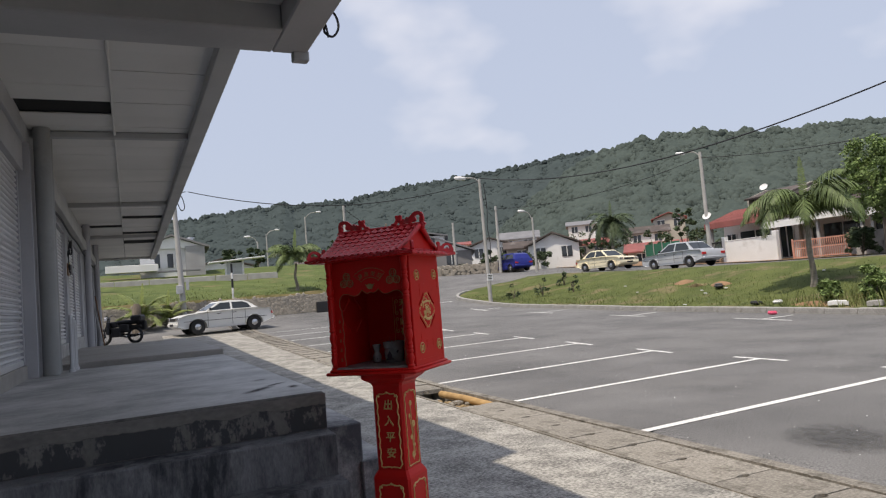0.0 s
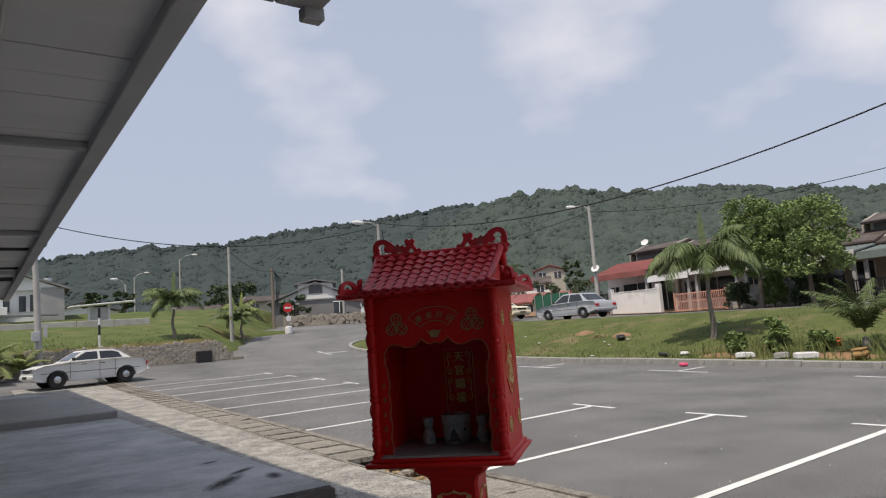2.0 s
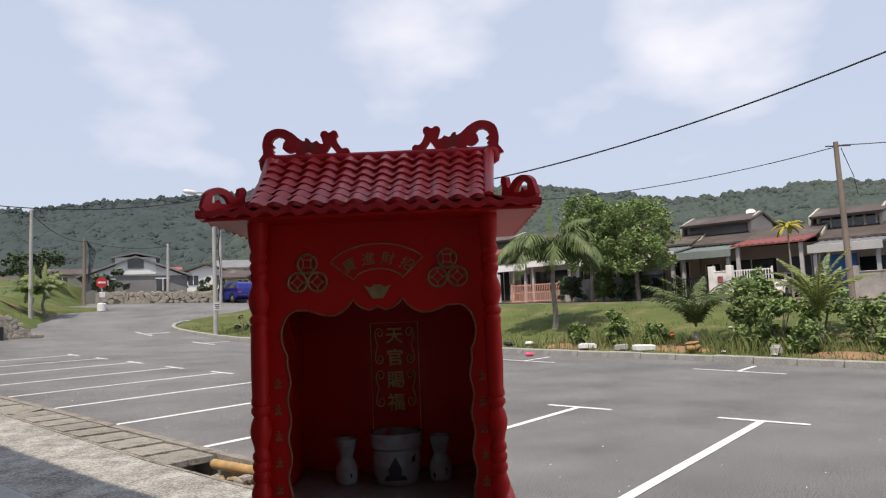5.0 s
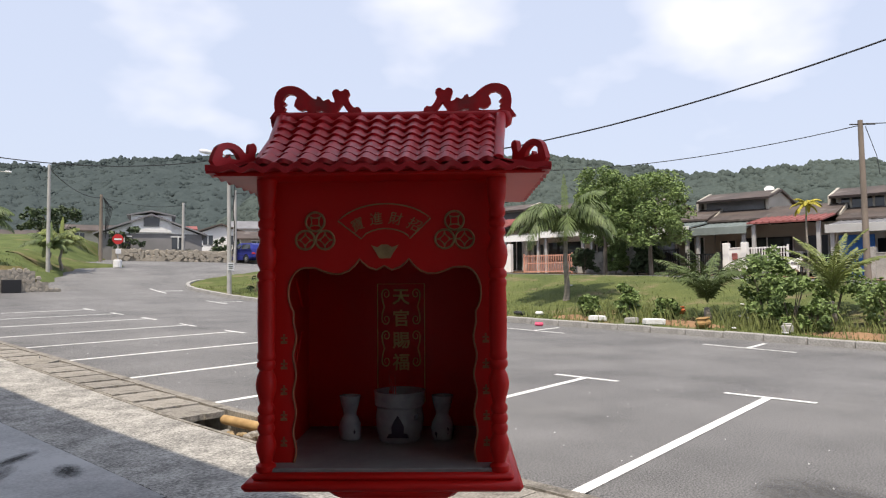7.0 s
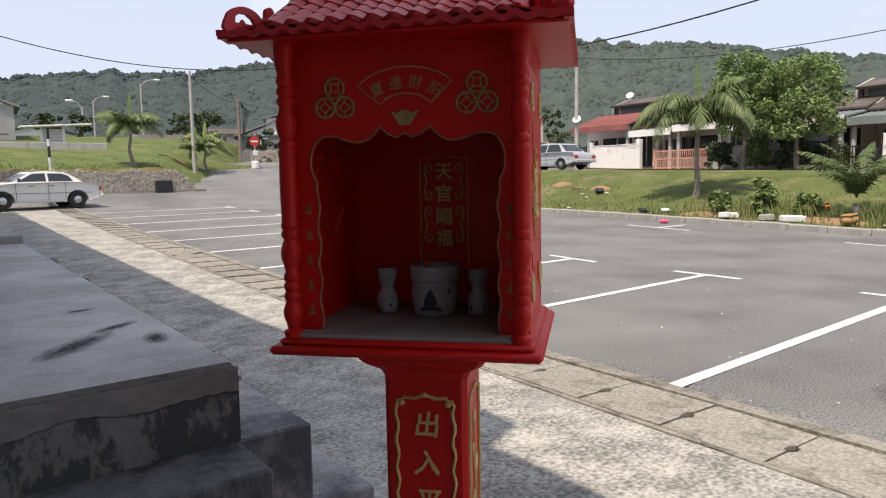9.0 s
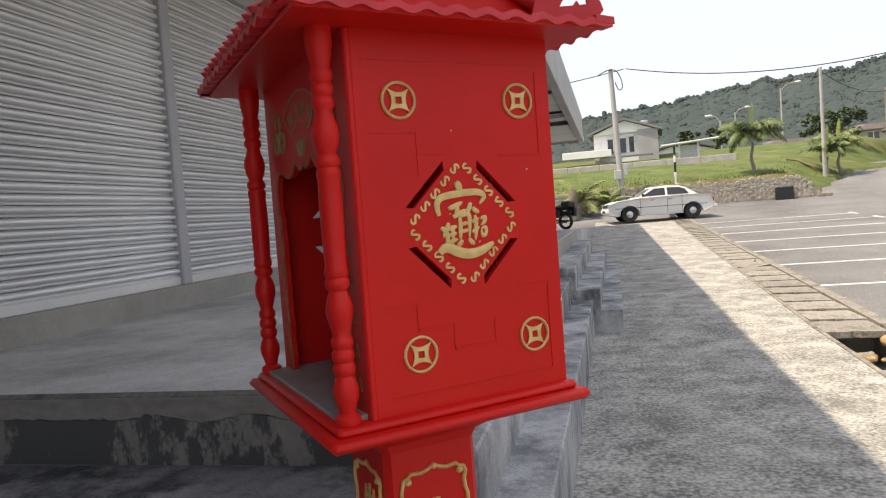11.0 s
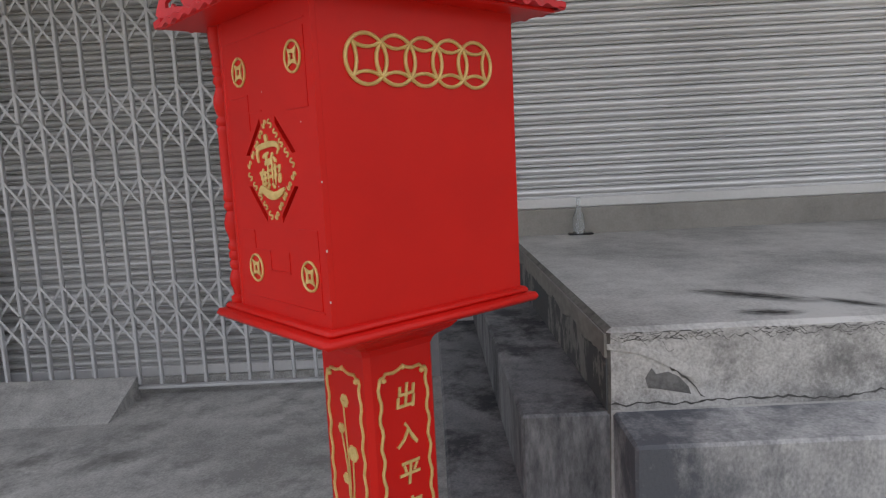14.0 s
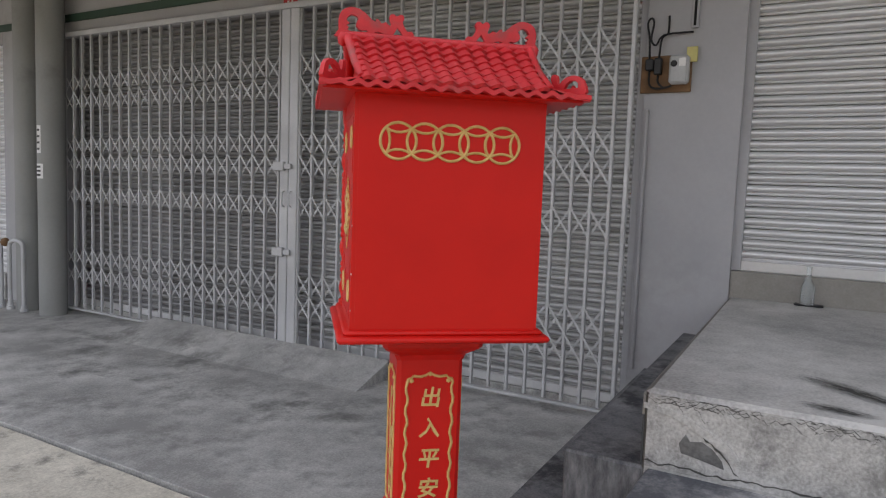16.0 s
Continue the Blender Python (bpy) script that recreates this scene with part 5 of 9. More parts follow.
for u in range(nu):
    x, y, z = tb.v[3 * nu + u]
    tb.v.append((x, y + 0.0015, z - 0.011))
tb.f = [(v * nu + u, (v + 1) * nu + u, (v + 1) * nu + u + 1, v * nu + u + 1) for v in range(4) for u in range(nu - 1)]
tile0 = tb.obj("roof_tile", M_ROOFRED, roof, smooth=50)
first = True
for side, ey in ((1, EY0), (-1, EY1)):
    tilt = math.degrees(math.atan2(RIDGE - EAVE_Z, abs(ey)))
    for r in range(ROWS):
        f0 = r / ROWS
        sag = -0.009 * math.sin(math.pi * min(1, f0 + 0.1))
        for c in range(NT):
            ob = tile0 if first else new("roof_tile", tile0.data)
            ob.parent = roof
            first = False
            x = -RX + (c + 0.5) * TW
            wide = lerp(0.985, 0.905, f0 + 0.5 / ROWS)
            ob.matrix_local = pose(x * wide, ey * f0, lerp(RIDGE, EAVE_Z, f0) + sag, 0, 0, 0 if side == 1 else 180) @ pose(0, 0, 0, tilt, 0, random.uniform(-0.5, 0.5)) @ Matrix.Diagonal((wide, 1, 1, 1))
# pent roofs over the sides with a wavy edge, gables and barge rolls
for s in (-1, 1):
    b = Build()
    ny, nx = 97, 5
    for j in range(ny):
        t = j / (ny - 1)
        w = math.sin(t * 2 * math.pi * 11) * min(1, 9 * t, 9 * (1 - t))
        y = lerp(EY0 - 0.006, EY1 + 0.006, t)
        for i in range(nx):
            u = i / (nx - 1)
            b.v.append((s * lerp(0.226, 0.347, u), y, lerp(1.664, 1.646, u ** 0.8) + 0.004 * w * (0.25 + 0.75 * u)))
        b.v.append((s * 0.348, y, 1.634 + 0.004 * w))
        b.v.append((s * 0.330, y, 1.634))
    m = nx + 2
    b.f = [(j * m + i, j * m + i + 1, (j + 1) * m + i + 1, (j + 1) * m + i)[:: s] for j in range(ny - 1) for i in range(m - 1)]
    b.f += [tuple(range(m)), tuple((ny - 1) * m + i for i in range(m))]
    b.obj("side_skirt", M_ROOFRED, roof, smooth=50)
    b = Build()
    b.prism([(-0.222, 1.668), (0.226, 1.668), (0.002, 1.796)], s * 0.228, s * 0.240, plane="yz")
    b.obj("gable_panel", M_RED, roof, clean=True)
    b = Build()
    b.tube([(s * 0.242, -0.222, 1.668), (s * 0.242, 0.226, 1.668)], 0.007, 6)
    for y0 in (-0.268, 0.270):
        b.tube([(s * 0.244, y0, 1.660), (s * 0.252, y0 * 0.5, 1.724), (s * 0.264, y0 * 0.04, 1.806)], [0.011, 0.0135, 0.015], 8)
    b.obj("barge_roll", M_ROOFRED, roof, smooth=60)
for ey, sg in ((EY0, 1), (EY1, -1)):
    b = Build()
    n = 145
    for i in range(n):
        x = lerp(-0.348, 0.348, i / (n - 1))
        w = 0.5 + 0.5 * math.cos(((x * sg + RX) / TW - 0.38) * 2 * math.pi)
        w = lerp(w, 0.5, smooth01(RX - 0.01, 0.345, abs(x)) * 0.75)
        zz = 1.633 + 0.010 * w
        b.v += [(x, ey - sg * 0.010, zz), (x, ey - sg * 0.010, zz + 0.012), (x, ey + sg * 0.030, lerp(1.664 + 0.006 * w, 1.653, smooth01(RX - 0.02, RX + 0.01, abs(x)))), (x, ey + sg * 0.030, 1.640)]
    b.f = [(4 * i + j, 4 * i + 4 + j, 4 * i + 4 + (j + 1) % 4, 4 * i + (j + 1) % 4) for i in range(n - 1) for j in range(4)] + [(0, 1, 2, 3), (4 * n - 4, 4 * n - 3, 4 * n - 2, 4 * n - 1)]
    b.obj("eave_strip", M_ROOFRED, roof, smooth=40, clean=True)
b = Build()
b.tube([(-0.280, 0, RIDGE + 0.004), (0, 0, RIDGE + 0.002), (0.280, 0, RIDGE + 0.004)], 0.013, 10)
for s in (-1, 1):
    b.lathe([(0.001, -0.024), (0.013, -0.016), (0.016, 0.0), (0.012, 0.014), (0.001, 0.02)], 12, pose(s * 0.279, 0, 1.806))
b.obj("ridge_roll", M_ROOFRED, roof, smooth=50)


def plate(name, outline, holes, m, half=0.0075):
    """A flat sawn ornament with openings, its edges slightly eased."""
    b = Build()
    prism_holes(b, outline, holes, -half, half, "xz")
    ob = b.obj(name, M_ROOFRED, roof, clean=True)
    bm = bmesh.new()
    bm.from_mesh(ob.data)
    bmesh.ops.remove_doubles(bm, verts=bm.verts, dist=0.00005)
    rim = [e for e in bm.edges if len(e.link_faces) == 2 and e.calc_face_angle() > 1.2 and abs(e.verts[0].co.y - e.verts[1].co.y) < 0.001]
    bmesh.ops.bevel(bm, geom=rim, offset=0.0022, segments=1, affect="EDGES", clamp_overlap=True)
    bm.to_mesh(ob.data)
    bm.free()
    ob.matrix_local = m
    return ob


def dense(pts, n=3):
    """A closed smooth outline through points."""
    k, out = len(pts), []
    for i in range(k):
        p0, p1, p2, p3 = (Vector((*pts[(i + j) % k], 0)) for j in (-1, 0, 1, 2))
        for j in range(n):
            t = j / n
            q = 0.5 * (2 * p1 + (p2 - p0) * t + (2 * p0 - 5 * p1 + 4 * p2 - p3) * t * t + (3 * p1 - p0 - 3 * p2 + p3) * t ** 3)
            out.append((q.x, q.y))
    return out


# dragon-tail ornament of the ridge: places in millimetres from the middle of the ridge and above it
TAIL = [(284, -14), (287, 10), (289, 28), (287, 45), (280, 60), (266, 69), (248, 72), (230, 68), (212, 57), (198, 44), (186, 38), (184, 45), (176, 43), (168, 34), (156, 38), (150, 32), (141, 30),
        (144, 42), (147, 52), (143, 60), (134, 62), (127, 57), (122, 58), (115, 62), (107, 59), (104, 50), (108, 42), (104, 30), (94, 17), (84, 18), (77, 12), (76, 3), (80, -8)]
TAIL_HOLES = [[(106, 3), (136, 3), (122, 25)], [(160, 5), (184, 4), (186, 9), (174, 10)],
              [(206, 8), (228, 4), (252, 5), (264, 10), (260, 17), (266, 22), (258, 28), (267, 36), (262, 46), (252, 52), (241, 50), (233, 42), (238, 33), (240, 22), (232, 14), (222, 10), (212, 13)]]
CURL = [(0, -18), (-1, 18), (-6, 32), (-3, 42), (6, 45), (14, 39), (17, 22), (24, 18), (36, 28), (52, 35), (74, 36), (94, 28), (105, 14), (106, -18)]
CURL_HOLES = [[(40, 3), (47, 15), (60, 23), (75, 23), (86, 15), (87, 3), (74, 3), (69, 11), (63, 3)]]
for s in (1, -1):
    plate("ridge_scroll", dense([(x * 0.001, z * 0.001) for x, z in TAIL]), [[(x * 0.001, z * 0.001) for x, z in h] for h in TAIL_HOLES], Matrix.Translation((0.004, 0, 1.819)) @ Matrix.Diagonal((s, 1, 1, 1)))
    for e in (-1, 1):
        plate("corner_scroll", dense([(x * 0.001, z * 0.001) for x, z in CURL]), [[(x * 0.001, z * 0.001) for x, z in h] for h in CURL_HOLES],
              Matrix.Translation((s * 0.285, e * 0.176, 1.670)) @ pose(0, 0, 0, 0, 0, math.degrees(math.atan2(e * 0.856, s * 0.517))), 0.006)
# paint chips along the corner edge and on the roof
b = Build()
for z in (1.068, 1.163, 1.29):
    b.box((XW - 0.0018, YB - 0.0016, z), (XW + 0.0005, YB + 0.0005, z + random.uniform(0.003, 0.007)))
for k in range(4):
    y, z = random.uniform(-0.13, 0.19), random.uniform(1.06, 1.6)
    b.box((XW - 0.001, y, z), (XW + 0.0006, y + random.uniform(0.001, 0.003), z + random.uniform(0.001, 0.003)))
ob = b.obj("paint_chip", M_CHIP, shrine, "small bare chips in the red paint")
ob["kind"] = "stuff"

# ---- shutters, gate and fittings ----
def slat_mesh(length):
    b = Build()
    prof = [(-0.010, -0.030), (0.003, -0.0285), (0.005, -0.0245), (-0.007, -0.0215), (-0.009, -0.0135), (0.004, -0.0115), (0.015, -0.007), (0.0215, 0.001), (0.0225, 0.009), (0.018, 0.018), (0.009, 0.0235), (-0.004, 0.0265), (-0.010, 0.030)]
    b.v = [(x, y, z) for y in (-length / 2, length / 2) for x, z in prof]
    n = len(prof)
    b.f = [(i, n + i, n + i + 1, i + 1) for i in range(n - 1)]
    return b


def shutter(y0, y1, z0, z1, x, label, mullion=None, metal=None, pitch=0.060):
    sh = empty("roller_shutter", x, (y0 + y1) / 2, z0, 0, label, "shutter", "closed roller shutters")
    mesh = None
    k = 0
    z = 0.09
    while z < z1 - z0 + 0.03:
        if mesh is None:
            ob = slat_mesh(y1 - y0).obj("slat", metal or M_SHUT, sh, smooth=50)
            mesh = ob.data
        else:
            ob = new("slat", mesh)
            ob.parent = sh
        ob.location = (random.uniform(-0.0008, 0.0008), 0, z)
        z += pitch
        k += 1
    b = Build()
    b.box((-0.008, -(y1 - y0) / 2, 0.0), (0.02, (y1 - y0) / 2, 0.062), bev=0.006)
    b.obj("bottom_rail", M_SHUT, sh)
    for s in (-1, 1):
        b = Build()
        e = s * (y1 - y0) / 2
        b.box((-0.02, e - 0.03, 0.0), (0.03, e + 0.03, z1 - z0), bev=0.005)
        b.obj("guide_rail", M_WALL, sh)
    if mullion is not None:
        b = Build()
        b.box((-0.01, mullion - (y0 + y1) / 2 - 0.05, 0.0), (0.045, mullion - (y0 + y1) / 2 + 0.05, z1 - z0), bev=0.008)
        b.obj("centre_post", M_WALL, sh, "grey painted centre post")
    return sh


L_SH = "closed galvanised steel roller shutter of a shop"
shutter(0.685, 5.2, 0.992, 3.17, -2.455, L_SH + " above a cement sill", 3.03, pitch=0.0614)
shutter(6.09, 9.60, 1.1, 2.96, WX - 0.07, L_SH + " above a cement sill", 7.8)
shutter(10.14, 13.61, 1.12, 2.96, WX - 0.07, L_SH + " above a cement sill", 11.9)
shutter(-11.1, -6.65, 0.30, 2.74, WX - 0.07, L_SH)
# behind the gate: dark grey slats on one half, mid grey on the other
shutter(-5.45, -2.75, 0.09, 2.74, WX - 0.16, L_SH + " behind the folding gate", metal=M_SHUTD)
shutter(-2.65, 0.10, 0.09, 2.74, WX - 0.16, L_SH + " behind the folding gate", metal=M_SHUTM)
wallbox("plinth_4", -5.5, 0.12, 0.0, 0.09, "rough cement threshold behind the folding gate", x0=WX - 0.25, x1=WX - 0.12, material=M_WALK)
wallbox("plinth_5", -11.2, -6.6, 0.0, 0.30, "rough cement sill below the roller shutter", x1=WX + 0.02, material=M_WALK)

GX, GZ0, GZ1 = WX + 0.045, 0.105, 2.70
gate = empty("folding_gate", GX, -2.7, 0, 0, "closed silver-painted steel lattice folding gate", "gate")
bar_mesh = None
ys = [-5.42 + i * 0.1395 for i in range(21)] + [-2.42 + i * 0.1285 for i in range(16)] + [-0.36 + i * 0.117 for i in range(4)]
for i, y in enumerate(ys):
    if abs(y + 2.5) < 0.07:
        continue
    if bar_mesh is None:
        b = Build()
        b.box((-0.016, -0.0095, 0), (0.012, 0.0095, GZ1 - GZ0), bev=0.003)
        ob = b.obj("upright_bar", M_GATE, gate)
        bar_mesh = ob.data
    else:
        ob = new("upright_bar", bar_mesh)
        ob.parent = gate
    ob.location = (0, y + 2.7, GZ0)
    ob.rotation_euler = (radians(random.uniform(-0.12, 0.12)), 0, 0)
XH = 0.086
lat = None
rest = Build()
for zc in (2.29, 2.12, 1.705, 1.533, 1.225, 0.625, 0.45):
    for i in range(len(ys) - 1):
        if abs((ys[i] + ys[i + 1]) / 2 + 2.5) < 0.1:
            continue
        SP = ys[i + 1] - ys[i]
        for s in (1, -1):
            m = Matrix.Translation((0.013 * s, (ys[i] + ys[i + 1]) / 2 + 2.7, zc)) @ pose(0, 0, 0, s * math.degrees(math.atan2(SP, 2 * XH)))
            h = math.hypot(SP / 2, XH) + 0.008
            if ys[i] > -2.15:
                if lat is None:
                    b = Build()
                    b.box((-0.002, -0.0065, -h), (0.002, 0.0065, h))
                    ob = b.obj("lattice_bar", M_GATE, gate)
                    lat = ob.data
                else:
                    ob = new("lattice_bar", lat)
                    ob.parent = gate
                ob.matrix_local = m
            else:
                rest.box((-0.002, -0.0065, -h), (0.002, 0.0065, h), m)
ob = rest.obj("lattice", M_GATE, gate)
ob["kind"] = "stuff"
for y, w in ((-2.555, 0.085), (-2.465, 0.085)):
    b = Build()
    b.box((-0.02, y + 2.7 - w / 2, GZ0 - 0.07), (0.024, y + 2.7 + w / 2, GZ1), bev=0.005)
    b.obj("meeting_post", M_GATE, gate)
for z in (1.52, 0.86):
    b = Build()
    b.box((0.022, 0.06, z - 0.035), (0.06, 0.17, z + 0.035), bev=0.006)
    b.box((0.03, 0.17, z - 0.02), (0.05, 0.235, z + 0.02), bev=0.004)
    b.obj("lock_plate", M_GATE, gate)
for s in (-1, 1):
    b = Build()
    b.tube([(0.026, 0.19 + s * 0.035, 1.21), (0.052, 0.19 + s * 0.035, 1.225), (0.052, 0.19 + s * 0.035, 1.315), (0.026, 0.19 + s * 0.035, 1.33)], 0.007, 8)
    b.obj("pull_handle", M_GATE, gate, smooth=50)
for a, c in (((-0.03, -2.78, GZ1), (0.035, 2.82, GZ1 + 0.045)), ((-0.022, -2.78, 0.078), (0.022, 2.82, 0.096))):
    b = Build()
    b.box(a, c, bev=0.005)
    b.obj("track", M_GATE, gate)
for y in (-5.47, 0.085):
    b = Build()
    b.box((-0.02, y + 2.7 - 0.012, 0.06), (0.02, y + 2.7 + 0.012, GZ1 + 0.02), bev=0.004)
    b.obj("end_post", M_GATE, gate)

# cement ramp in front of the gate
b = Build()
b.add([(-1.78, -4.15, 0.026), (-1.84, -1.52, 0.026), (-2.25, -1.52, 0.026), (-2.25, -4.15, 0.026), (-2.22, -4.05, 0.155), (-2.24, -1.53, 0.155), (-2.254, -1.53, 0.155), (-2.254, -4.05, 0.155)],
      [(0, 1, 5, 4), (4, 5, 6, 7), (1, 2, 6, 5), (0, 4, 7, 3), (2, 3, 7, 6)])
tagged(b.obj("cement_ramp", M_WALK, clean=True), "low grey cement ramp at the gate", "ramp", kind="structure")


def column(y, x, r, z0, z1, name="round_column", label="grey painted round column", mt=None):
    b = Build().lathe([(r, 0), (r, z1 - z0)], 20)
    ob = tagged(b.obj(name, mt or M_WALL, smooth=40), label, "column", kind="structure")
    ob.location = (x, y, z0)
    return ob


# these two take the darker grey to paint in the shade of the bay
column(5.40, -2.19, 0.09, 0.84, 3.71, mt=M_COLUMN)
column(5.80, -2.19, 0.075, 0.84, 3.71, mt=M_COLUMN)
column(14.4, -2.2, 0.08, 0.75, 3.71)
column(19.3, -2.2, 0.08, 0.6, 3.71)
column(-5.86, -2.14, 0.125, 0.028, 3.2, mt=M_COLUMN)
column(-5.43, -2.12, 0.125, 0.028, 3.2, mt=M_COLUMN)
# notices on the column
for k, (z, h, w) in enumerate(((1.72, 0.26, 0.06), (1.42, 0.14, 0.10))):
    b = Build()
    n = 7
    for i in range(n):
        a = lerp(-0.5, 0.5, i / (n - 1)) * w / 0.12 - 0.35
        for zz in (-h / 2, h / 2):
            b.v.append((-2.12 + 0.127 * math.cos(a + 0.35), -5.43 + 0.127 * math.sin(a + 0.35) - 0.0, z + zz))
    b.f = [(2 * i, 2 * i + 2, 2 * i + 3, 2 * i + 1) for i in range(n - 1)]
    ob = tagged(b.obj("paper_notice", M_WPLAIN), "small torn white paper notice on the column", "notice", "notices on the column")
    b = Build()
    for j in range(4 if k == 0 else 3):
        zz = z + h / 2 - (j + 0.7) * h / (4.4 if k == 0 else 3.6)
        b.box((-2.12 + 0.1272, -5.43 - w * 0.3, zz - 0.012), (-2.12 + 0.1285, -5.43 + w * 0.3, zz + 0.008))
    b.obj("print_bar", M_BLACK, ob, "dark print bars")
# cable along the shop front and conduit
b = Build()
b.tube([(WX + 0.05, y, 3.0 + 0.02 * math.sin(y * 1.7) - 0.012 * math.sin(y * 0.5)) for y in [5.75 + i * 0.4 for i in range(36)]], 0.018, 6)
tagged(b.obj("wall_cable", M_CABLE, smooth=60), "thick black cable along the shop front", "cable")
b = Build()
b.tube([(-1.42, y, 3.69 + 0.014 * math.sin(y * 2.1)) for y in [1.0 + i * 0.45 for i in range(34)]], [0.012 + 0.006 * (i % 7 == 3) for i in range(34)], 6)
tagged(b.obj("ceiling_conduit", M_CEIL, smooth=60), "thin off-white conduit along the ceiling", "conduit")
b = Build()
b.tube(curve([(-0.215, 0.32, 3.20), (-0.17, 0.34, 3.215), (-0.10, 0.35, 3.20), (-0.075, 0.36, 3.12), (-0.115, 0.36, 3.055), (-0.17, 0.35, 3.075), (-0.165, 0.34, 3.12), (-0.15, 0.34, 3.04)]), 0.0075, 6)
tagged(b.obj("cable_loop", M_CABLE, smooth=60), "loose black cable loop hanging at the canopy edge", "cable")

# electricity meter
board = empty("meter_board", -2.39, 0.245, 2.10, 0, "brown wooden board with a grey electricity meter", "electric meter")
b = Build()
b.box((0, -0.142, -0.105), (0.018, 0.142, 0.105), bev=0.003)
b.obj("backboard", M_WOOD, board, "worn brown wooden backboard")
M_METER = mat("meter_grey", (0.45, 0.46, 0.47), rough=0.4, scale=8)
b = Build()
b.box((0.018, 0.03, -0.065), (0.085, 0.135, 0.095), bev=0.012)
b.obj("meter_case", M_METER, board, "grey meter case")
b = Build()
b.lathe([(0.018, 0), (0.018, 0.006), (0.012, 0.01), (0.004, 0.01)], 14, pose(0.085, 0.058, 0.045, 0, 90, 0))
b.obj("meter_dial", M_BLACK, board)
b = Build()
b.box((0.085, 0.085, 0.03), (0.0875, 0.122, 0.075))
b.obj("meter_plate", M_WPLAIN, board)
for y0, z0, y1, z1 in ((-0.112, 0.02, -0.066, 0.085), (-0.062, -0.005, -0.02, 0.09)):
    b = Build()
    b.box((0.018, y0, z0), (0.055, y1, z1), bev=0.006)
    b.obj("fuse_holder", M_BLACK, board)
b = Build()
b.box((0.018, 0.112, 0.06), (0.03, 0.172, 0.145), bev=0.003)
b.obj("tag", mat("yellow_tag", (0.62, 0.55, 0.22), rough=0.6), board, "faded yellow tag")
for pts in ([(0.03, -0.09, 0.02), (0.04, -0.085, -0.06), (0.04, -0.04, -0.085), (0.04, 0.03, -0.075)], [(0.03, -0.04, 0.0), (0.05, -0.035, -0.05), (0.05, 0.0, -0.082), (0.04, 0.04, -0.07)],
            [(0.03, -0.095, 0.085), (0.03, -0.10, 0.2), (0.03, -0.115, 0.29), (0.03, -0.095, 0.32), (0.03, -0.08, 0.29), (0.03, -0.092, 0.2), (0.03, -0.06, 0.165), (0.03, -0.02, 0.22), (0.012, 0.14, 0.23)],
            [(0.03, -0.04, 0.09), (0.03, -0.03, 0.2), (0.012, 0.0, 0.235), (0.012, 0.0, 0.33)]):
    b = Build()
    b.tube(curve(pts, 3), 0.006, 6)
    b.obj("wire", M_CABLE, board, smooth=60)
b = Build()
b.box((0, 0.125, 0.25), (0.022, 0.165, 0.62), bev=0.004)
b.obj("trunking", M_WALL, board)
b = Build()
b.box((0.022, 0.138, 0.262), (0.0235, 0.152, 0.6))
b.obj("trunking_slot", M_DARK, board)
b = Build()
b.tube([(-2.372, 0.150, 0.35), (-2.372, 0.150, 1.9)], 0.012, 8)
tagged(b.obj("wall_conduit", M_WALL, smooth=40), "grey conduit pipe down the wall", "conduit")
# number plate above the gate
plate = empty("number_plaque", WX + 0.002, -2.57, 2.755, 0, "small dark red plaque with white bars", "plaque")
b = Build()
b.box((0, -0.07, -0.05), (0.008, 0.07, 0.05), bev=0.002)
b.obj("plaque", M_SIGNRED, plate)
for y in (-0.02, 0.02):
    b = Build()
    b.box((0.008, y - 0.009, -0.025), (0.0095, y + 0.009, 0.025))
    b.obj("print_bar", M_WPLAIN, plate)
# second meter on the far pier
m2 = copy_thing(board, pose(WX, 9.87, 2.35))
b = Build()
ring = [(WX + 0.06 + 0.02 * math.sin(i), 9.85 + 0.13 * math.cos(i * 0.7), 2.72 + 0.12 * math.sin(i * 0.7) + 0.01 * (i % 3)) for i in range(28)]
b.tube(ring, 0.008, 5)
tagged(b.obj("cable_coil", M_CABLE, smooth=60), "coiled black cable on the shop pier", "cable")

# bottle and black strip by the sill
bt = tagged(Build().lathe([(0.001, 0.003), (0.03, 0.0), (0.034, 0.006), (0.034, 0.09), (0.032, 0.105), (0.022, 0.13), (0.013, 0.15), (0.0125, 0.2), (0.014, 0.203), (0.014, 0.214), (0.0005, 0.214)], 20)
            .obj("glass_bottle", None or M_PORC, smooth=50), "empty clear glass bottle standing by the sill", "bottle")
mg = bpy.data.materials.new("clear_glass")
mg.use_nodes = True
pg = mg.node_tree.nodes["Principled BSDF"]
pg.inputs["Base Color"].default_value = (0.88, 0.92, 0.93, 1)
pg.inputs["Roughness"].default_value = 0.12
pg.inputs["Transmission Weight"].default_value = 0.85
bt.data.materials[0] = mg
bt.location = (-2.365, 1.06, 0.842)
b = Build()
b.box((-2.385, 1.0, 0.842), (-2.335, 1.14, 0.852), bev=0.003)
tagged(b.obj("black_tray", M_BLACK), "flat black plastic strip on the platform", "tray")


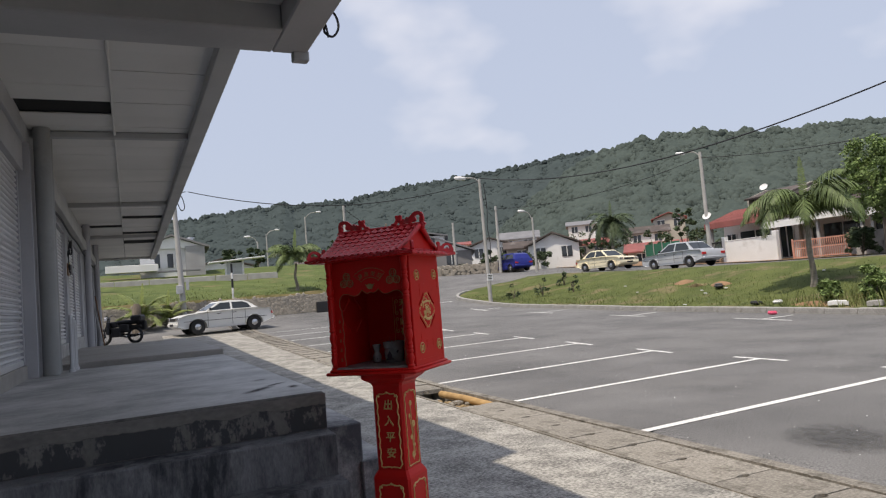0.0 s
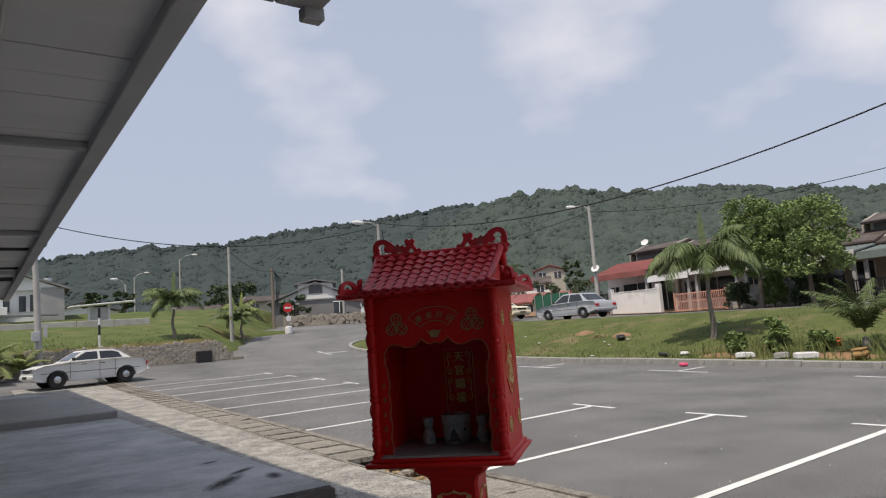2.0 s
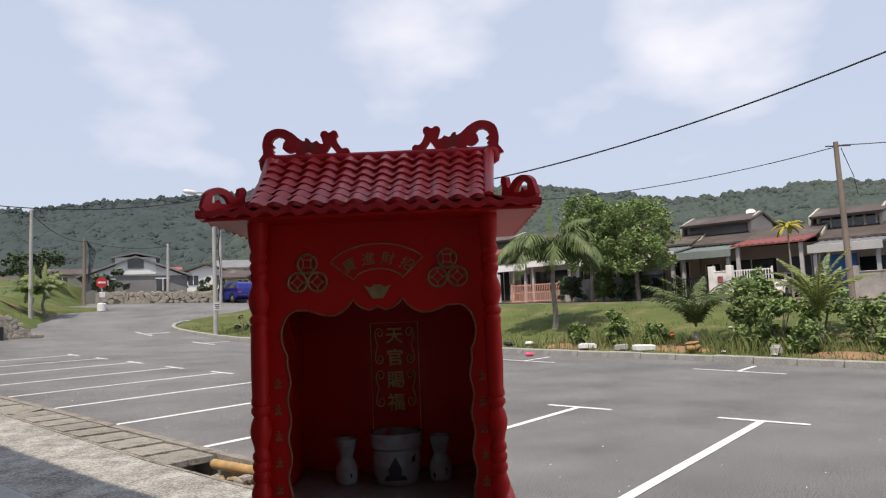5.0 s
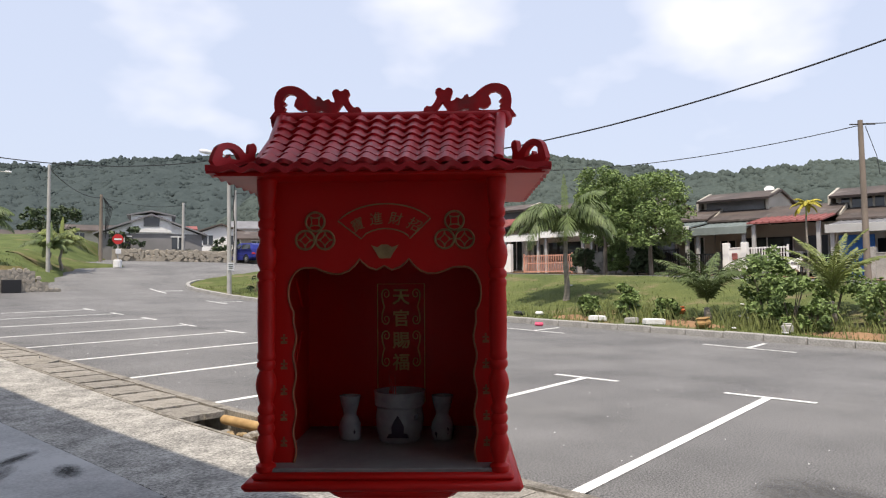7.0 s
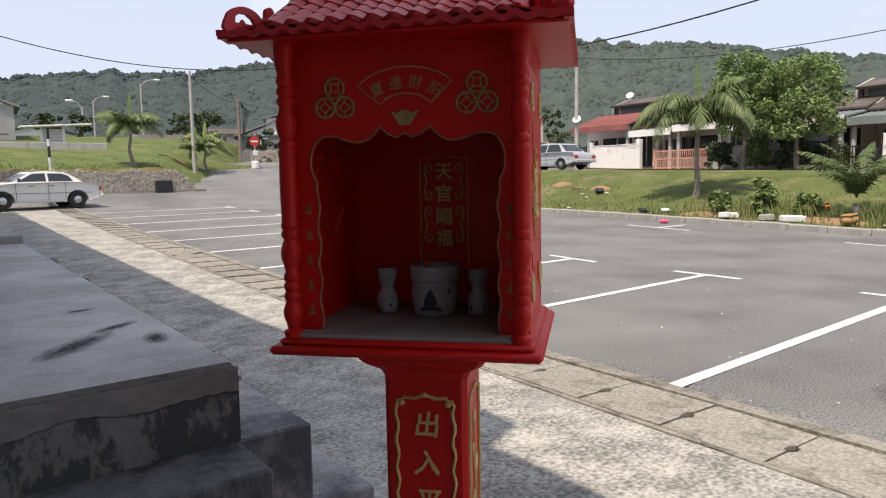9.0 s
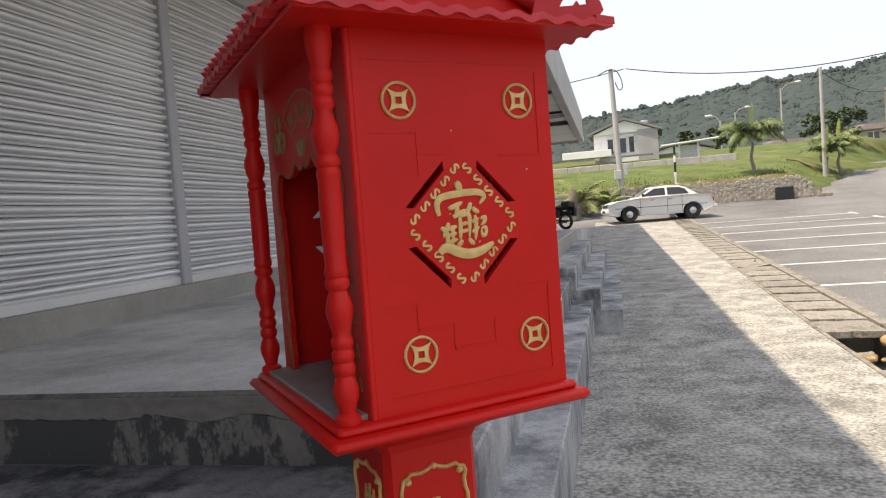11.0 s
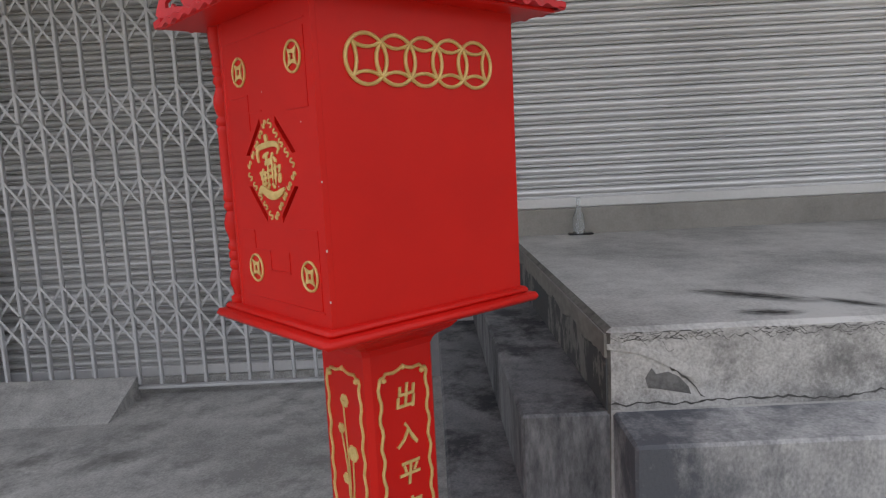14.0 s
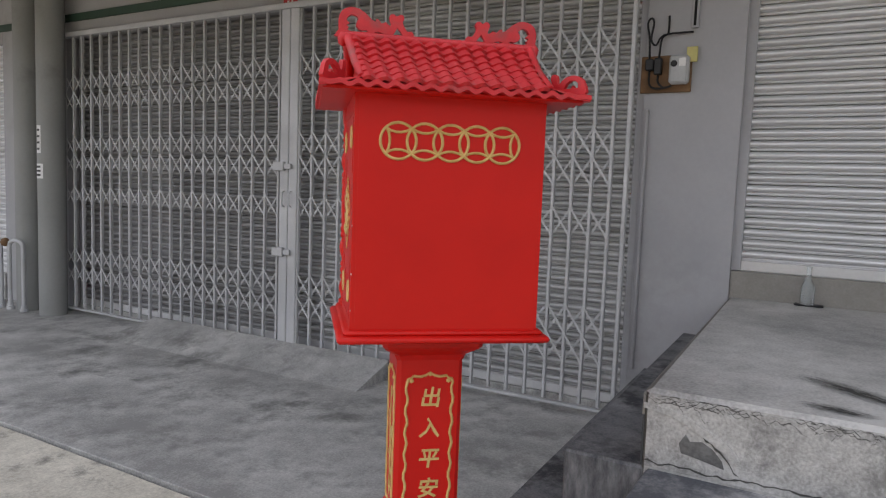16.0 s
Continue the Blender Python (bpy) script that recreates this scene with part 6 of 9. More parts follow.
# loading rails: bent pipe hoops
def hoop(x, y, z, h, w, lean=0.0):
    e = empty("pipe_rail", x, y, z, 0, "bent galvanised pipe rail standing on the walkway", "rail", "pipe rails")
    b = Build()
    b.tube(curve([(0, -w / 2, 0), (0, -w / 2, h * 0.85), (lean * 0.3, -w / 2 + 0.03, h * 0.97), (lean * 0.3, 0, h), (lean * 0.3, w / 2 - 0.03, h * 0.97), (0, w / 2, h * 0.85), (0, w / 2, 0)], 4), 0.02, 8)
    b.obj("pipe", M_GATE, e, smooth=50)
    for s in (-1, 1):
        b = Build().lathe([(0.036, 0), (0.036, 0.03), (0.026, 0.035), (0.026, 0.06)], 12, pose(0, s * w / 2, 0))
        b.obj("foot", M_GATE, e, smooth=40)
    return e


hoop(-2.0, 5.72, 0.842, 0.66, 0.24)
hoop(-1.98, 5.95, 0.842, 0.60, 0.18)
hoop(-2.0, -5.85, 0.03, 0.70, 0.24)
hoop(-2.0, -6.25, 0.03, 0.70, 0.24)
e = tagged(Build().lathe([(0.001, -0.045), (0.03, -0.034), (0.045, 0), (0.03, 0.034), (0.001, 0.045)], 14).obj("rubber_ball", M_WOOD, smooth=60), "brown ball stuck on the pipe rail", "ball")
e.location = (-2.0, -6.05, 0.70)

# cracks, patches and stains on the platform
def ribbon(name, pts, w, material, label, cat, axis="x", off=0.0015):
    """A jagged flat strip lying on a face: pts are places on it."""
    b = Build()
    for i, p in enumerate(pts):
        ww = w * random.uniform(0.35, 1.2) * (0.3 if i in (0, len(pts) - 1) else 1)
        if axis == "x":
            b.v += [(p[0] + off, p[1], p[2] - ww), (p[0] + off, p[1], p[2] + ww)]
        else:
            b.v += [(p[0], p[1] - ww, p[2] + off), (p[0], p[1] + ww, p[2] + off)]
    b.f = [(2 * i, 2 * i + 2, 2 * i + 3, 2 * i + 1) for i in range(len(pts) - 1)]
    return tagged(b.obj(name, material), label, cat, kind="structure")


def jag(a, c, n, amp):
    a, c = Vector(a), Vector(c)
    return [tuple(a.lerp(c, i / n) + Vector((0, 0, random.uniform(-amp, amp) if 0 < i < n else 0))) for i in range(n + 1)]


M_BROKEN = mat("dark_bare_render", (0.17, 0.17, 0.17), (0.11, 0.11, 0.11), rough=0.95, scale=20, fine=90, bump=0.6, dist=0.006, grit=0.8)
M_CRACK = mat("crack_shadow", (0.10, 0.098, 0.095), (0.06, 0.06, 0.058), rough=1.0, scale=30, bump=0.4)
ribbon("crack_1", [(-0.2245, 0.74 + 4.86 * i / 330, 0.63 + 0.016 * noise.noise((i * 0.11, 3, 1)) + 0.011 * noise.noise((i * 0.47, 7, 2)) + 0.006 * noise.noise((i * 1.7, 9, 4))) for i in range(331)], 0.0030, M_CRACK, "long jagged crack in the cement riser", "crack")
ribbon("crack_2", jag((-0.2245, 0.735, 0.79), (-0.2245, 0.86, 0.77), 8, 0.006) + jag((-0.2245, 0.87, 0.765), (-0.2245, 1.0, 0.64), 10, 0.008), 0.003, M_CRACK, "thin crack in the cement riser", "crack")
b = Build()
b.prism([(0.838, 0.700), (0.855, 0.728), (0.868, 0.710), (0.90, 0.716), (0.93, 0.70), (0.955, 0.672), (0.962, 0.650), (0.94, 0.655), (0.905, 0.662), (0.875, 0.668), (0.845, 0.672)], -0.231, -0.2245, plane="yz")
tagged(b.obj("broken_patch", M_BROKEN, clean=True), "broken patch of bare grey render", "patch", kind="structure")
b = Build()
b.prism([(0.735, 0.80), (0.80, 0.794), (0.86, 0.778), (0.90, 0.758), (0.95, 0.735), (0.985, 0.705), (1.0, 0.68), (0.985, 0.675), (0.955, 0.70), (0.91, 0.726), (0.87, 0.748), (0.82, 0.772), (0.735, 0.785)], -0.2285, -0.2222, plane="yz")
tagged(b.obj("loose_render", M_CRAZED, clean=True), "loose peeling strip of cement render", "patch", kind="structure")
for k in range(7):
    y, z = 2.0 + k * 0.5 + random.uniform(-0.15, 0.15), random.uniform(0.64, 0.70)
    b = Build()
    poly = [(y + 0.16 * r * math.cos(a), z + 0.04 * r * math.sin(a)) for a, r in ((2 * math.pi * i / 11, random.uniform(0.5, 1.1)) for i in range(11))]
    b.prism(poly, -0.231, -0.2248, plane="yz")
    tagged(b.obj("broken_patch", M_BARE, clean=True), "broken patch of bare grey render", "patch", kind="structure")
b = Build()
for k in range(330):
    y, z = random.uniform(0.76, 4.2), random.uniform(0.808, 0.829)
    dirn = random.choice((-1, 1))
    for j in range(random.randrange(3, 7)):
        ny, nz_ = y + dirn * random.uniform(0.002, 0.014), max(0.76, min(0.829, z + random.uniform(-0.011, 0.009)))
        w = random.uniform(0.0004, 0.0013)
        i = len(b.v)
        b.v += [(-0.2252, y, z - w), (-0.2252, y, z + w), (-0.2252, ny, nz_ + w), (-0.2252, ny, nz_ - w)]
        b.f.append((i, i + 3, i + 2, i + 1))
        y, z = ny, nz_
ob = tagged(b.obj("hairline_cracks", M_CRACK), "fine crazing along the platform edge", "crack", kind="stuff")
m_tar = soaked("tar_streak", (0.06, 0.058, 0.056), (0.045, 0.044, 0.043), 4.5, 0.10, 0.42, 0.8)
for cx, cy, a, ln, wd in ((-0.56, 1.27, 52, 0.29, 0.085), (-0.40, 1.50, 40, 0.16, 0.05), (-0.33, 1.22, 80, 0.13, 0.06), (-0.44, 1.95, 20, 0.09, 0.04)):
    b = Build()
    n = 32
    b.v = [(0, 0, 0)] + [(math.cos(2 * math.pi * i / n), math.sin(2 * math.pi * i / n), 0) for i in range(n)]
    b.f = [(0, 1 + i, 1 + (i + 1) % n) for i in range(n)]
    ob = tagged(b.obj("dark_streak", m_tar), "black tar streak on the cement platform", "stain", "tar streaks", "structure")
    ob.matrix_world = pose(cx, cy, 0.8425, 0, 0, a) @ Matrix.Diagonal((ln, wd, 1, 1))

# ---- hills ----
# aerial haze is mixed into these base colours as a blue-grey tint
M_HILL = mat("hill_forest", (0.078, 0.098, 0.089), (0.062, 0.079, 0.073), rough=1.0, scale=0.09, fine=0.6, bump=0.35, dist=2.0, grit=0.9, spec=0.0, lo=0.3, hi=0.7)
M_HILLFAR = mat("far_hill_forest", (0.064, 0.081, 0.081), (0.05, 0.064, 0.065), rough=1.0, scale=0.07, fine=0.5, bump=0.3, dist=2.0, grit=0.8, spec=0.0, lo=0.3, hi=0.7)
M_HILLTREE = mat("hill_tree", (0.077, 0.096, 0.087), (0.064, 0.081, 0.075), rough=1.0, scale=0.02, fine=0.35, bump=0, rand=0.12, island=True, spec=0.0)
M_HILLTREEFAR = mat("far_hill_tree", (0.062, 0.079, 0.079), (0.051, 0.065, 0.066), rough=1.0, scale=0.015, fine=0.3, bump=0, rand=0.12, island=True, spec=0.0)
CREST = [(-60, 4), (-25, 5.5), (-5, 6.8), (5, 7.5), (11, 8.3), (16.5, 8.3), (22, 9.2), (29, 9.8), (35.5, 10.5), (42, 11.0), (46.5, 11.1), (48.5, 10.5), (54, 10.0), (58, 9.8), (61, 9.1), (68, 7.9), (72.5, 8.0), (77.5, 8.2), (81, 7.8), (95, 7), (120, 6), (150, 5), (240, 5), (300, 4)]


def hill_z(a, t, dist, crest, foot, rough, seed):
    """Height of a hillside at an azimuth, from its foot (t 0) to its crest (t 1)."""
    r, d = radians(a), dist * (0.55 + 0.45 * t)
    px, py = math.sin(r) * d, math.cos(r) * d
    top = math.tan(radians(crest)) * dist + 1.4 + rough * noise.noise((a * 0.9, seed, 0))
    z = foot + (top - foot) * t ** 1.25
    z += rough * (0.8 * noise.noise((a * 4.1, seed, 2)) + 0.45 * noise.noise((a * 13.0, seed, 4))) * t ** 9
    return z + 4.0 * noise.noise((px * 0.014, py * 0.014, seed)) * (1 - t ** 6)


def hill(name, azs, dist, crest, material, foot=3.0, rough=2.0, seed=0, label=""):
    b = Build()
    rows = 80
    for a in azs:
        r = radians(a)
        for j in range(rows):
            t = j / (rows - 1)
            d = dist(a) * (0.55 + 0.45 * t)
            z = hill_z(a, t, dist(a), crest(a), foot, rough, seed)
            px, py = math.sin(r) * d, math.cos(r) * d
            z += (2.0 * noise.noise((px * 0.10, py * 0.10, seed)) + 1.5 * noise.noise((px * 0.23, py * 0.23, seed + 5)) + 0.8 * noise.noise((px * 0.5, py * 0.5, seed + 9))) * (1 - t ** 8)
            b.v.append((math.sin(r) * d, math.cos(r) * d, z))
        b.v.append((math.sin(r) * dist(a) * 1.25, math.cos(r) * dist(a) * 1.25, foot))
    m = rows + 1
    b.f = [(i * m + j, (i + 1) * m + j, (i + 1) * m + j + 1, i * m + j + 1) for i in range(len(azs) - 1) for j in range(m - 1)]
    return tagged(b.obj(name, material, smooth=80), label, "hill", kind="structure")


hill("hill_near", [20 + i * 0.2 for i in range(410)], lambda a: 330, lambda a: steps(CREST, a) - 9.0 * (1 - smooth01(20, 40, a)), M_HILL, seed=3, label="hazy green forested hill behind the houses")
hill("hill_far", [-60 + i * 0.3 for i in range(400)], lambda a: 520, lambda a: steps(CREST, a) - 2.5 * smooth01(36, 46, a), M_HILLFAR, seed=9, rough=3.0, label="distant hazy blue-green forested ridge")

# ---- street furniture ----
def pole(name, x, y, z0, z1, r0, r1, material, label, lean=(0, 0)):
    e = empty(name, x, y, z0, 0, label, name.replace("_", " "))
    b = Build()
    h = z1 - z0
    b.tube([(0, 0, -0.3), (lean[0] * 0.5, lean[1] * 0.5, h * 0.5), (lean[0], lean[1], h)], [r0, (r0 + r1) / 2, r1], 10)
    b.obj("shaft", material, e, smooth=40)
    return e, h


def lamp_arm(e, h, dx, dy, rise=0.35):
    b = Build()
    b.tube(curve([(0, 0, h - 0.3), (dx * 0.3, dy * 0.3, h + rise * 0.6), (dx * 0.8, dy * 0.8, h + rise)]), 0.035, 8)
    b.obj("arm", M_POLE, e, smooth=40)
    b = Build()
    n = Vector((dx, dy, 0)).normalized()
    a = math.degrees(math.atan2(n.y, n.x))
    b.lathe([(0.02, -0.32), (0.09, -0.25), (0.11, 0.0), (0.09, 0.22), (0.03, 0.3)], 12, Matrix.Translation((dx, dy, h + rise)) @ pose(0, 0, 0, 0, 90, 0) if abs(n.y) < 0.1 else Matrix.Translation((dx, dy, h + rise)) @ pose(0, 0, 0, 0, 84, a))
    b.obj("lamp_head", M_WPLAIN, e, "white lamp head", smooth=40)


e, h = pole("street_lamp", 15.3, 27.3, low(15, 27.2), 7.1, 0.11, 0.07, M_POLE, "concrete street lamp post on the kerb corner", (-0.12, -0.1))
lamp_arm(e, h, -1.05, 0.25, 0.1)
b = Build()
b.box((-0.16, -0.13, 1.25), (0.16, -0.11, 1.6))
b.obj("notice", M_WPLAIN, e, "white notice board")
for k in range(3):
    b = Build()
    b.box((-0.11, -0.135, 1.33 + k * 0.08), (0.11, -0.131, 1.36 + k * 0.08))
    b.obj("print_bar", M_BLACK, e)
b = Build()
b.tube(curve([(0.08, -0.12, 6.2), (0.16, -0.14, 5.0), (0.1, -0.13, 4.0), (0.17, -0.14, 3.1), (0.1, -0.13, 2.0)]), 0.02, 6)
b.obj("cable", M_CABLE, e, smooth=50)
e, h = pole("utility_pole", 0.95, 30.6, 0.95, 7.25, 0.15, 0.1, M_POLE, "pale concrete utility pole with a switch box", (-0.22, 0))
b = Build()
b.box((-0.32, -0.2, 1.45), (0.0, -0.12, 1.85), bev=0.02)
b.obj("switch_box", M_METER, e, "grey switch box")
b = Build()
b.box((0.12, -0.15, 1.6), (0.26, -0.08, 2.1), bev=0.01)
b.obj("side_box", M_METER, e)
b = Build()
b.tube(curve([(-0.8, -0.1, h - 0.25), (-0.35, -0.1, h - 0.05), (0.0, -0.12, h - 0.1), (0.2, -0.12, h - 0.45), (0.25, -0.12, h - 0.85), (0.1, -0.12, h - 0.95), (-0.05, -0.12, h - 0.6)]), 0.022, 6)
b.obj("cable_loop", M_CABLE, e, smooth=50)
e, h = pole("marker_post", 3.3, 31.6, 1.9, 3.75, 0.05, 0.05, M_WPLAIN, "black and white striped marker post")
for k in range(2):
    b = Build().lathe([(0.053, 0.9 + k * 0.75 - 0.25), (0.053, 0.9 + k * 0.75 + 0.2)], 10)
    b.obj("black_band", M_BLACK, e)
e, h = pole("utility_pole", 25.4, 44.0, 2.6, 8.0, 0.13, 0.09, M_POLE, "thin pale concrete utility pole")
e, h = pole("street_lamp", 32.0, 28.8, upper(28.8), 9.05, 0.14, 0.1, M_POLE, "concrete street lamp post beside the red-roofed house")
lamp_arm(e, h, -0.9, 0.75, 0.05)
e, h = pole("utility_pole", 32.0, 5.45, 1.1, 7.95, 0.14, 0.1, M_WPOLE, "brown timber utility pole at the roadside", (0.0, 0.1))
b = Build()
b.tube([(-0.1, -0.1, h - 0.3), (-0.22, -0.5, h - 1.6), (-0.25, -0.6, h - 2.4)], 0.015, 5)
b.tube([(0.0, -0.45, h - 0.25), (0.0, 0.5, h - 0.12)], 0.03, 6)
b.obj("service_wire", M_CABLE, e)
e, h = pole("utility_pole", 10.85, 37.0, gz(10.85, 37), 7.35, 0.10, 0.07, M_POLE, "pale concrete utility pole by the junction")
e, h = pole("utility_pole", 17.0, 46.5, gz(17.0, 46.5), 7.2, 0.12, 0.09, M_WPOLE, "brown timber utility pole beyond the junction")
b = Build()
for k in range(5):
    b.tube([(0.1, -0.1, h - 0.2), (0.25 + 0.1 * k, -0.2, h - 0.9), (0.2, -0.15, h - 2.2 - 0.2 * k)], 0.02, 5)
b.obj("service_wire", M_CABLE, e)
e, h = pole("utility_pole", 23.2, 47.5, gz(23.2, 47.5), 7.2, 0.12, 0.09, M_POLE, "pale concrete utility pole beyond the junction")
for x, y, z1, dx in ((14.8, 84.8, 11.3, 1.4), (17.3, 74.0, 12.0, 1.6), (9.8, 62.0, 8.2, -0.9), (26.5, 40.5, 7.1, -0.9)):
    e, h = pole("street_lamp", x, y, gz(x, y), z1 - 0.5, 0.11, 0.07, M_POLE, "tall pale street lamp with a curved arm")
    lamp_arm(e, h, dx, 0.0, 0.5)


def wire(a, c, sag, r=0.02, n=24):
    a, c = Vector(a), Vector(c)
    b = Build()
    b.tube([tuple(a.lerp(c, i / n) - Vector((0, 0, sag * 4 * (i / n) * (1 - i / n)))) for i in range(n + 1)], r, 5)
    return tagged(b.obj("overhead_wire", M_CABLE, smooth=60), "black overhead cable between poles", "wire", "overhead wires")


b = Build()
b.tube([(lerp(15.2, 16.0, (27 - y) / 34), y, 5.38 + 0.00842 * (y - 12.7) ** 2) for y in [27.2 - i * 1.0 for i in range(36)]], 0.022, 5)
tagged(b.obj("overhead_wire", M_CABLE, smooth=60), "thick black overhead cable across the car park", "wire", "overhead wires")
wire((15.2, 27.2, 7.0), (1.4, 30.6, 7.2), 0.95)
wire((1.3, 30.6, 7.2), (-16, 33, 8.4), 0.9)
wire((32, 28.8, 8.7), (32, 5.45, 7.75), 0.9)
wire((32, 5.5, 7.8), (33, -18, 8.0), 0.8)
wire((32, 28.8, 8.7), (25.4, 44, 7.8), 0.7)
wire((10.9, 37, 7.1), (17.0, 46.5, 7.0), 0.4)
wire((17.0, 46.5, 7.0), (23.2, 47.5, 7.0), 0.3, 0.015)
wire((25.4, 44, 7.7), (15.25, 27.25, 6.4), 0.8, 0.013)

# no-entry sign
e, h = pole("road_sign", 15.6, 40.3, gz(15.6, 40.3), 4.15, 0.04, 0.04, M_POLE, "round red no-entry road sign on a post")
b = Build().lathe([(0.30, 0), (0.30, 0.02)], 24, pose(-0.02, -0.04, h - 0.25, 90, 0, -18))
b.obj("disc", M_SIGNRED, e, "red round sign disc")
b = Build()
b.box((-0.2, -0.004, -0.05), (0.2, 0.0, 0.05), pose(-0.03, -0.068, h - 0.25, 0, 0, -18))
b.obj("bar", M_WPLAIN, e, "white bar of the sign")
b = Build().lathe([(0.24, 0.0), (0.24, 0.42), (0.20, 0.46)], 14, pose(0, 0, 0))
b.obj("barrel", M_WPLAIN, e, "white weighted base")
b = Build()
b.box((-0.16, -0.1, 0.8), (0.16, -0.06, 1.1), bev=0.02)
b.obj("lower_plate", M_WPLAIN, e)


# ---- cars ----
def car(x, y, heading, paint, label, style="sedan", length=4.25, width=1.62, height=1.36, lean=0.0):
    """A parked car; its front points along +x before turning by heading."""
    c = empty("car", x, y, gz(x, y) + 0.01, heading, label, "car", "parked cars")
    L, W, H = length / 2, width / 2, height
    if style == "sedan":
        low_line = [(-L, 0.42), (-L + 0.03, 0.74), (-L + 0.12, 0.86), (-L + 0.75, 0.90), (-0.3 * L, 0.90), (0.36 * L, 0.87), (0.8 * L, 0.80), (L - 0.06, 0.70), (L, 0.52), (L - 0.02, 0.33), (L - 0.3, 0.24)]
        roofline = [(-L + 0.62, 0.895), (-L + 1.0, 1.16), (-L + 1.22, H - 0.04), (-0.12 * L, H), (0.12 * L, H - 0.03), (0.45 * L, 0.865)]
    else:
        low_line = [(-L, 0.40), (-L + 0.02, 0.80), (-L + 0.1, 0.95), (-0.3 * L, 0.97), (0.36 * L, 0.95), (0.78 * L, 0.86), (L - 0.06, 0.70), (L, 0.50), (L - 0.02, 0.33), (L - 0.3, 0.24)]
        roofline = [(-L + 0.08, 0.95), (-L + 0.3, 1.3), (-L + 0.55, H - 0.03), (-0.1 * L, H), (0.15 * L, H - 0.05), (0.55 * L, 0.93)]
    xw = (0.60 * L, -0.58 * L)
    R = 0.295
    def wheel_arch(cx, r=0.36):
        return [(cx + r * math.cos(a), 0.27 + r * math.sin(a)) for a in (math.pi * i / 8 for i in range(9))]
    bottom = [(xw[0] + 0.36, 0.24)] + wheel_arch(xw[0]) + [(xw[0] - 0.36, 0.22), (xw[1] + 0.36, 0.22)] + wheel_arch(xw[1]) + [(xw[1] - 0.36, 0.26)]
    outline = low_line + bottom
    b = Build()
    n = len(outline)
    for s, inset, k in ((-1, 0.10, 0), (-1, 0.0, 1), (1, 0.0, 1), (1, 0.10, 0)):
        b.v += [(px * (1.0 if k else 0.985), s * (W - inset), pz + (0 if k else (-0.03 if pz > 0.6 else 0.0))) for px, pz in outline]
    b.f = [(j * n + i, j * n + (i + 1) % n, (j + 1) * n + (i + 1) % n, (j + 1) * n + i) for j in range(3) for i in range(n)]
    tri = geometry.tessellate_polygon([[Vector((px, pz, 0)) for px, pz in outline]])
    b.f += [tuple(t) for t in tri] + [tuple(3 * n + i for i in t) for t in tri]
    b.obj("body", paint, c, smooth=35, clean=True)
    b = Build()
    m = len(roofline)
    for s in (-1, 1):
        b.v += [(px, s * (W - 0.06 - 0.18 * (pz - 0.88) / 0.45), pz) for px, pz in roofline]
    b.f = [(i, i + 1, m + i + 1, m + i) for i in range(m - 1)] + [tuple(range(m))[::-1], tuple(range(m, 2 * m))]
    b.obj("cabin", paint, c, smooth=25, clean=True)
    def side_x(pz):
        return W - 0.055 - 0.18 * (pz - 0.88) / 0.45
    if style == "sedan":
        wins = [[(-L + 0.92, 0.93), (-0.12 * L - 0.02, 0.93), (-0.12 * L - 0.02, H - 0.08), (-L + 1.25, H - 0.09), (-L + 1.05, 1.12)], [(-0.10 * L + 0.02, 0.93), (0.36 * L, 0.92), (0.11 * L, H - 0.09), (-0.10 * L + 0.02, H - 0.08)]]
    else:
        wins = [[(-L + 0.35, 1.0), (-0.12 * L - 0.02, 1.0), (-0.12 * L - 0.02, H - 0.1), (-L + 0.6, H - 0.11)], [(-0.10 * L + 0.02, 1.0), (0.45 * L, 0.98), (0.13 * L, H - 0.11), (-0.10 * L + 0.02, H - 0.1)]]
    for s in (-1, 1):
        for wn_ in wins:
            b = Build()
            b.v = [(px, s * (side_x(pz) + 0.006), pz) for px, pz in wn_] + [(px, s * (side_x(pz) - 0.02), pz) for px, pz in wn_]
            q = len(wn_)
            b.f = [tuple(range(q)), tuple(range(q, 2 * q))[::-1]] + [(i, (i + 1) % q, q + (i + 1) % q, q + i) for i in range(q)]
            b.obj("side_window", M_CARGLASS, c, clean=True)
    for (p0, p1) in ((roofline[-1], roofline[-2]), (roofline[0], roofline[2])):
        b = Build()
        a_, b_ = Vector((p0[0], 0, p0[1])), Vector((p1[0], 0, p1[1]))
        nrm = Vector((b_.z - a_.z, 0, -(b_.x - a_.x))).normalized() * (1 if p0[0] > 0 else -1)
        lo, hi = a_.lerp(b_, 0.12), a_.lerp(b_, 0.86)
        for off in (0.008, -0.01):
            for q, ww in ((lo, W - 0.18), (hi, W - 0.30)):
                for s in (-1, 1):
                    b.v.append((q.x + nrm.x * off, s * ww, q.z + nrm.z * off))
        b.f = [(0, 1, 3, 2), (4, 6, 7, 5), (0, 2, 6, 4), (1, 5, 7, 3), (0, 4, 5, 1), (2, 3, 7, 6)]
        b.obj("windscreen" if p0[0] > 0 else "rear_window", M_CARGLASS, c, clean=True)
    for cx in xw:
        for s in (-1, 1):
            w = Build().lathe([(0.17, -0.09), (R - 0.02, -0.09), (R, -0.06), (R, 0.06), (R - 0.02, 0.09), (0.17, 0.09)], 22, pose(cx, s * (W - 0.10), R, 90)).obj("wheel", M_RUBBER, c, smooth=40)
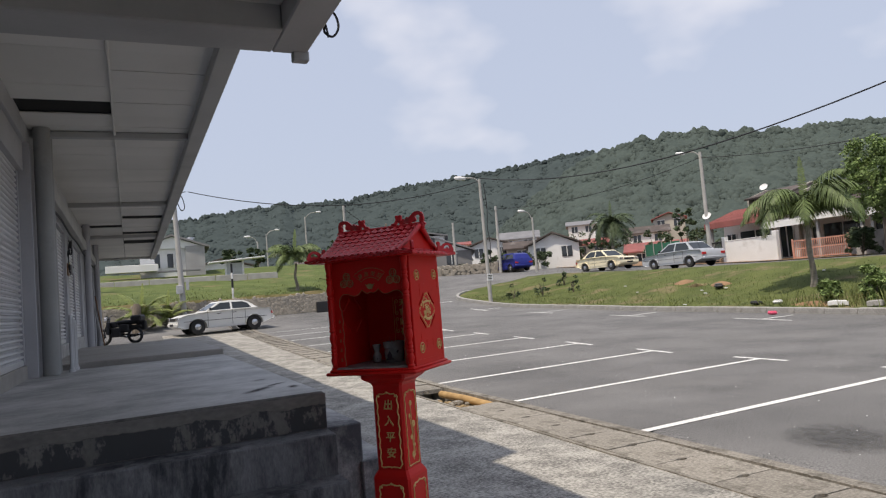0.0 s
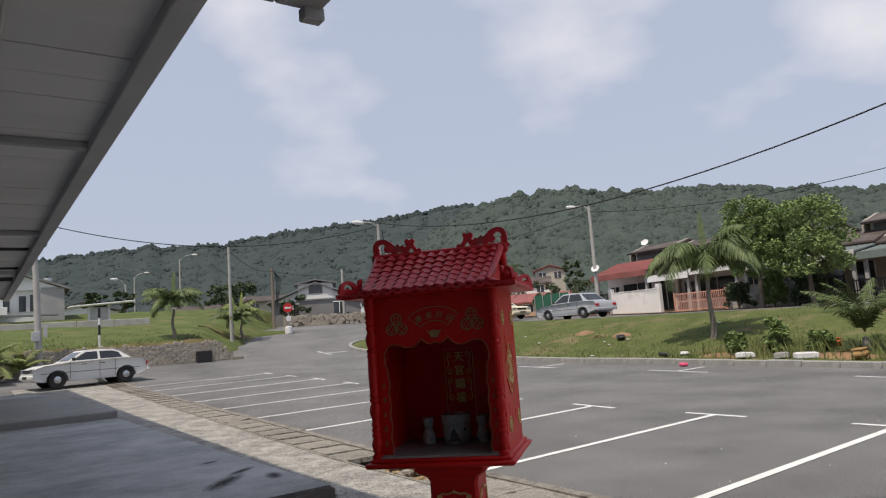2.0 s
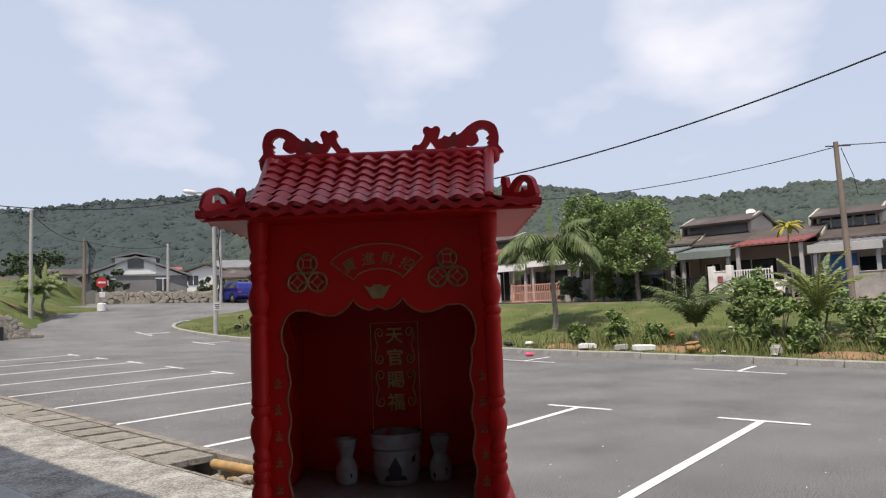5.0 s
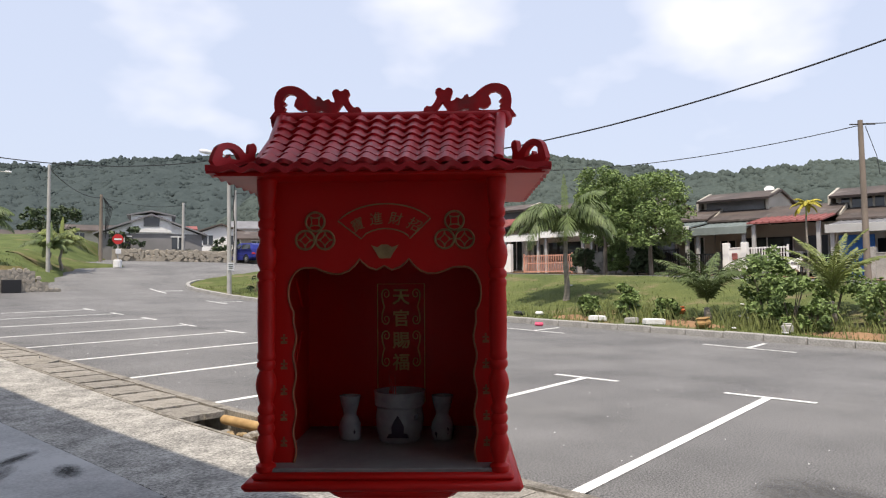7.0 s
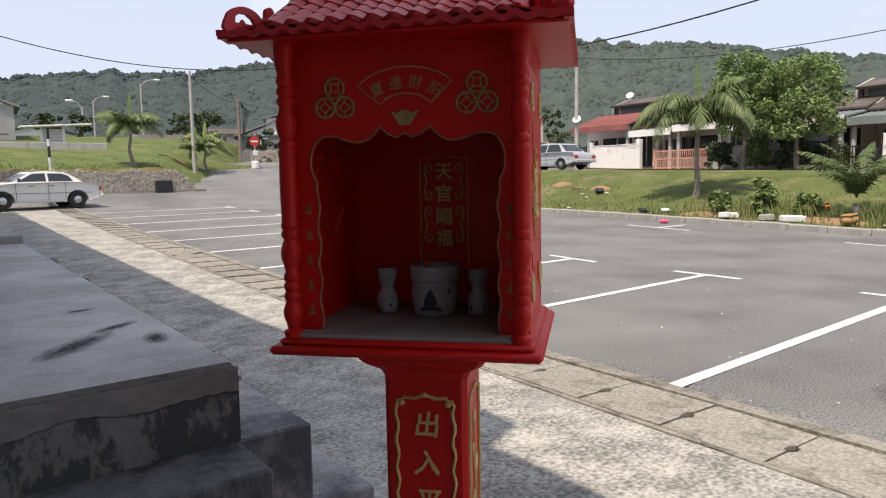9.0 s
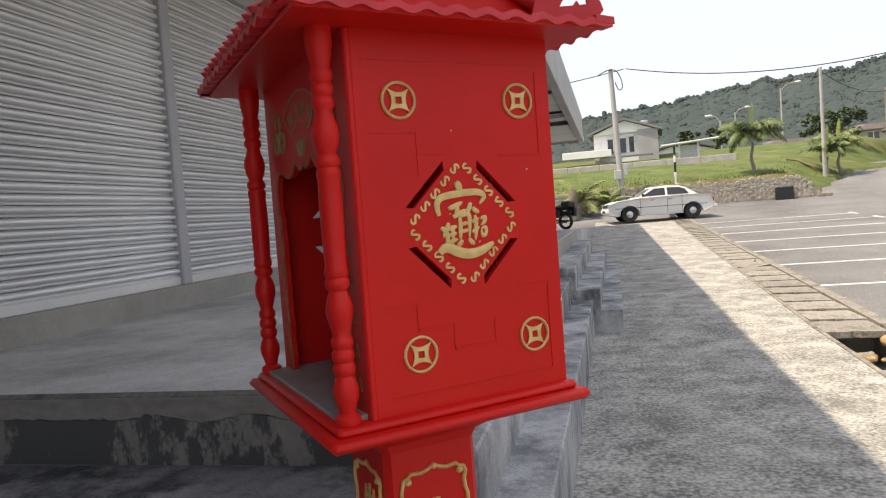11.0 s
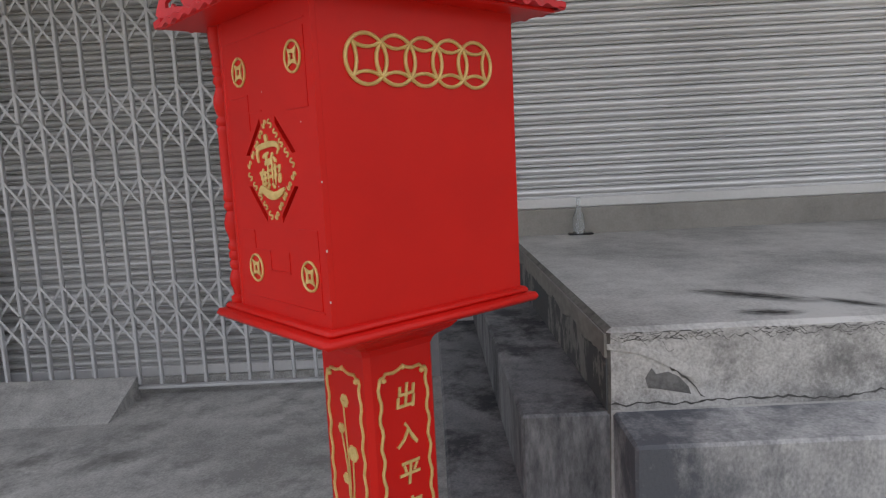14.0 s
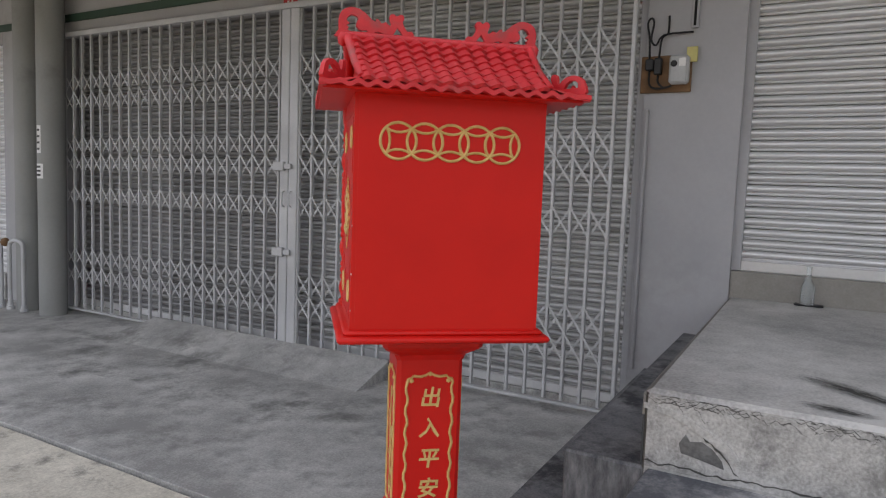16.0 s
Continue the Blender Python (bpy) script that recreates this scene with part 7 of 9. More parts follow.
            hub = Build().lathe([(0.185, -0.02), (0.18, 0.005), (0.1, 0.012), (0.05, 0.03), (0.001, 0.032)], 18, pose(cx, s * (W - 0.02), R, 90 * -s)).obj("rim", M_CHROME, w, smooth=40)
    for xx, nm, mt in ((L, "headlight", M_CHROME), (-L, "tail_light", M_SIGNRED)):
        for s in (-1, 1):
            b = Build()
            b.box((xx - 0.06 if xx > 0 else xx - 0.012, s * (W - 0.16) - 0.14, 0.60), (xx + 0.012 if xx > 0 else xx + 0.06, s * (W - 0.16) + 0.14, 0.72), bev=0.01)
            b.obj(nm, mt, c)
    for xx in (L, -L):
        b = Build()
        b.box((xx - 0.09, -W + 0.04, 0.36), (xx + 0.05, W - 0.04, 0.50), bev=0.03)
        b.obj("bumper", paint, c)
        b = Build()
        sg = 1 if xx > 0 else -1
        b.box((min(xx + sg * 0.05, xx + sg * 0.062), -0.25, 0.38), (max(xx + sg * 0.05, xx + sg * 0.062), 0.25, 0.48))
        b.obj("plate", M_BLACK, c, "dark number plate bar")
    b = Build()
    b.box((L - 0.035, -0.42, 0.58), (L + 0.008, 0.42, 0.70), bev=0.01)
    b.obj("grille", M_BLACK, c)
    for s in (-1, 1):
        b = Build()
        b.box((-L + 0.3, s * W - 0.012, 0.52), (L - 0.25, s * W + 0.008, 0.538), bev=0.004)
        b.obj("side_strip", M_BLACK, c)
        for px in (-0.58 * L + 0.38, -0.11 * L, 0.60 * L - 0.40):
            b = Build()
            b.box((px - 0.006, s * W - 0.004, 0.28), (px + 0.006, s * W + 0.003, 0.88))
            b.obj("door_gap", M_DARK, c)
        for px in (-0.2 * L, 0.3 * L - 0.35):
            b = Build()
            b.box((px, s * W - 0.005, 0.76), (px + 0.16, s * W + 0.018, 0.785), bev=0.006)
            b.obj("door_handle", M_BLACK, c)
        b = Build()
        b.box((0.32 * L, s * (W + 0.03) - 0.07, 0.92), (0.32 * L + 0.08, s * (W + 0.03) + 0.07, 1.03), bev=0.02)
        b.obj("mirror", M_BLACK, c)
    return c


car(2.1, 26.4, 190, M_CARWHITE, "white boxy sedan parked across the bay lines", length=3.9, width=1.55, height=1.28)
car(26.1, 25.1, 92, M_CARSILVER, "silver rounded sedan parked on the upper road", length=4.4, width=1.68, height=1.40)
car(26.9, 32.7, -84, M_CARYELLOW, "pale yellow old sedan parked on the upper road", length=4.1, height=1.36)
car(26.3, 43.8, 92, M_CARBLUE, "dark blue hatchback on the far road", style="hatch", length=3.55, width=1.62, height=1.45)

car(36.65, 9.7, 180, M_CARWHITE, "white sedan parked in the porch behind the white gate", length=3.6, width=1.5, height=1.3)

# ---- motorcycle ----
moto = empty("motorcycle", -1.75, 24.6, gz(-1.85, 25.6) - 0.005, 150, "old black motorcycle on its stand at the shop end", "motorcycle")
for cx in (-0.62, 0.60):
    w = Build()
    n = 26
    w.tube([(cx + 0.255 * math.cos(2 * math.pi * i / n), 0, 0.29 + 0.255 * math.sin(2 * math.pi * i / n)) for i in range(n)], 0.055, 8, closed=True)
    w = w.obj("wheel", M_RUBBER, moto, smooth=50)
    b = Build()
    for i in range(12):
        a = 2 * math.pi * i / 12
        b.tube([(cx, 0.02 * (-1) ** i, 0.29), (cx + 0.24 * math.cos(a), 0, 0.29 + 0.24 * math.sin(a))], 0.004, 4)
    b.lathe([(0.05, -0.05), (0.05, 0.05)], 10, pose(cx, 0, 0.29, 90))
    b.obj("spokes", M_BLACK, w)
for nm, pts, r, mt in (("fork", [(0.60, 0.06, 0.29), (0.42, 0.06, 0.75), (0.36, 0.05, 0.98)], 0.03, M_BLACK), ("fork", [(0.60, -0.06, 0.29), (0.42, -0.06, 0.75), (0.36, -0.05, 0.98)], 0.022, M_CHROME),
                       ("frame", [(0.40, 0, 0.82), (0.2, 0, 0.45), (-0.15, 0, 0.35), (-0.62, 0.0, 0.30)], 0.03, M_BLACK), ("frame", [(0.40, 0, 0.82), (-0.2, 0, 0.70), (-0.75, 0, 0.74)], 0.03, M_BLACK),
                       ("handlebar", [(0.30, 0.34, 1.03), (0.36, 0.2, 1.06), (0.38, 0, 1.0), (0.36, -0.2, 1.06), (0.30, -0.34, 1.03)], 0.016, M_BLACK), ("exhaust", [(0.1, -0.12, 0.33), (-0.25, -0.14, 0.24), (-0.85, -0.15, 0.33)], 0.04, M_CHROME)):
    b = Build()
    b.tube(curve(pts, 3), r, 8)
    b.obj(nm, mt, moto, smooth=50)
for nm, a, c, bv, mt in (("seat", (-0.72, -0.13, 0.74), (0.02, 0.13, 0.86), 0.04, M_BLACK), ("tank", (0.02, -0.12, 0.62), (0.36, 0.12, 0.84), 0.05, M_BLACK), ("engine", (-0.14, -0.15, 0.26), (0.26, 0.15, 0.60), 0.04, M_BLACK), ("side_cover", (-0.45, -0.15, 0.42), (-0.05, 0.15, 0.74), 0.05, M_BLACK), ("pannier", (-0.95, -0.3, 0.45), (-0.55, -0.16, 0.8), 0.04, M_BLACK),
                         ("rear_box", (-0.95, -0.2, 0.78), (-0.55, 0.2, 1.02), 0.05, M_BLACK), ("headlamp", (0.40, -0.08, 0.86), (0.56, 0.08, 1.02), 0.04, M_CHROME), ("leg_shield", (0.26, -0.24, 0.36), (0.36, 0.24, 0.84), 0.03, M_BLACK),
                         ("rear_fender", (-0.88, -0.06, 0.56), (-0.42, 0.06, 0.66), 0.03, M_BLACK), ("front_fender", (0.44, -0.06, 0.54), (0.82, 0.06, 0.60), 0.02, M_BLACK)):
    b = Build()
    b.box(a, c, bev=bv)
    b.obj(nm, mt, moto, smooth=40)

# junk beside the motorcycle: stump, boards and a young palm
st = tagged(Build().lathe([(0.24, 0), (0.2, 0.3), (0.17, 0.7), (0.19, 1.15), (0.1, 1.3)], 12).obj("tree_stump", M_BARK, smooth=50), "dark sawn tree stump beside the motorcycle", "stump")
st.location = (-1.1, 28.4, gz(-1.1, 28.4))
for k, (x, y, a) in enumerate(((-2.0, 16.8, 12), (-2.05, 17.3, 16))):
    b = Build()
    b.box((-0.015, -0.1, 0), (0.015, 0.1, 1.35), bev=0.004)
    ob = tagged(b.obj("leaning_board", M_BEAM if k else M_WOOD), "long board leaning in the open shop bay", "board", "leaning boards")
    ob.matrix_world = pose(x, y, 0.76, 0, -a * 0.6, 0)


# ---- plants ----
def frond(b, origin, az, tilt, length, droop, n=18, leaf=0.42, width=0.018, hang=0.5, fwd=0.55):
    """A pinnate palm leaf: a bent rib with leaflets on both sides."""
    p, pts = Vector(origin), []
    el = radians(tilt)
    dirh = Vector((math.cos(radians(az)), math.sin(radians(az)), 0))
    for i in range(n + 1):
        pts.append(p.copy())
        t = i / n
        e = el - droop * t * 1.6
        p = p + (dirh * math.cos(e) + Vector((0, 0, math.sin(e)))) * (length / n)
    b.tube(pts, [0.022 * (1 - 0.8 * i / n) for i in range(n + 1)], 4)
    side = dirh.cross(Vector((0, 0, 1)))
    for i in range(3, n * 3):
        t = i / (3 * n)
        j = min(n - 1, int(t * n))
        q = pts[j].lerp(pts[j + 1], t * n - j)
        d = (pts[j + 1] - pts[j]).normalized()
        ll = leaf * (math.sin(math.pi * min(1, 0.15 + t * 0.85)) ** 0.6) * random.uniform(0.85, 1.1)
        for s in (-1, 1):
            o = (side * s * 0.8 + d * fwd + Vector((0, 0, 0.15 - hang * random.uniform(0.5, 1.1)))).normalized()
            w = d * width
            m_ = q + o * ll * 0.55
            tip = q + o * ll + Vector((0, 0, -hang * 0.22 * ll))
            k = len(b.v)
            b.v += [tuple(q - w * 0.5), tuple(q + w * 0.5), tuple(m_ + w), tuple(m_ - w), tuple(tip)]
            b.f += [(k, k + 1, k + 2, k + 3), (k + 3, k + 2, k + 4)]


def palm(x, y, h, crown, n, label, leafmat=None, r=0.13, z=None, tilt1=5, hang=0.5, tilt0=75, spear=True, droop=1.0, leaf=0.45, fwd=0.55, width=0.018):
    z = gz(x, y) + 0.03 if z is None else z
    e = empty("palm_tree", x, y, z, 0, label, "palm tree")
    b = Build()
    rings = 14
    b.tube([(0.05 * math.sin(i * 0.6), 0.03 * math.cos(i * 0.5), h * i / rings - 0.1) for i in range(rings + 1)], [r * (1.45 - 0.75 * (i / rings) ** 0.5) * (1 + 0.05 * (i % 2)) for i in range(rings + 1)], 10)
    b.obj("trunk", M_PALMTRUNK, e, smooth=50)
    if h > 2:
        b = Build()
        b.tube([(0, 0, h - 0.15), (0, 0, h + 0.5)], [r * 0.8, r * 0.45], 8)
        b.obj("crownshaft", M_FROND2, e, smooth=50)
    b = Build()
    for k in range(n):
        t = k / n
        frond(b, (0, 0, h + 0.35 * min(1, h / 3)), k * 137.5 + random.uniform(-15, 15), lerp(tilt0, tilt1, t) + random.uniform(-8, 8), crown * random.uniform(0.85, 1.1), droop * random.uniform(0.8, 1.15), leaf=leaf * crown / 2.0, hang=hang, fwd=fwd, width=width)
    if spear:
        frond(b, (0, 0, h + 0.3), 40, 87, crown * 0.8, 0.08, leaf=0.16)
    b.obj("crown", leafmat or M_FROND, e)
    return e


palm(18.5, 11.5, 2.15, 2.3, 20, "royal palm with a thin grey trunk on the grass verge", droop=1.5, leaf=0.55, hang=1.0, r=0.085, tilt0=88, tilt1=44, width=0.024)
palm(6.9, 33.6, 1.6, 1.9, 16, "small palm at the end of the rubble wall", droop=1.35, hang=1.0, leaf=0.55, r=0.08, tilt0=86, tilt1=34, width=0.022)
palm(17.0, 6.2, 0.45, 2.0, 19, "young coconut palm with upright fronds", M_FROND, r=0.10, tilt0=88, tilt1=64, spear=False, droop=1.0, leaf=0.32, hang=0.95, fwd=1.1, width=0.013)
palm(17.3, 3.3, 0.7, 1.7, 14, "young yellow-green palm on the verge", M_FROND2, r=0.06, tilt0=89, tilt1=66, spear=False, droop=0.75, leaf=0.3, hang=0.8, fwd=1.3, width=0.014)
palm(11.9, 38.4, 1.2, 1.7, 14, "small bushy palm by the junction", M_FROND2, droop=1.3, hang=1.1, tilt0=88, tilt1=40, r=0.08)
palm(11.2, 37.9, 1.0, 1.5, 12, "small palm by the junction", droop=1.3, hang=1.1, tilt0=88, tilt1=40, r=0.08)
palm(29.9, 35.6, 2.7, 2.3, 34, "tall dark palm beside the far house", M_LEAFD, droop=1.5, tilt0=80)
palm(-0.9, 29.6, 0.5, 1.6, 12, "bushy young palm behind the motorcycle", M_FROND2, droop=0.8)
palm(0.2, 30.3, 0.3, 1.4, 10, "bushy young palm behind the motorcycle", M_FROND2, droop=0.8)


def clump(b, centre, rad, count, size, squash=0.8):
    c = Vector(centre)
    for _ in range(count):
        d = Vector((random.gauss(0, 1), random.gauss(0, 1), random.gauss(0, 1))).normalized()
        p = c + Vector((d.x * rad, d.y * rad, d.z * rad * squash)) * random.uniform(0.55, 1.05)
        u = Vector((random.gauss(0, 1), random.gauss(0, 1), random.gauss(0, 0.6))).normalized()
        v = u.cross(Vector((random.gauss(0, 1), random.gauss(0, 1), random.gauss(0, 1)))).normalized()
        s = size * random.uniform(0.6, 1.3)
        k = len(b.v)
        b.v += [tuple(p - u * s), tuple(p + v * s * 0.45), tuple(p + u * s), tuple(p - v * s * 0.45)]
        b.f += [(k, k + 1, k + 2, k + 3)]


def tree(x, y, h, spread, label, leafmat=None, trunk_h=None, clumps=38, per=55, size=0.13, name="tree", z=None, bark=None):
    z = gz(x, y) if z is None else z
    e = empty(name, x, y, z, random.uniform(0, 360), label, name.replace("_", " "))
    th = trunk_h if trunk_h is not None else h * 0.42
    b = Build()
    b.tube([(0, 0, -0.2), (0.04, 0.02, th * 0.5), (0.0, 0.05, th)], [0.13 * h / 5, 0.095 * h / 5, 0.075 * h / 5], 8)
    tips = []
    for k in range(7):
        a = k * 2.4 + random.uniform(-0.3, 0.3)
        q = Vector((math.cos(a) * spread * random.uniform(0.35, 0.75), math.sin(a) * spread * random.uniform(0.35, 0.75), th + (h - th) * random.uniform(0.25, 0.8)))
        s = Vector((0, 0.03, th * random.uniform(0.75, 1.0)))
        b.tube([s, s.lerp(q, 0.5) + Vector((0, 0, 0.12)), q], [0.05 * h / 5, 0.032 * h / 5, 0.012], 5)
        tips.append(q)
    b.obj("trunk", bark or M_BARK, e, smooth=50)
    b = Build()
    for k in range(clumps):
        a = random.uniform(0, 6.28)
        t = random.random()
        rr = spread * math.sqrt(random.random()) * (0.55 + 0.45 * math.sin(math.pi * (0.15 + 0.8 * t)))
        clump(b, (rr * math.cos(a), rr * math.sin(a), th * 0.8 + (h - th * 0.8) * t), random.uniform(0.22, 0.5) * spread / 1.6, per, size)
    b.obj("crown", leafmat or M_LEAF, e)
    return e


def bush(x, y, h, w, label, leafmat=None, clumps=14, per=50, size=0.09, z=None):
    z = gz(x, y) + 0.02 if z is None else z
    e = empty("bush", x, y, z, random.uniform(0, 360), label, "bush", "verge bushes")
    for k in range(5):
        a = random.uniform(0, 6.28)
        b = Build()
        b.tube([(0, 0, -0.05), (math.cos(a) * w * 0.2, math.sin(a) * w * 0.2, h * 0.4), (math.cos(a) * w * 0.4, math.sin(a) * w * 0.4, h * 0.75)], [0.02, 0.014, 0.006], 5)
        b.obj("stem", M_BARK, e)
    b = Build()
    for k in range(clumps):
        a, t = random.uniform(0, 6.28), random.random()
        rr = w * math.sqrt(random.random()) * (1 - 0.45 * t)
        clump(b, (rr * math.cos(a), rr * math.sin(a), h * (0.15 + 0.8 * t)), random.uniform(0.18, 0.32) * max(w, 0.5), per, size)
    b.obj("foliage", leafmat or M_LEAF, e)
    return e


tree(31.9, 15.0, 5.1, 1.95, "leafy green garden tree at the roadside", clumps=100, per=190, size=0.085)
tree(32.2, 17.8, 5.5, 1.8, "leafy green garden tree at the roadside", clumps=95, per=190, size=0.085)
tree(33.0, 31.9, 3.9, 0.85, "slim dark conifer beside the red-roofed house", M_LEAFD, trunk_h=0.4, clumps=30, per=50)
palm(30.0, 7.2, 2.75, 0.72, 12, "small slim palm with bright yellow leaves", M_YLEAF, r=0.045, tilt0=70, tilt1=5, spear=False, droop=1.1, leaf=0.4, hang=0.6, width=0.03)
for x, y, h, s in ((19.5, 49.0, 2.5, 1.3), (16.0, 50.5, 2.2, 1.4), (27.0, 48.5, 1.8, 1.2), (13.6, 47, 2.2, 1.3), (24.8, 50.0, 1.5, 1.2), (30.5, 46.5, 1.6, 1.2), (9, 58, 1.8, 1.2), (6.5, 55, 1.5, 1.0), (33.0, 40.5, 2.2, 1.2), (36.5, 38.5, 2.6, 1.4), (39, 52, 2.4, 1.6), (50, 58, 3.2, 2.0), (55, 75, 4.0, 2.4), (30, 66, 2.4, 1.6), (20, 66, 2.2, 1.6), (48, 45, 3.0, 1.8)):
    tree(x, y, h, s, "dark green roadside shrub tree", M_LEAFD, trunk_h=0.5, clumps=16, per=45, size=0.16)
bush(33.0, 17.6, 1.95, 0.7, "clipped green garden shrub", clumps=60, per=110)
bush(33.0, 15.7, 1.75, 1.0, "dark green garden shrub", M_LEAFD, clumps=55, per=90)
bush(33.0, 19.6, 1.5, 0.8, "dark green garden shrub", M_LEAFD, clumps=40, per=80)
for x, y, h, w in ((16.9, 4.7, 1.75, 0.8), (16.5, 4.0, 1.3, 0.65), (17.9, 4.9, 2.15, 0.7), (16.2, 3.4, 0.8, 0.5), (17.6, 2.2, 1.2, 0.8), (16.4, 1.6, 0.9, 0.6), (16.6, 8.3, 0.95, 0.38), (16.2, 9.3, 0.65, 0.3), (16.9, 7.3, 0.6, 0.35),
                   (16.4, 0.4, 0.9, 0.7), (17.3, -1.0, 1.1, 0.8), (16.3, -2.6, 0.8, 0.6), (18.9, 3.6, 1.4, 0.8)):
    bush(x, y, h, w, "leafy green weed bush on the verge", clumps=20, per=75, size=0.07)
for x, y, h, w in ((18.4, 24.5, 0.8, 0.4), (17.6, 26.0, 0.9, 0.45), (16.8, 27.5, 0.7, 0.4), (19.6, 27.0, 0.8, 0.4)):
    bush(x, y, h, w, "sparse scrubby weed on the verge corner", M_LEAFD, clumps=6, per=26, size=0.07)

# grass blades and weeds along the verge
b = Build()
for k in range(16000):
    x, y = 15.45 + abs(random.gauss(0, 3.4)), random.uniform(-4, 31)
    if x > 23.4:
        continue
    z = gz(x, y) + 0.04
    hgt = random.uniform(0.03, 0.10) * (1.5 if x < 17 else 1.0)
    a = random.uniform(0, 6.28)
    w = 0.012
    lean = hgt * random.uniform(0.1, 0.7)
    i = len(b.v)
    b.v += [(x - w * math.sin(a), y + w * math.cos(a), z), (x + w * math.sin(a), y - w * math.cos(a), z), (x + lean * math.cos(a), y + lean * math.sin(a), z + hgt)]
    b.f.append((i, i + 1, i + 2))
tagged(b.obj("grass_blades", M_BLADE), "short green grass blades on the verge", "grass", kind="stuff")
b = Build()
for k in range(1400):
    cl = random.choice(((16.4, 7.6), (16.2, 4.0), (16.2, 4.4), (16.5, 2.0), (16.2, 9.6), (17.0, 5.0), (16.4, -0.6), (17.2, 8.8)))
    x, y = cl[0] + random.gauss(0, 0.35), cl[1] + random.gauss(0, 0.8)
    x = max(15.5, x)
    z = gz(x, y) + 0.04
    hgt, a, w = random.uniform(0.15, 0.5), random.uniform(0, 6.28), 0.016
    lean = hgt * random.uniform(0.1, 0.5)
    i = len(b.v)
    b.v += [(x - w * math.sin(a), y + w * math.cos(a), z), (x + w * math.sin(a), y - w * math.cos(a), z), (x + lean * 0.4 * math.cos(a), y + lean * 0.4 * math.sin(a), z + hgt * 0.6), (x + lean * math.cos(a), y + lean * math.sin(a), z + hgt)]
    b.f += [(i, i + 1, i + 2), (i, i + 2, i + 3)]
tagged(b.obj("tall_weeds", M_BLADE), "tall grassy weeds behind the kerb", "weeds", kind="stuff")
# dry heaps, bare earth and litter on the verge
for x, y, s in ((17.2, 8.9, 0.5), (16.6, 6.6, 0.35), (19.0, 17.0, 0.3)):
    b = Build()
    for k in range(90):
        a, t = random.uniform(0, 6.28), random.uniform(0, s)
        p = Vector((t * math.cos(a), t * math.sin(a), 0.3 * (s - t) * random.random()))
        q = p + Vector((random.gauss(0, 0.12), random.gauss(0, 0.12), random.uniform(-0.03, 0.06)))
        b.tube([p, q], 0.006, 3)
    ob = tagged(b.obj("dry_leaf_heap", M_DRY), "heap of dry brown palm litter", "leaf heap", "dry heaps")
    ob.location = (x, y, gz(x, y) + 0.06)
for x, y, rx, ry in ((16.2, 6.6, 0.35, 1.4), (16.1, 2.4, 0.4, 1.6), (19.6, 18.3, 0.4, 0.5), (19.2, 16.0, 0.3, 0.5), (16.1, 9.6, 0.3, 1.0)):
    b = Build()
    n, m_ = 20, 4
    b.v = [(x, y, gz(x, y) + 0.16)]
    for j in range(1, m_ + 1):
        for i in range(n):
            a = 2 * math.pi * i / n
            r = j / m_ * (random.uniform(0.85, 1.1) if j == m_ else 1)
            px, py = x + rx * r * math.cos(a), y + ry * r * math.sin(a)
            b.v.append((px, py, gz(px, py) + lerp(0.16, 0.03, (j / m_) ** 1.5)))
    b.f = [(0, 1 + i, 1 + (i + 1) % n) for i in range(n)] + [(1 + (j - 1) * n + i, 1 + j * n + i, 1 + j * n + (i + 1) % n, 1 + (j - 1) * n + (i + 1) % n) for j in range(1, m_) for i in range(n)]
    tagged(b.obj("bare_soil", M_EARTH, smooth=60), "patch of bare orange-brown soil", "soil", kind="structure")


def litter(name, x, y, size, material, label, bev=0.02, up=0.06):
    b = Build()
    b.box((-size[0] / 2, -size[1] / 2, 0), (size[0] / 2, size[1] / 2, size[2]), bev=bev)
    b.box((-size[0] * 0.4, -size[1] * 0.4, size[2] * 0.9), (size[0] * 0.4, size[1] * 0.4, size[2] * 1.08), bev=bev * 0.5)
    ob = tagged(b.obj(name, material, smooth=40), label, name.replace("_", " "))
    ob.matrix_world = pose(x, y, gz(x, y) + up, random.uniform(-5, 5), random.uniform(-5, 5), random.uniform(0, 90))
    return ob


litter("foam_box", 15.75, 8.75, (0.3, 0.42, 0.14), M_WPLAIN, "white foam box dumped behind the kerb")
litter("foam_box", 15.75, 7.1, (0.25, 0.55, 0.15), M_WPLAIN, "white foam box dumped behind the kerb")
litter("concrete_block", 15.7, 7.7, (0.25, 0.35, 0.15), M_KERB, "grey concrete block behind the kerb")
litter("clay_pot", 15.75, 5.8, (0.34, 0.4, 0.24), mat("ochre_clay", (0.36, 0.22, 0.09), rough=0.8), "ochre clay pot lying behind the kerb", bev=0.1)
litter("plastic_bag", 17.6, 7.2, (0.3, 0.28, 0.2), M_ORANGE, "orange plastic bag on the grass", bev=0.09)
litter("tyre_scrap", 18.6, 15.5, (0.5, 0.3, 0.16), M_BLACK, "black rubber scrap on the grass", bev=0.07)
litter("plastic_bag", 16.0, 11.6, (0.3, 0.3, 0.1), M_BLACK, "black plastic bag behind the kerb", bev=0.04)
litter("plastic_bag", 16.2, 11.0, (0.25, 0.25, 0.1), M_WPLAIN, "white plastic bag behind the kerb", bev=0.04)
litter("paint_tin", 15.8, 3.9, (0.25, 0.25, 0.22), M_POLE, "grey paint tin behind the kerb", bev=0.05)
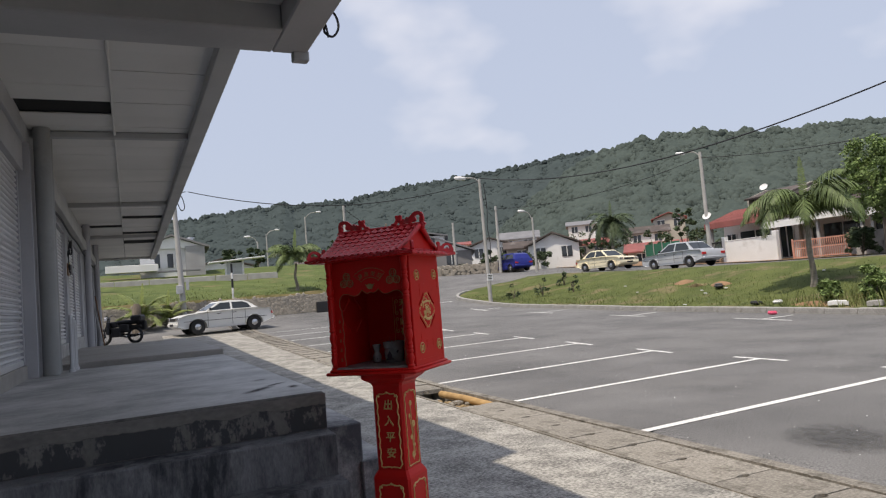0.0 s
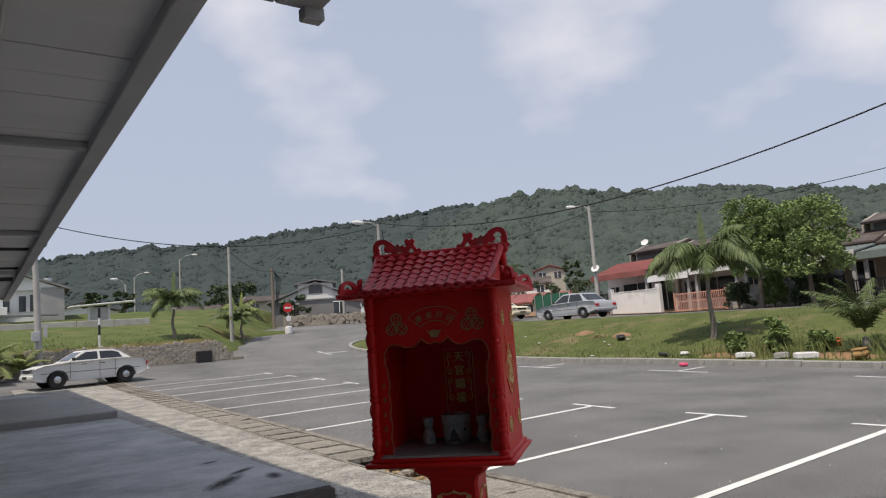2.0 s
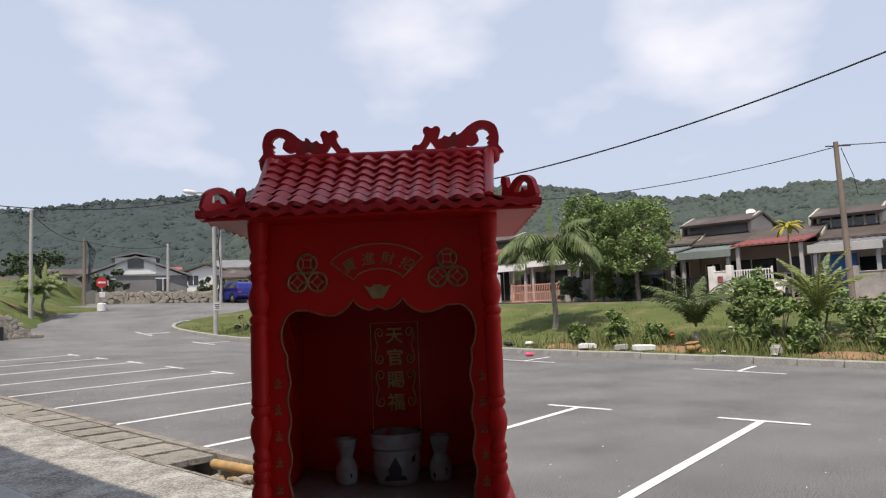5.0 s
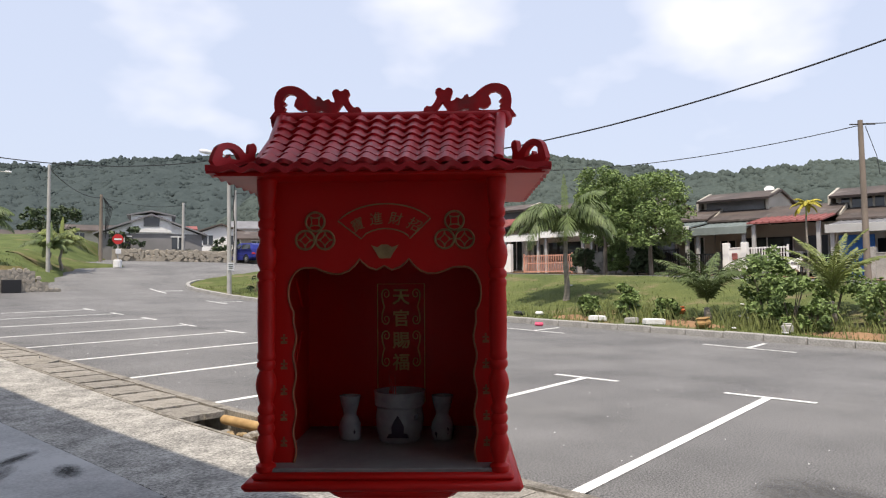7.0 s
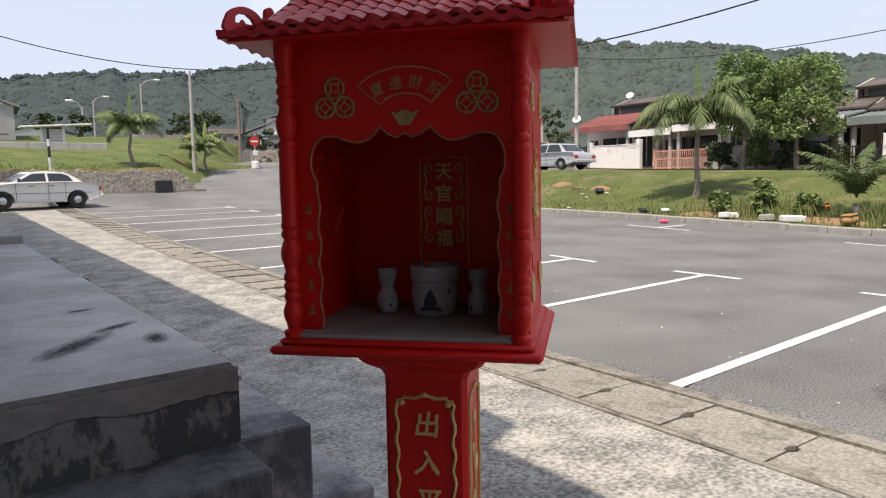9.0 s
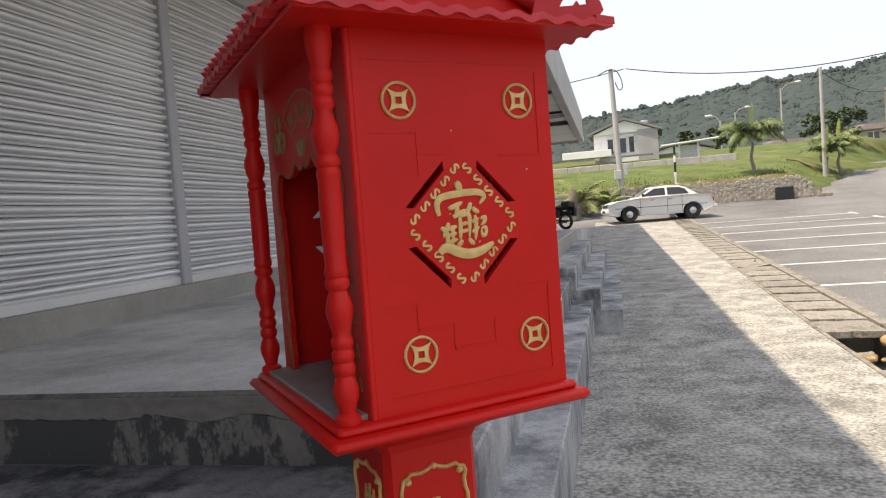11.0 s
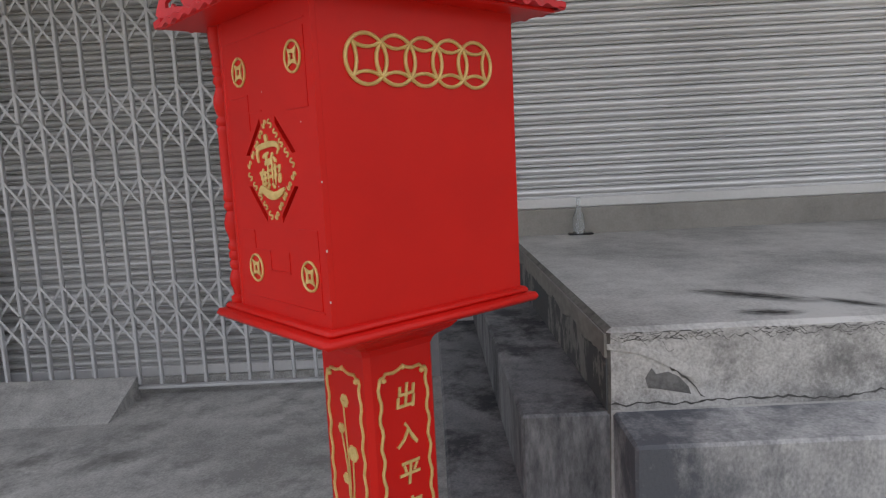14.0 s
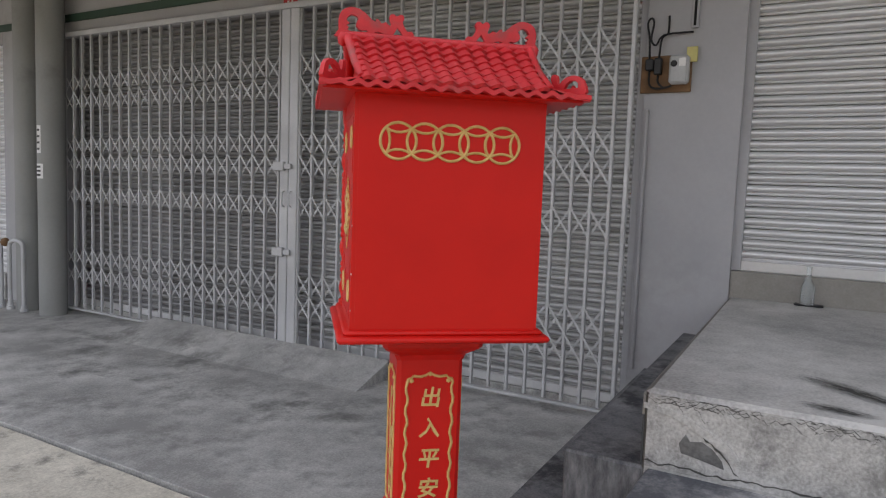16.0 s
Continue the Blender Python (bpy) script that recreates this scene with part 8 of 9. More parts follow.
litter("litter_bag", 14.75, 10.0, (0.2, 0.2, 0.09), M_PINKLITTER, "crumpled pink plastic bag on the road", bev=0.03, up=0.01)
for k in range(16):
    x, y = random.uniform(15.6, 21), random.uniform(0, 22)
    litter("paper_scrap", x, y, (random.uniform(0.06, 0.16), 0.1, 0.03), M_WPLAIN, "small white scrap of litter on the grass", bev=0.008, up=0.08)


# ---- houses ----
def house(y0, label, wall, porch, fence, upper_y=(3.9, 7.4), windows=True, screen=None, w=6.5, x=35.5, z=None):
    """A terraced house facing the upper road, towards -x. porch: (from, to, material, fascia) along its front."""
    zb = upper(y0 + w / 2) + 0.02 if z is None else z
    e = empty("house", x, y0, zb, 0, label, "house", "terraced houses")
    depth = 12.0
    b = Build()
    b.box((3.2, 0.08, -0.3), (depth, w - 0.08, 2.8))
    b.obj("wall", wall, e)
    for y, ww, z0, z1 in ((0.6, 1.0, 0.02, 2.1), (2.3, 2.6, 0.8, 2.1), (5.3, 0.8, 0.9, 2.0)):
        b = Build()
        b.box((3.15, y, z0), (3.22, y + ww, z1), bev=0.01)
        pn = b.obj("window" if z0 > 0.1 else "door", M_PANE, e)
        for yy in (y - 0.05, y + ww / 2 - 0.025, y + ww):
            b = Build()
            b.box((3.1, yy, z0), (3.16, yy + 0.05, z1))
            b.obj("frame_bar", M_WHITE, pn)
    # porch roofs on posts
    for ya, yb, pm, fm, za, zc, xr in porch:
        b = Build()
        b.add([(-0.3, ya, za), (-0.3, yb, za), (xr, yb, zc), (xr, ya, zc), (-0.3, ya, za + 0.08), (-0.3, yb, za + 0.08), (xr, yb, zc + 0.08), (xr, ya, zc + 0.08)],
              [(0, 1, 2, 3), (4, 7, 6, 5), (0, 4, 5, 1), (1, 5, 6, 2), (2, 6, 7, 3), (3, 7, 4, 0)])
        pr = b.obj("porch_roof", pm, e)
        rib = None
        n = int((yb - ya) / 0.3)
        for i in range(n):
            yy = ya + (i + 0.5) * (yb - ya) / n
            if rib is None:
                b = Build()
                b.tube([(-0.32, 0, za + 0.085), (xr, 0, zc + 0.085)], 0.045, 5)
                ob = b.obj("roof_rib", pm, pr)
                rib = ob.data
            else:
                ob = new("roof_rib", rib)
                ob.parent = pr
            ob.location = (0, yy, 0)
        if fm:
            b = Build()
            b.box((-0.36, ya, za - 0.28), (-0.30, yb, za + 0.12), bev=0.01)
            b.obj("fascia", fm, e)
        # columns in beam grey instead of white, painting in the porch shade
        for yy in (ya + 0.25, yb - 0.25):
            b = Build()
            b.box((-0.06, yy - 0.09, -0.2), (0.12, yy + 0.09, za), bev=0.015)
            b.obj("column", M_BEAM, e)
    # main lower roof
    b = Build()
    b.prism([(2.2, 3.02), (2.2, 3.12), (4.7, 3.9), (depth + 0.4, 3.0), (depth + 0.4, 2.88), (4.7, 3.78)], 0.0, w)
    b.obj("lower_roof", M_BROWNTILE, e, clean=True)
    if upper_y:
        u0, u1 = upper_y
        b = Build()
        b.box((4.5, u0, 2.8), (depth - 3, u1, 4.42))
        uw = b.obj("upper_wall", wall, e)
        b = Build()
        b.box((4.44, u0 + 0.2, 3.78), (4.51, u1 - 0.2, 4.34))
        up = b.obj("clerestory", M_PANE if windows else M_GREYTILE, uw)
        if windows:
            for i in range(6):
                b = Build()
                yy = lerp(u0 + 0.2, u1 - 0.2, i / 5)
                b.box((4.40, yy - 0.05, 3.76), (4.45, yy + 0.05, 4.36))
                b.obj("mullion", M_CREAM, up)
        b = Build()
        b.prism([(3.75, 4.30), (3.7, 4.42), (6.2, 5.05), (depth - 2.4, 4.36), (depth - 2.4, 4.24), (6.2, 4.92)], u0 - 0.25, u1 + 0.15)
        b.obj("roof", M_BROWNTILE, e, clean=True)
        for yy in (u0 - 0.1, u1 + 0.18):
            b = Build()
            b.prism([(4.2, 3.4), (4.2, 4.5), (6.2, 5.12), (8.2, 4.5), (8.2, 3.4)], yy, yy + 0.14)
            b.obj("fire_wall", M_CREAM, e, clean=True)
    b = Build()
    b.prism([(3.0, -0.2), (3.0, 3.2), (4.7, 3.95), (8.0, 3.55), (8.0, -0.2)], -0.07, 0.07)
    b.obj("party_wall", M_CREAM, e, clean=True)
    if screen:
        b = Build()
        b.box((0.9, screen[0], 0.0), (1.0, screen[1], 2.2), bev=0.01)
        b.obj("front_screen", screen[2], e, screen[3])
    # front boundary
    for ya, yb, style, mt, h, lab in fence:
        f = empty("front_fence", x - 1.2, y0 + ya, zb - 0.03, 0, lab, "fence", "front fences")
        ln = yb - ya
        if style == "wall":
            b = Build()
            b.box((-0.08, 0.0, -0.3), (0.08, ln, h), bev=0.02)
            b.box((-0.11, 0.0, h), (0.11, ln, h + 0.05), bev=0.015)
            b.obj("wall_panel", mt, f)
            for yy in (0.0, ln):
                b = Build()
                b.box((-0.15, yy - 0.15, -0.3), (0.15, yy + 0.15, h + 0.3), bev=0.02)
                b.obj("pier", M_WHITE if mt is M_WHITE else mt, f)
        else:
            mesh, yy = None, 0.05
            while yy < ln:
                if mesh is None:
                    b = Build()
                    b.box((-0.012, -0.022, 0.08), (0.012, 0.022, h))
                    ob = b.obj("bar", mt, f)
                    mesh = ob.data
                else:
                    ob = new("bar", mesh)
                    ob.parent = f
                ob.location = (0, yy, 0)
                yy += 0.125
            for zz in (0.12, h * 0.55, h - 0.05):
                b = Build()
                b.box((-0.025, 0.0, zz - 0.03), (0.025, ln, zz + 0.03))
                b.obj("rail", mt, f)
            for yy in (0.0, ln):
                b = Build()
                b.box((-0.04, yy - 0.04, -0.2), (0.04, yy + 0.04, h + 0.08), bev=0.01)
                b.obj("post", mt, f)
    return e


M_AWNING = mat("grey_green_awning", (0.22, 0.26, 0.25), (0.16, 0.19, 0.185), rough=0.7, scale=1.5)
WALLG = "bare grey cement garden wall"
house(27.4, "house with a long red tiled porch roof", M_WHITE, ((0, 4.8, M_REDTILE, M_REDTILE, 2.62, 3.55, 2.6),), ((-1.6, 2.3, "wall", M_WHITE, 1.35, "stained white garden wall with piers"), (2.6, 6.3, "bars", M_BLACK, 1.4, "dark steel gate beside white piers")), (1.2, 4.6), False)
house(20.9, "white house with a pale flat porch", M_WHITE, ((0, 3.2, M_GREYTILE, M_WHITE, 2.5, 2.9, 2.6), (3.3, 6.4, M_GREYTILE, M_WHITE, 2.35, 2.7, 2.6)), ((0.3, 3.8, "bars", M_PINK, 1.15, "pink painted steel gate and fence"),), (3.4, 6.9), True)
house(14.4, "brown-roofed terraced house behind garden trees", M_CREAM, ((0, 6.4, M_AWNING, M_WHITE, 2.45, 2.9, 2.6),), ((0.2, 2.6, "bars", M_BLACK, 1.35, "dark steel garden gate with posts"), (2.8, 6.2, "wall", M_KERB, 1.3, WALLG)), (3.9, 7.4), False)
house(7.9, "brown-roofed terraced house with red porch and awning", M_CREAM, ((0, 3.5, M_REDTILE, None, 2.62, 3.1, 2.6), (3.5, 6.4, M_AWNING, M_AWNING, 2.45, 2.9, 2.6)), ((1.3, 3.2, "bars", M_WPLAIN, 1.45, "white painted arched steel gate"), (3.3, 4.2, "wall", M_WHITE, 1.4, "short white wall with red letter box"), (4.5, 6.3, "bars", M_BLACK, 1.2, "dark steel garden gate with posts")), (3.9, 7.6), False)
house(1.4, "brown-roofed terraced house with white awning and blue screen", M_WHITE, ((0, 3.2, M_BROWNTILE, None, 2.5, 3.0, 2.6), (3.3, 6.4, M_GREYTILE, M_BEAM, 2.55, 2.95, 2.6)), ((-6.0, 4.3, "wall", M_KERB, 1.25, WALLG), (4.9, 6.3, "bars", M_BLACK, 1.2, "dark steel garden gate with posts")), (4.0, 7.0), True, (4.6, 6.1, M_BLUEWALL, "bright blue painted screen"))
house(-5.1, "terraced house with a brown tiled roof", M_CREAM, ((0, 6.4, M_REDTILE, None, 2.55, 3.0, 2.6),), (), (3.9, 7.4), True)
house(-11.6, "terraced house with a brown tiled roof", M_WHITE, ((0, 6.4, M_GREYTILE, M_WHITE, 2.55, 3.0, 2.6),), (), (3.9, 7.4), True)
mb = tagged(Build().box((-0.1, -0.14, -0.17), (0.0, 0.14, 0.17), bev=0.04).obj("letter_box", M_REDTILE), "red letter box on the white wall", "letter box")
mb.location = (34.3 - 0.08, 11.65, upper(11.2) + 1.0)
# satellite dishes
for x, y, z in ((39.5, 30.6, 7.0), (31.95, 28.7, 4.9), (41.8, 12.3, 6.5)):
    e = empty("satellite_dish", x, y, z, 200, "white round satellite dish on the roof", "satellite dish", "satellite dishes")
    b = Build().lathe([(0.001, 0.0), (0.15, 0.024), (0.27, 0.085), (0.274, 0.092), (0.15, 0.036), (0.001, 0.01)], 18, pose(0, 0, 0, 55, 0, 90))
    b.obj("dish", M_WPLAIN, e, smooth=50)
    b = Build()
    b.tube([(0, 0, -0.05), (0.05, 0, -0.5), (0.05, 0, -0.7)], 0.02, 6)
    b.obj("bracket", M_POLE, e)


nf = empty("netting_fence", 33.6, 33.0, upper(34) + 0.02, 0, "green netting fence on thin posts beside the road", "fence")
for k in range(5):
    b = Build()
    b.tube([(0, k * 0.9, -0.3), (0, k * 0.9, 1.75)], 0.03, 6)
    b.obj("post", M_POLE, nf)
b = Build()
ny = 31
for i in range(ny):
    for j in range(6):
        b.v.append((0.04 + 0.05 * noise.noise((i * 0.4, j * 0.6, 1)), 3.6 * i / (ny - 1), 0.05 + 1.6 * j / 5))
b.f = [(i * 6 + j, i * 6 + 6 + j, i * 6 + 7 + j, i * 6 + 1 + j) for i in range(ny - 1) for j in range(5)]
net = b.obj("netting", M_GREENFENCE, nf, "sagging green netting", smooth=60)


def cottage(x, y, z, rz, w, d, h, rise, label, wall, roof, loft=False, base=None):
    """A far house: walls down to the ground, pitched roof with its gable to the front."""
    e = empty("far_house", x, y, z, rz, label, "house", "far houses")
    b = Build()
    b.box((-w / 2, -d / 2, -2.2), (w / 2, d / 2, h))
    b.obj("wall", base or wall, e)
    b = Build()
    b.prism([(-w / 2 - 0.35, h - 0.12), (-w / 2 - 0.35, h), (0, h + rise), (w / 2 + 0.35, h), (w / 2 + 0.35, h - 0.12), (0, h + rise - 0.13)], -d / 2 - 0.4, d / 2 + 0.4)
    b.obj("roof", roof, e, clean=True)
    b = Build()
    b.prism([(-w / 2, h - 0.1), (w / 2, h - 0.1), (0, h + rise - 0.16)], -d / 2 + 0.02, d / 2 - 0.02)
    b.obj("gable", wall, e, clean=True)
    for side in (0, 1):
        for k in (-1, 1):
            b = Build()
            m = pose(0, 0, 0) if side == 0 else pose(0, 0, 0, 0, 0, 90 * (1 if rz < -44 else -1))
            ex, ey = (w, d) if side == 0 else (d, w)
            b.box((k * ex * 0.26 - 0.45, -ey / 2 - 0.05, h - 1.15), (k * ex * 0.26 + 0.45, -ey / 2 + 0.02, h - 0.25), m)
            wd = b.obj("window", M_PANE, e)
            b = Build()
            b.box((k * ex * 0.26 - 0.52, -ey / 2 - 0.08, h - 0.25), (k * ex * 0.26 + 0.52, -ey / 2 - 0.01, h - 0.17), m)
            b.box((k * ex * 0.26 - 0.03, -ey / 2 - 0.08, h - 1.15), (k * ex * 0.26 + 0.03, -ey / 2 - 0.04, h - 0.25), m)
            b.obj("frame", M_WHITE, wd)
    if loft:
        b = Build()
        b.box((-1.4, -d / 2 - 0.15, h + 0.1), (1.4, d / 2 - 1, h + rise - 0.1))
        lf = b.obj("loft", wall, e)
        b = Build()
        b.prism([(-1.7, h + rise - 0.2), (-1.7, h + rise - 0.1), (0, h + rise + 0.25), (1.7, h + rise - 0.1), (1.7, h + rise - 0.2), (0, h + rise + 0.13)], -d / 2 - 0.4, d / 2 - 0.8)
        b.obj("loft_roof", roof, lf, clean=True)
        b = Build()
        b.box((-0.55, -d / 2 - 0.2, h + 0.55), (0.55, -d / 2 - 0.13, h + rise - 0.25))
        b.obj("loft_window", M_PANE, lf)
    return e


LOWH = "distant low house with a pitched roof"
for row in ((45.3, 48.5, 2.3, 48, 5, 5.2, 1.6, 0.9, LOWH, M_CREAM, M_REDTILE), (61.1, 67.6, 5.5, 49, 6, 5.0, 1.6, 1.05, LOWH, M_WHITE, M_BROWNTILE), (33.9, 49.0, 3.4, -35, 4.4, 5, 1.55, 1.1, LOWH, M_WHITE, M_BROWNTILE),
            (46.4, 60.4, 4.6, 53, 4, 3.6, 1.0, 0.7, LOWH, M_CREAM, M_REDTILE), (63.3, 84.9, 9.0, 54, 5, 4.0, 1.2, 0.8, LOWH, M_WHITE, M_GREYTILE), (43.9, 68.2, 4.6, 58, 5, 5.0, 1.4, 0.85, LOWH, M_WHITE, M_BROWNTILE),
            # the loft house's dark grey lower wall paints the shade of its veranda
            (66.6, 69.3, 7.8, -43, 4, 5, 1.3, 0.8, LOWH, M_CREAM, M_REDTILE), (23.6, 53.5, 3.95, -25, 7.2, 7, 1.05, 1.5, "white-gabled house with a wide grey roof and loft window", M_WHITE, M_GREYTILE, True, M_GREYHOUSE),
            (34.2, 61.6, 4.8, -29, 4.6, 5, 1.2, 0.9, LOWH, M_WHITE, M_BROWNTILE), (43.5, 71.1, 5.6, 58, 5, 4.6, 1.8, 1.05, LOWH, M_WHITE, M_GREYTILE), (15.2, 58.0, 3.7, 74, 4, 5, 1.1, 0.6, LOWH, M_CREAM, M_BROWNTILE),
            (26.7, 73.8, 5.4, 70, 4, 5, 1.2, 0.7, LOWH, M_CREAM, M_BROWNTILE), (40.5, 84.2, 6.9, 64, 4, 4.5, 1.1, 0.5, LOWH, M_WHITE, M_REDTILE), (36.5, 56.0, 4.3, 60, 4.5, 6, 1.0, 0.8, LOWH, M_CREAM, M_BROWNTILE),
            (7.5, 70, 4.2, -8, 6, 6, 1.6, 0.9, LOWH, M_WHITE, M_BROWNTILE)):
    cottage(*row)

# white villa above the bank
vz = gz(2, 50) + 0.05
M_WING = mat("grey_wing_paint", (0.36, 0.355, 0.35), (0.30, 0.296, 0.292), rough=0.8, scale=0.8)
villa = empty("villa", 2.0, 52.0, vz, -3, "white two-storey villa above the grass bank", "house")
villa.scale = (0.68, 0.68, 0.72)
b = Build()
b.box((-3.6, -3, -1.0), (2.3, 4, 2.9))
b.obj("front_wall", M_WHITE, villa)
b = Build()
b.box((0.9, -3.4, -0.2), (2.9, 3.5, 3.0))
b.obj("side_wing", M_WING, villa, "grey side wing")
b = Build()
b.prism([(-4.2, 2.75), (-4.2, 2.95), (-0.4, 4.25), (3.4, 2.95), (3.4, 2.75), (-0.4, 4.05)], -3.7, 4.4)
b.obj("roof", M_GREYHOUSE, villa, clean=True)
b = Build()
b.prism([(-3.6, 2.8), (3.0, 2.8), (-0.4, 4.0)], -3.35, -3.1)
b.obj("gable", M_WHITE, villa, clean=True)
for xx, ww, z0, z1 in ((-1.9, 0.55, 0.9, 2.3), (-0.6, 0.6, 0.9, 2.3), (0.25, 0.5, 0.9, 2.4)):
    b = Build()
    b.box((xx - ww / 2, -3.08, z0), (xx + ww / 2, -2.98, z1))
    wd = b.obj("window", M_PANE, villa)
    b = Build()
    for q in (-ww / 2 - 0.08, ww / 2):
        b.box((xx + q, -3.12, z0 - 0.08), (xx + q + 0.08, -3.02, z1 + 0.08))
    b.box((xx - ww / 2 - 0.08, -3.12, z1), (xx + ww / 2 + 0.08, -3.02, z1 + 0.1))
    b.obj("frame", M_WHITE, wd)
b = Build()
b.box((-6.8, -4.6, 0.55), (-1.8, -3.2, 1.25), bev=0.03)
b.obj("balcony", M_WHITE, villa)
b = Build()
b.box((-1.9, -5.0, 0.35), (2.3, -4.4, 0.52), bev=0.02)
b.obj("porch_slab", M_GREYTILE, villa)
b = Build().lathe([(0.45, 0), (0.45, 0.75), (0.35, 0.85)], 14, pose(1.6, 0.5, 3.35))
b.obj("water_tank", M_CHROME, villa, "shiny steel water tank", smooth=40)
b = Build()
for k in range(8):
    b.box((-9 + k * 2.0, -6.65, -0.3), (-9 + k * 2.0 + 1.96, -6.5, 0.32), bev=0.02)
ob = tagged(b.obj("garden_wall", M_POLE), "low white garden wall above the grass bank", "wall", kind="structure")
ob.matrix_world = pose(1.2, 50.2, gz(1, 44) + 0.02, 0, 0, -3)
gb = empty("guard_shelter", 5.6, 47.5, gz(5.0, 47.5) + 0.1, 0, "pale shelter with a thin white canopy", "shelter")
for xx in (-0.6, 0.6):
    b = Build()
    b.box((xx - 0.06, -0.06, -0.2), (xx + 0.06, 0.06, 1.0))
    b.obj("post", M_WPLAIN, gb)
b = Build()
b.box((-0.55, -0.03, 0.0), (0.55, 0.03, 0.85))
b.obj("panel", M_METER, gb)
b = Build()
b.box((-1.7, -0.5, 0.98), (2.2, 0.5, 1.08), pose(0, 0, 0, 0, -4, 0), bev=0.02)
b.obj("canopy", M_WPLAIN, gb)
pg_ = empty("playground_frame", -4.2, 40.0, gz(-4.2, 40) + 0.02, 0, "orange and green playground climbing frame", "playground")
for xx in (-0.8, 0.0, 0.8):
    b = Build()
    b.tube([(xx, 0, -0.1), (xx, 0, 2.9)], 0.08, 8)
    b.obj("post", M_ORANGE, pg_, smooth=40)
b = Build()
b.tube([(-0.8, 0, 1.6), (0.8, 0, 1.6)], 0.22, 10)
b.obj("tunnel", mat("green_plastic", (0.03, 0.32, 0.12), rough=0.4), pg_, smooth=40)
b = Build()
b.box((-0.9, -0.4, 2.85), (0.9, 0.4, 3.0), bev=0.03)
b.obj("top", M_SIGNRED, pg_)
cul = tagged(Build().box((-0.35, -0.1, 0), (0.35, 0.1, 0.55), bev=0.02).obj("culvert_box", M_BLACK), "dark box culvert in the rubble wall", "culvert")
cul.location = (7.6, 30.93, gz(7.6, 30.8))

# ---- pieces: kerb blocks, drain covers, wall stones, hill trees ----
kerb = empty("kerb", 15.2, 0, 0, 0, "stained concrete kerb along the grass verge", "kerb", kind="structure")
km = None
path = [(kerb_x(y), y) for y in [-12 + i * 0.9 for i in range(47)]]
path += [(kerb_x(y), y) for y in (30.3, 31.1, 31.9, 32.6, 33.2, 33.55, 33.75)] + [(18.9 + i * 0.9, 33.84) for i in range(5)]
for i in range(len(path) - 1):
    (xa, ya), (xb, yb) = path[i], path[i + 1]
    ln = math.hypot(xb - xa, yb - ya)
    b = Build()
    b.box((-0.09, 0.006, -0.25), (0.09, 1.0 - 0.006, 0.0), bev=0.02)
    if km is None:
        ob = b.obj("kerb_block", M_KERB, kerb)
        km = ob.data
    else:
        ob = new("kerb_block", km)
        ob.parent = kerb
    za, zb_ = low(xa, ya) + 0.17, low(xb, yb) + 0.17
    m = Matrix.Translation((xa, ya, za + random.uniform(-0.008, 0.008))) @ pose(0, 0, 0, 0, 0, math.degrees(math.atan2(-(xb - xa), yb - ya))) @ pose(0, 0, 0, math.degrees(math.atan2(zb_ - za, ln))) @ Matrix.Diagonal((1, ln, 1, 1))
    ob.matrix_world = m

drain = empty("drain_cover_row", 2.4, 0, 0, 0, "row of concrete drain cover slabs along the car park", "drain covers", kind="structure")
dm = {}
NOTCH = [(0.045 * math.cos(a), 0.026 * math.sin(a)) for a in (math.pi * i / 6 for i in range(7))]
for k in range(-14, 46):
    y = -0.165 + 0.593 * k
    if k in (7, 8, 9, 19) or y > 27:
        continue
    key = k % 3
    if key not in dm:
        w, l = 0.258, 0.289
        pts = [(-w, -l)] + [(-0.01 - NOTCH[i][0], -l + NOTCH[i][1]) for i in range(7)][::1] + [(w, -l), (w, l)] + [(-0.01 + NOTCH[i][0], l - NOTCH[i][1]) for i in range(7)] + [(-w, l)]
        b = Build()
        b.prism([(px + random.uniform(-0.003, 0.003), py + random.uniform(-0.003, 0.003)) for px, py in pts], -0.06, 0.0, plane="xy")
        ob = b.obj("cover_slab", M_COVER, drain, clean=True)
        dm[key] = ob.data
    else:
        ob = new("cover_slab", dm[key])
        ob.parent = drain
    yc = y + 0.296
    ob.matrix_world = pose(drain_x(yc) - 0.005, yc, gz(2.5, yc) + 0.016 + random.uniform(-0.004, 0.004), random.uniform(-0.7, 0.7), random.uniform(-0.7, 0.7), -1.5 + random.uniform(-0.6, 0.6))
# black sheet just above the ground, painting the drain's depth as darkness
b = Build()
for k in range(50):
    y = -9 + k * 0.75
    if 3.6 < y + 0.37 < 6.1:
        continue
    xa, xb = drain_x(y), drain_x(y + 0.75)
    b.add([(xa - 0.27, y, gz(2.5, y) - 0.012), (xa + 0.31, y, gz(2.5, y) - 0.012), (xb + 0.31, y + 0.75, gz(2.5, y + 0.75) - 0.012), (xb - 0.27, y + 0.75, gz(2.5, y + 0.75) - 0.012)], [(0, 1, 2, 3)])
tagged(b.obj("drain_bed", M_DARK), "dark damp bed of the roadside drain", "drain", kind="structure")
# open drain: channel below the missing cover, with a broken pipe
b = Build()
b.box((2.25, 3.95, -0.42), (2.85, 6.3, -0.36))
b.box((2.19, 3.95, -0.42), (2.25, 6.3, -0.03))
b.box((2.85, 3.95, -0.42), (2.93, 6.3, -0.025))
b.box((2.25, 3.89, -0.42), (2.85, 3.95, -0.03))
b.box((2.25, 6.3, -0.42), (2.85, 6.36, -0.03))
tagged(b.obj("drain_channel", M_KERB), "damp concrete drain channel below a missing cover", "drain", kind="structure")
b = Build()
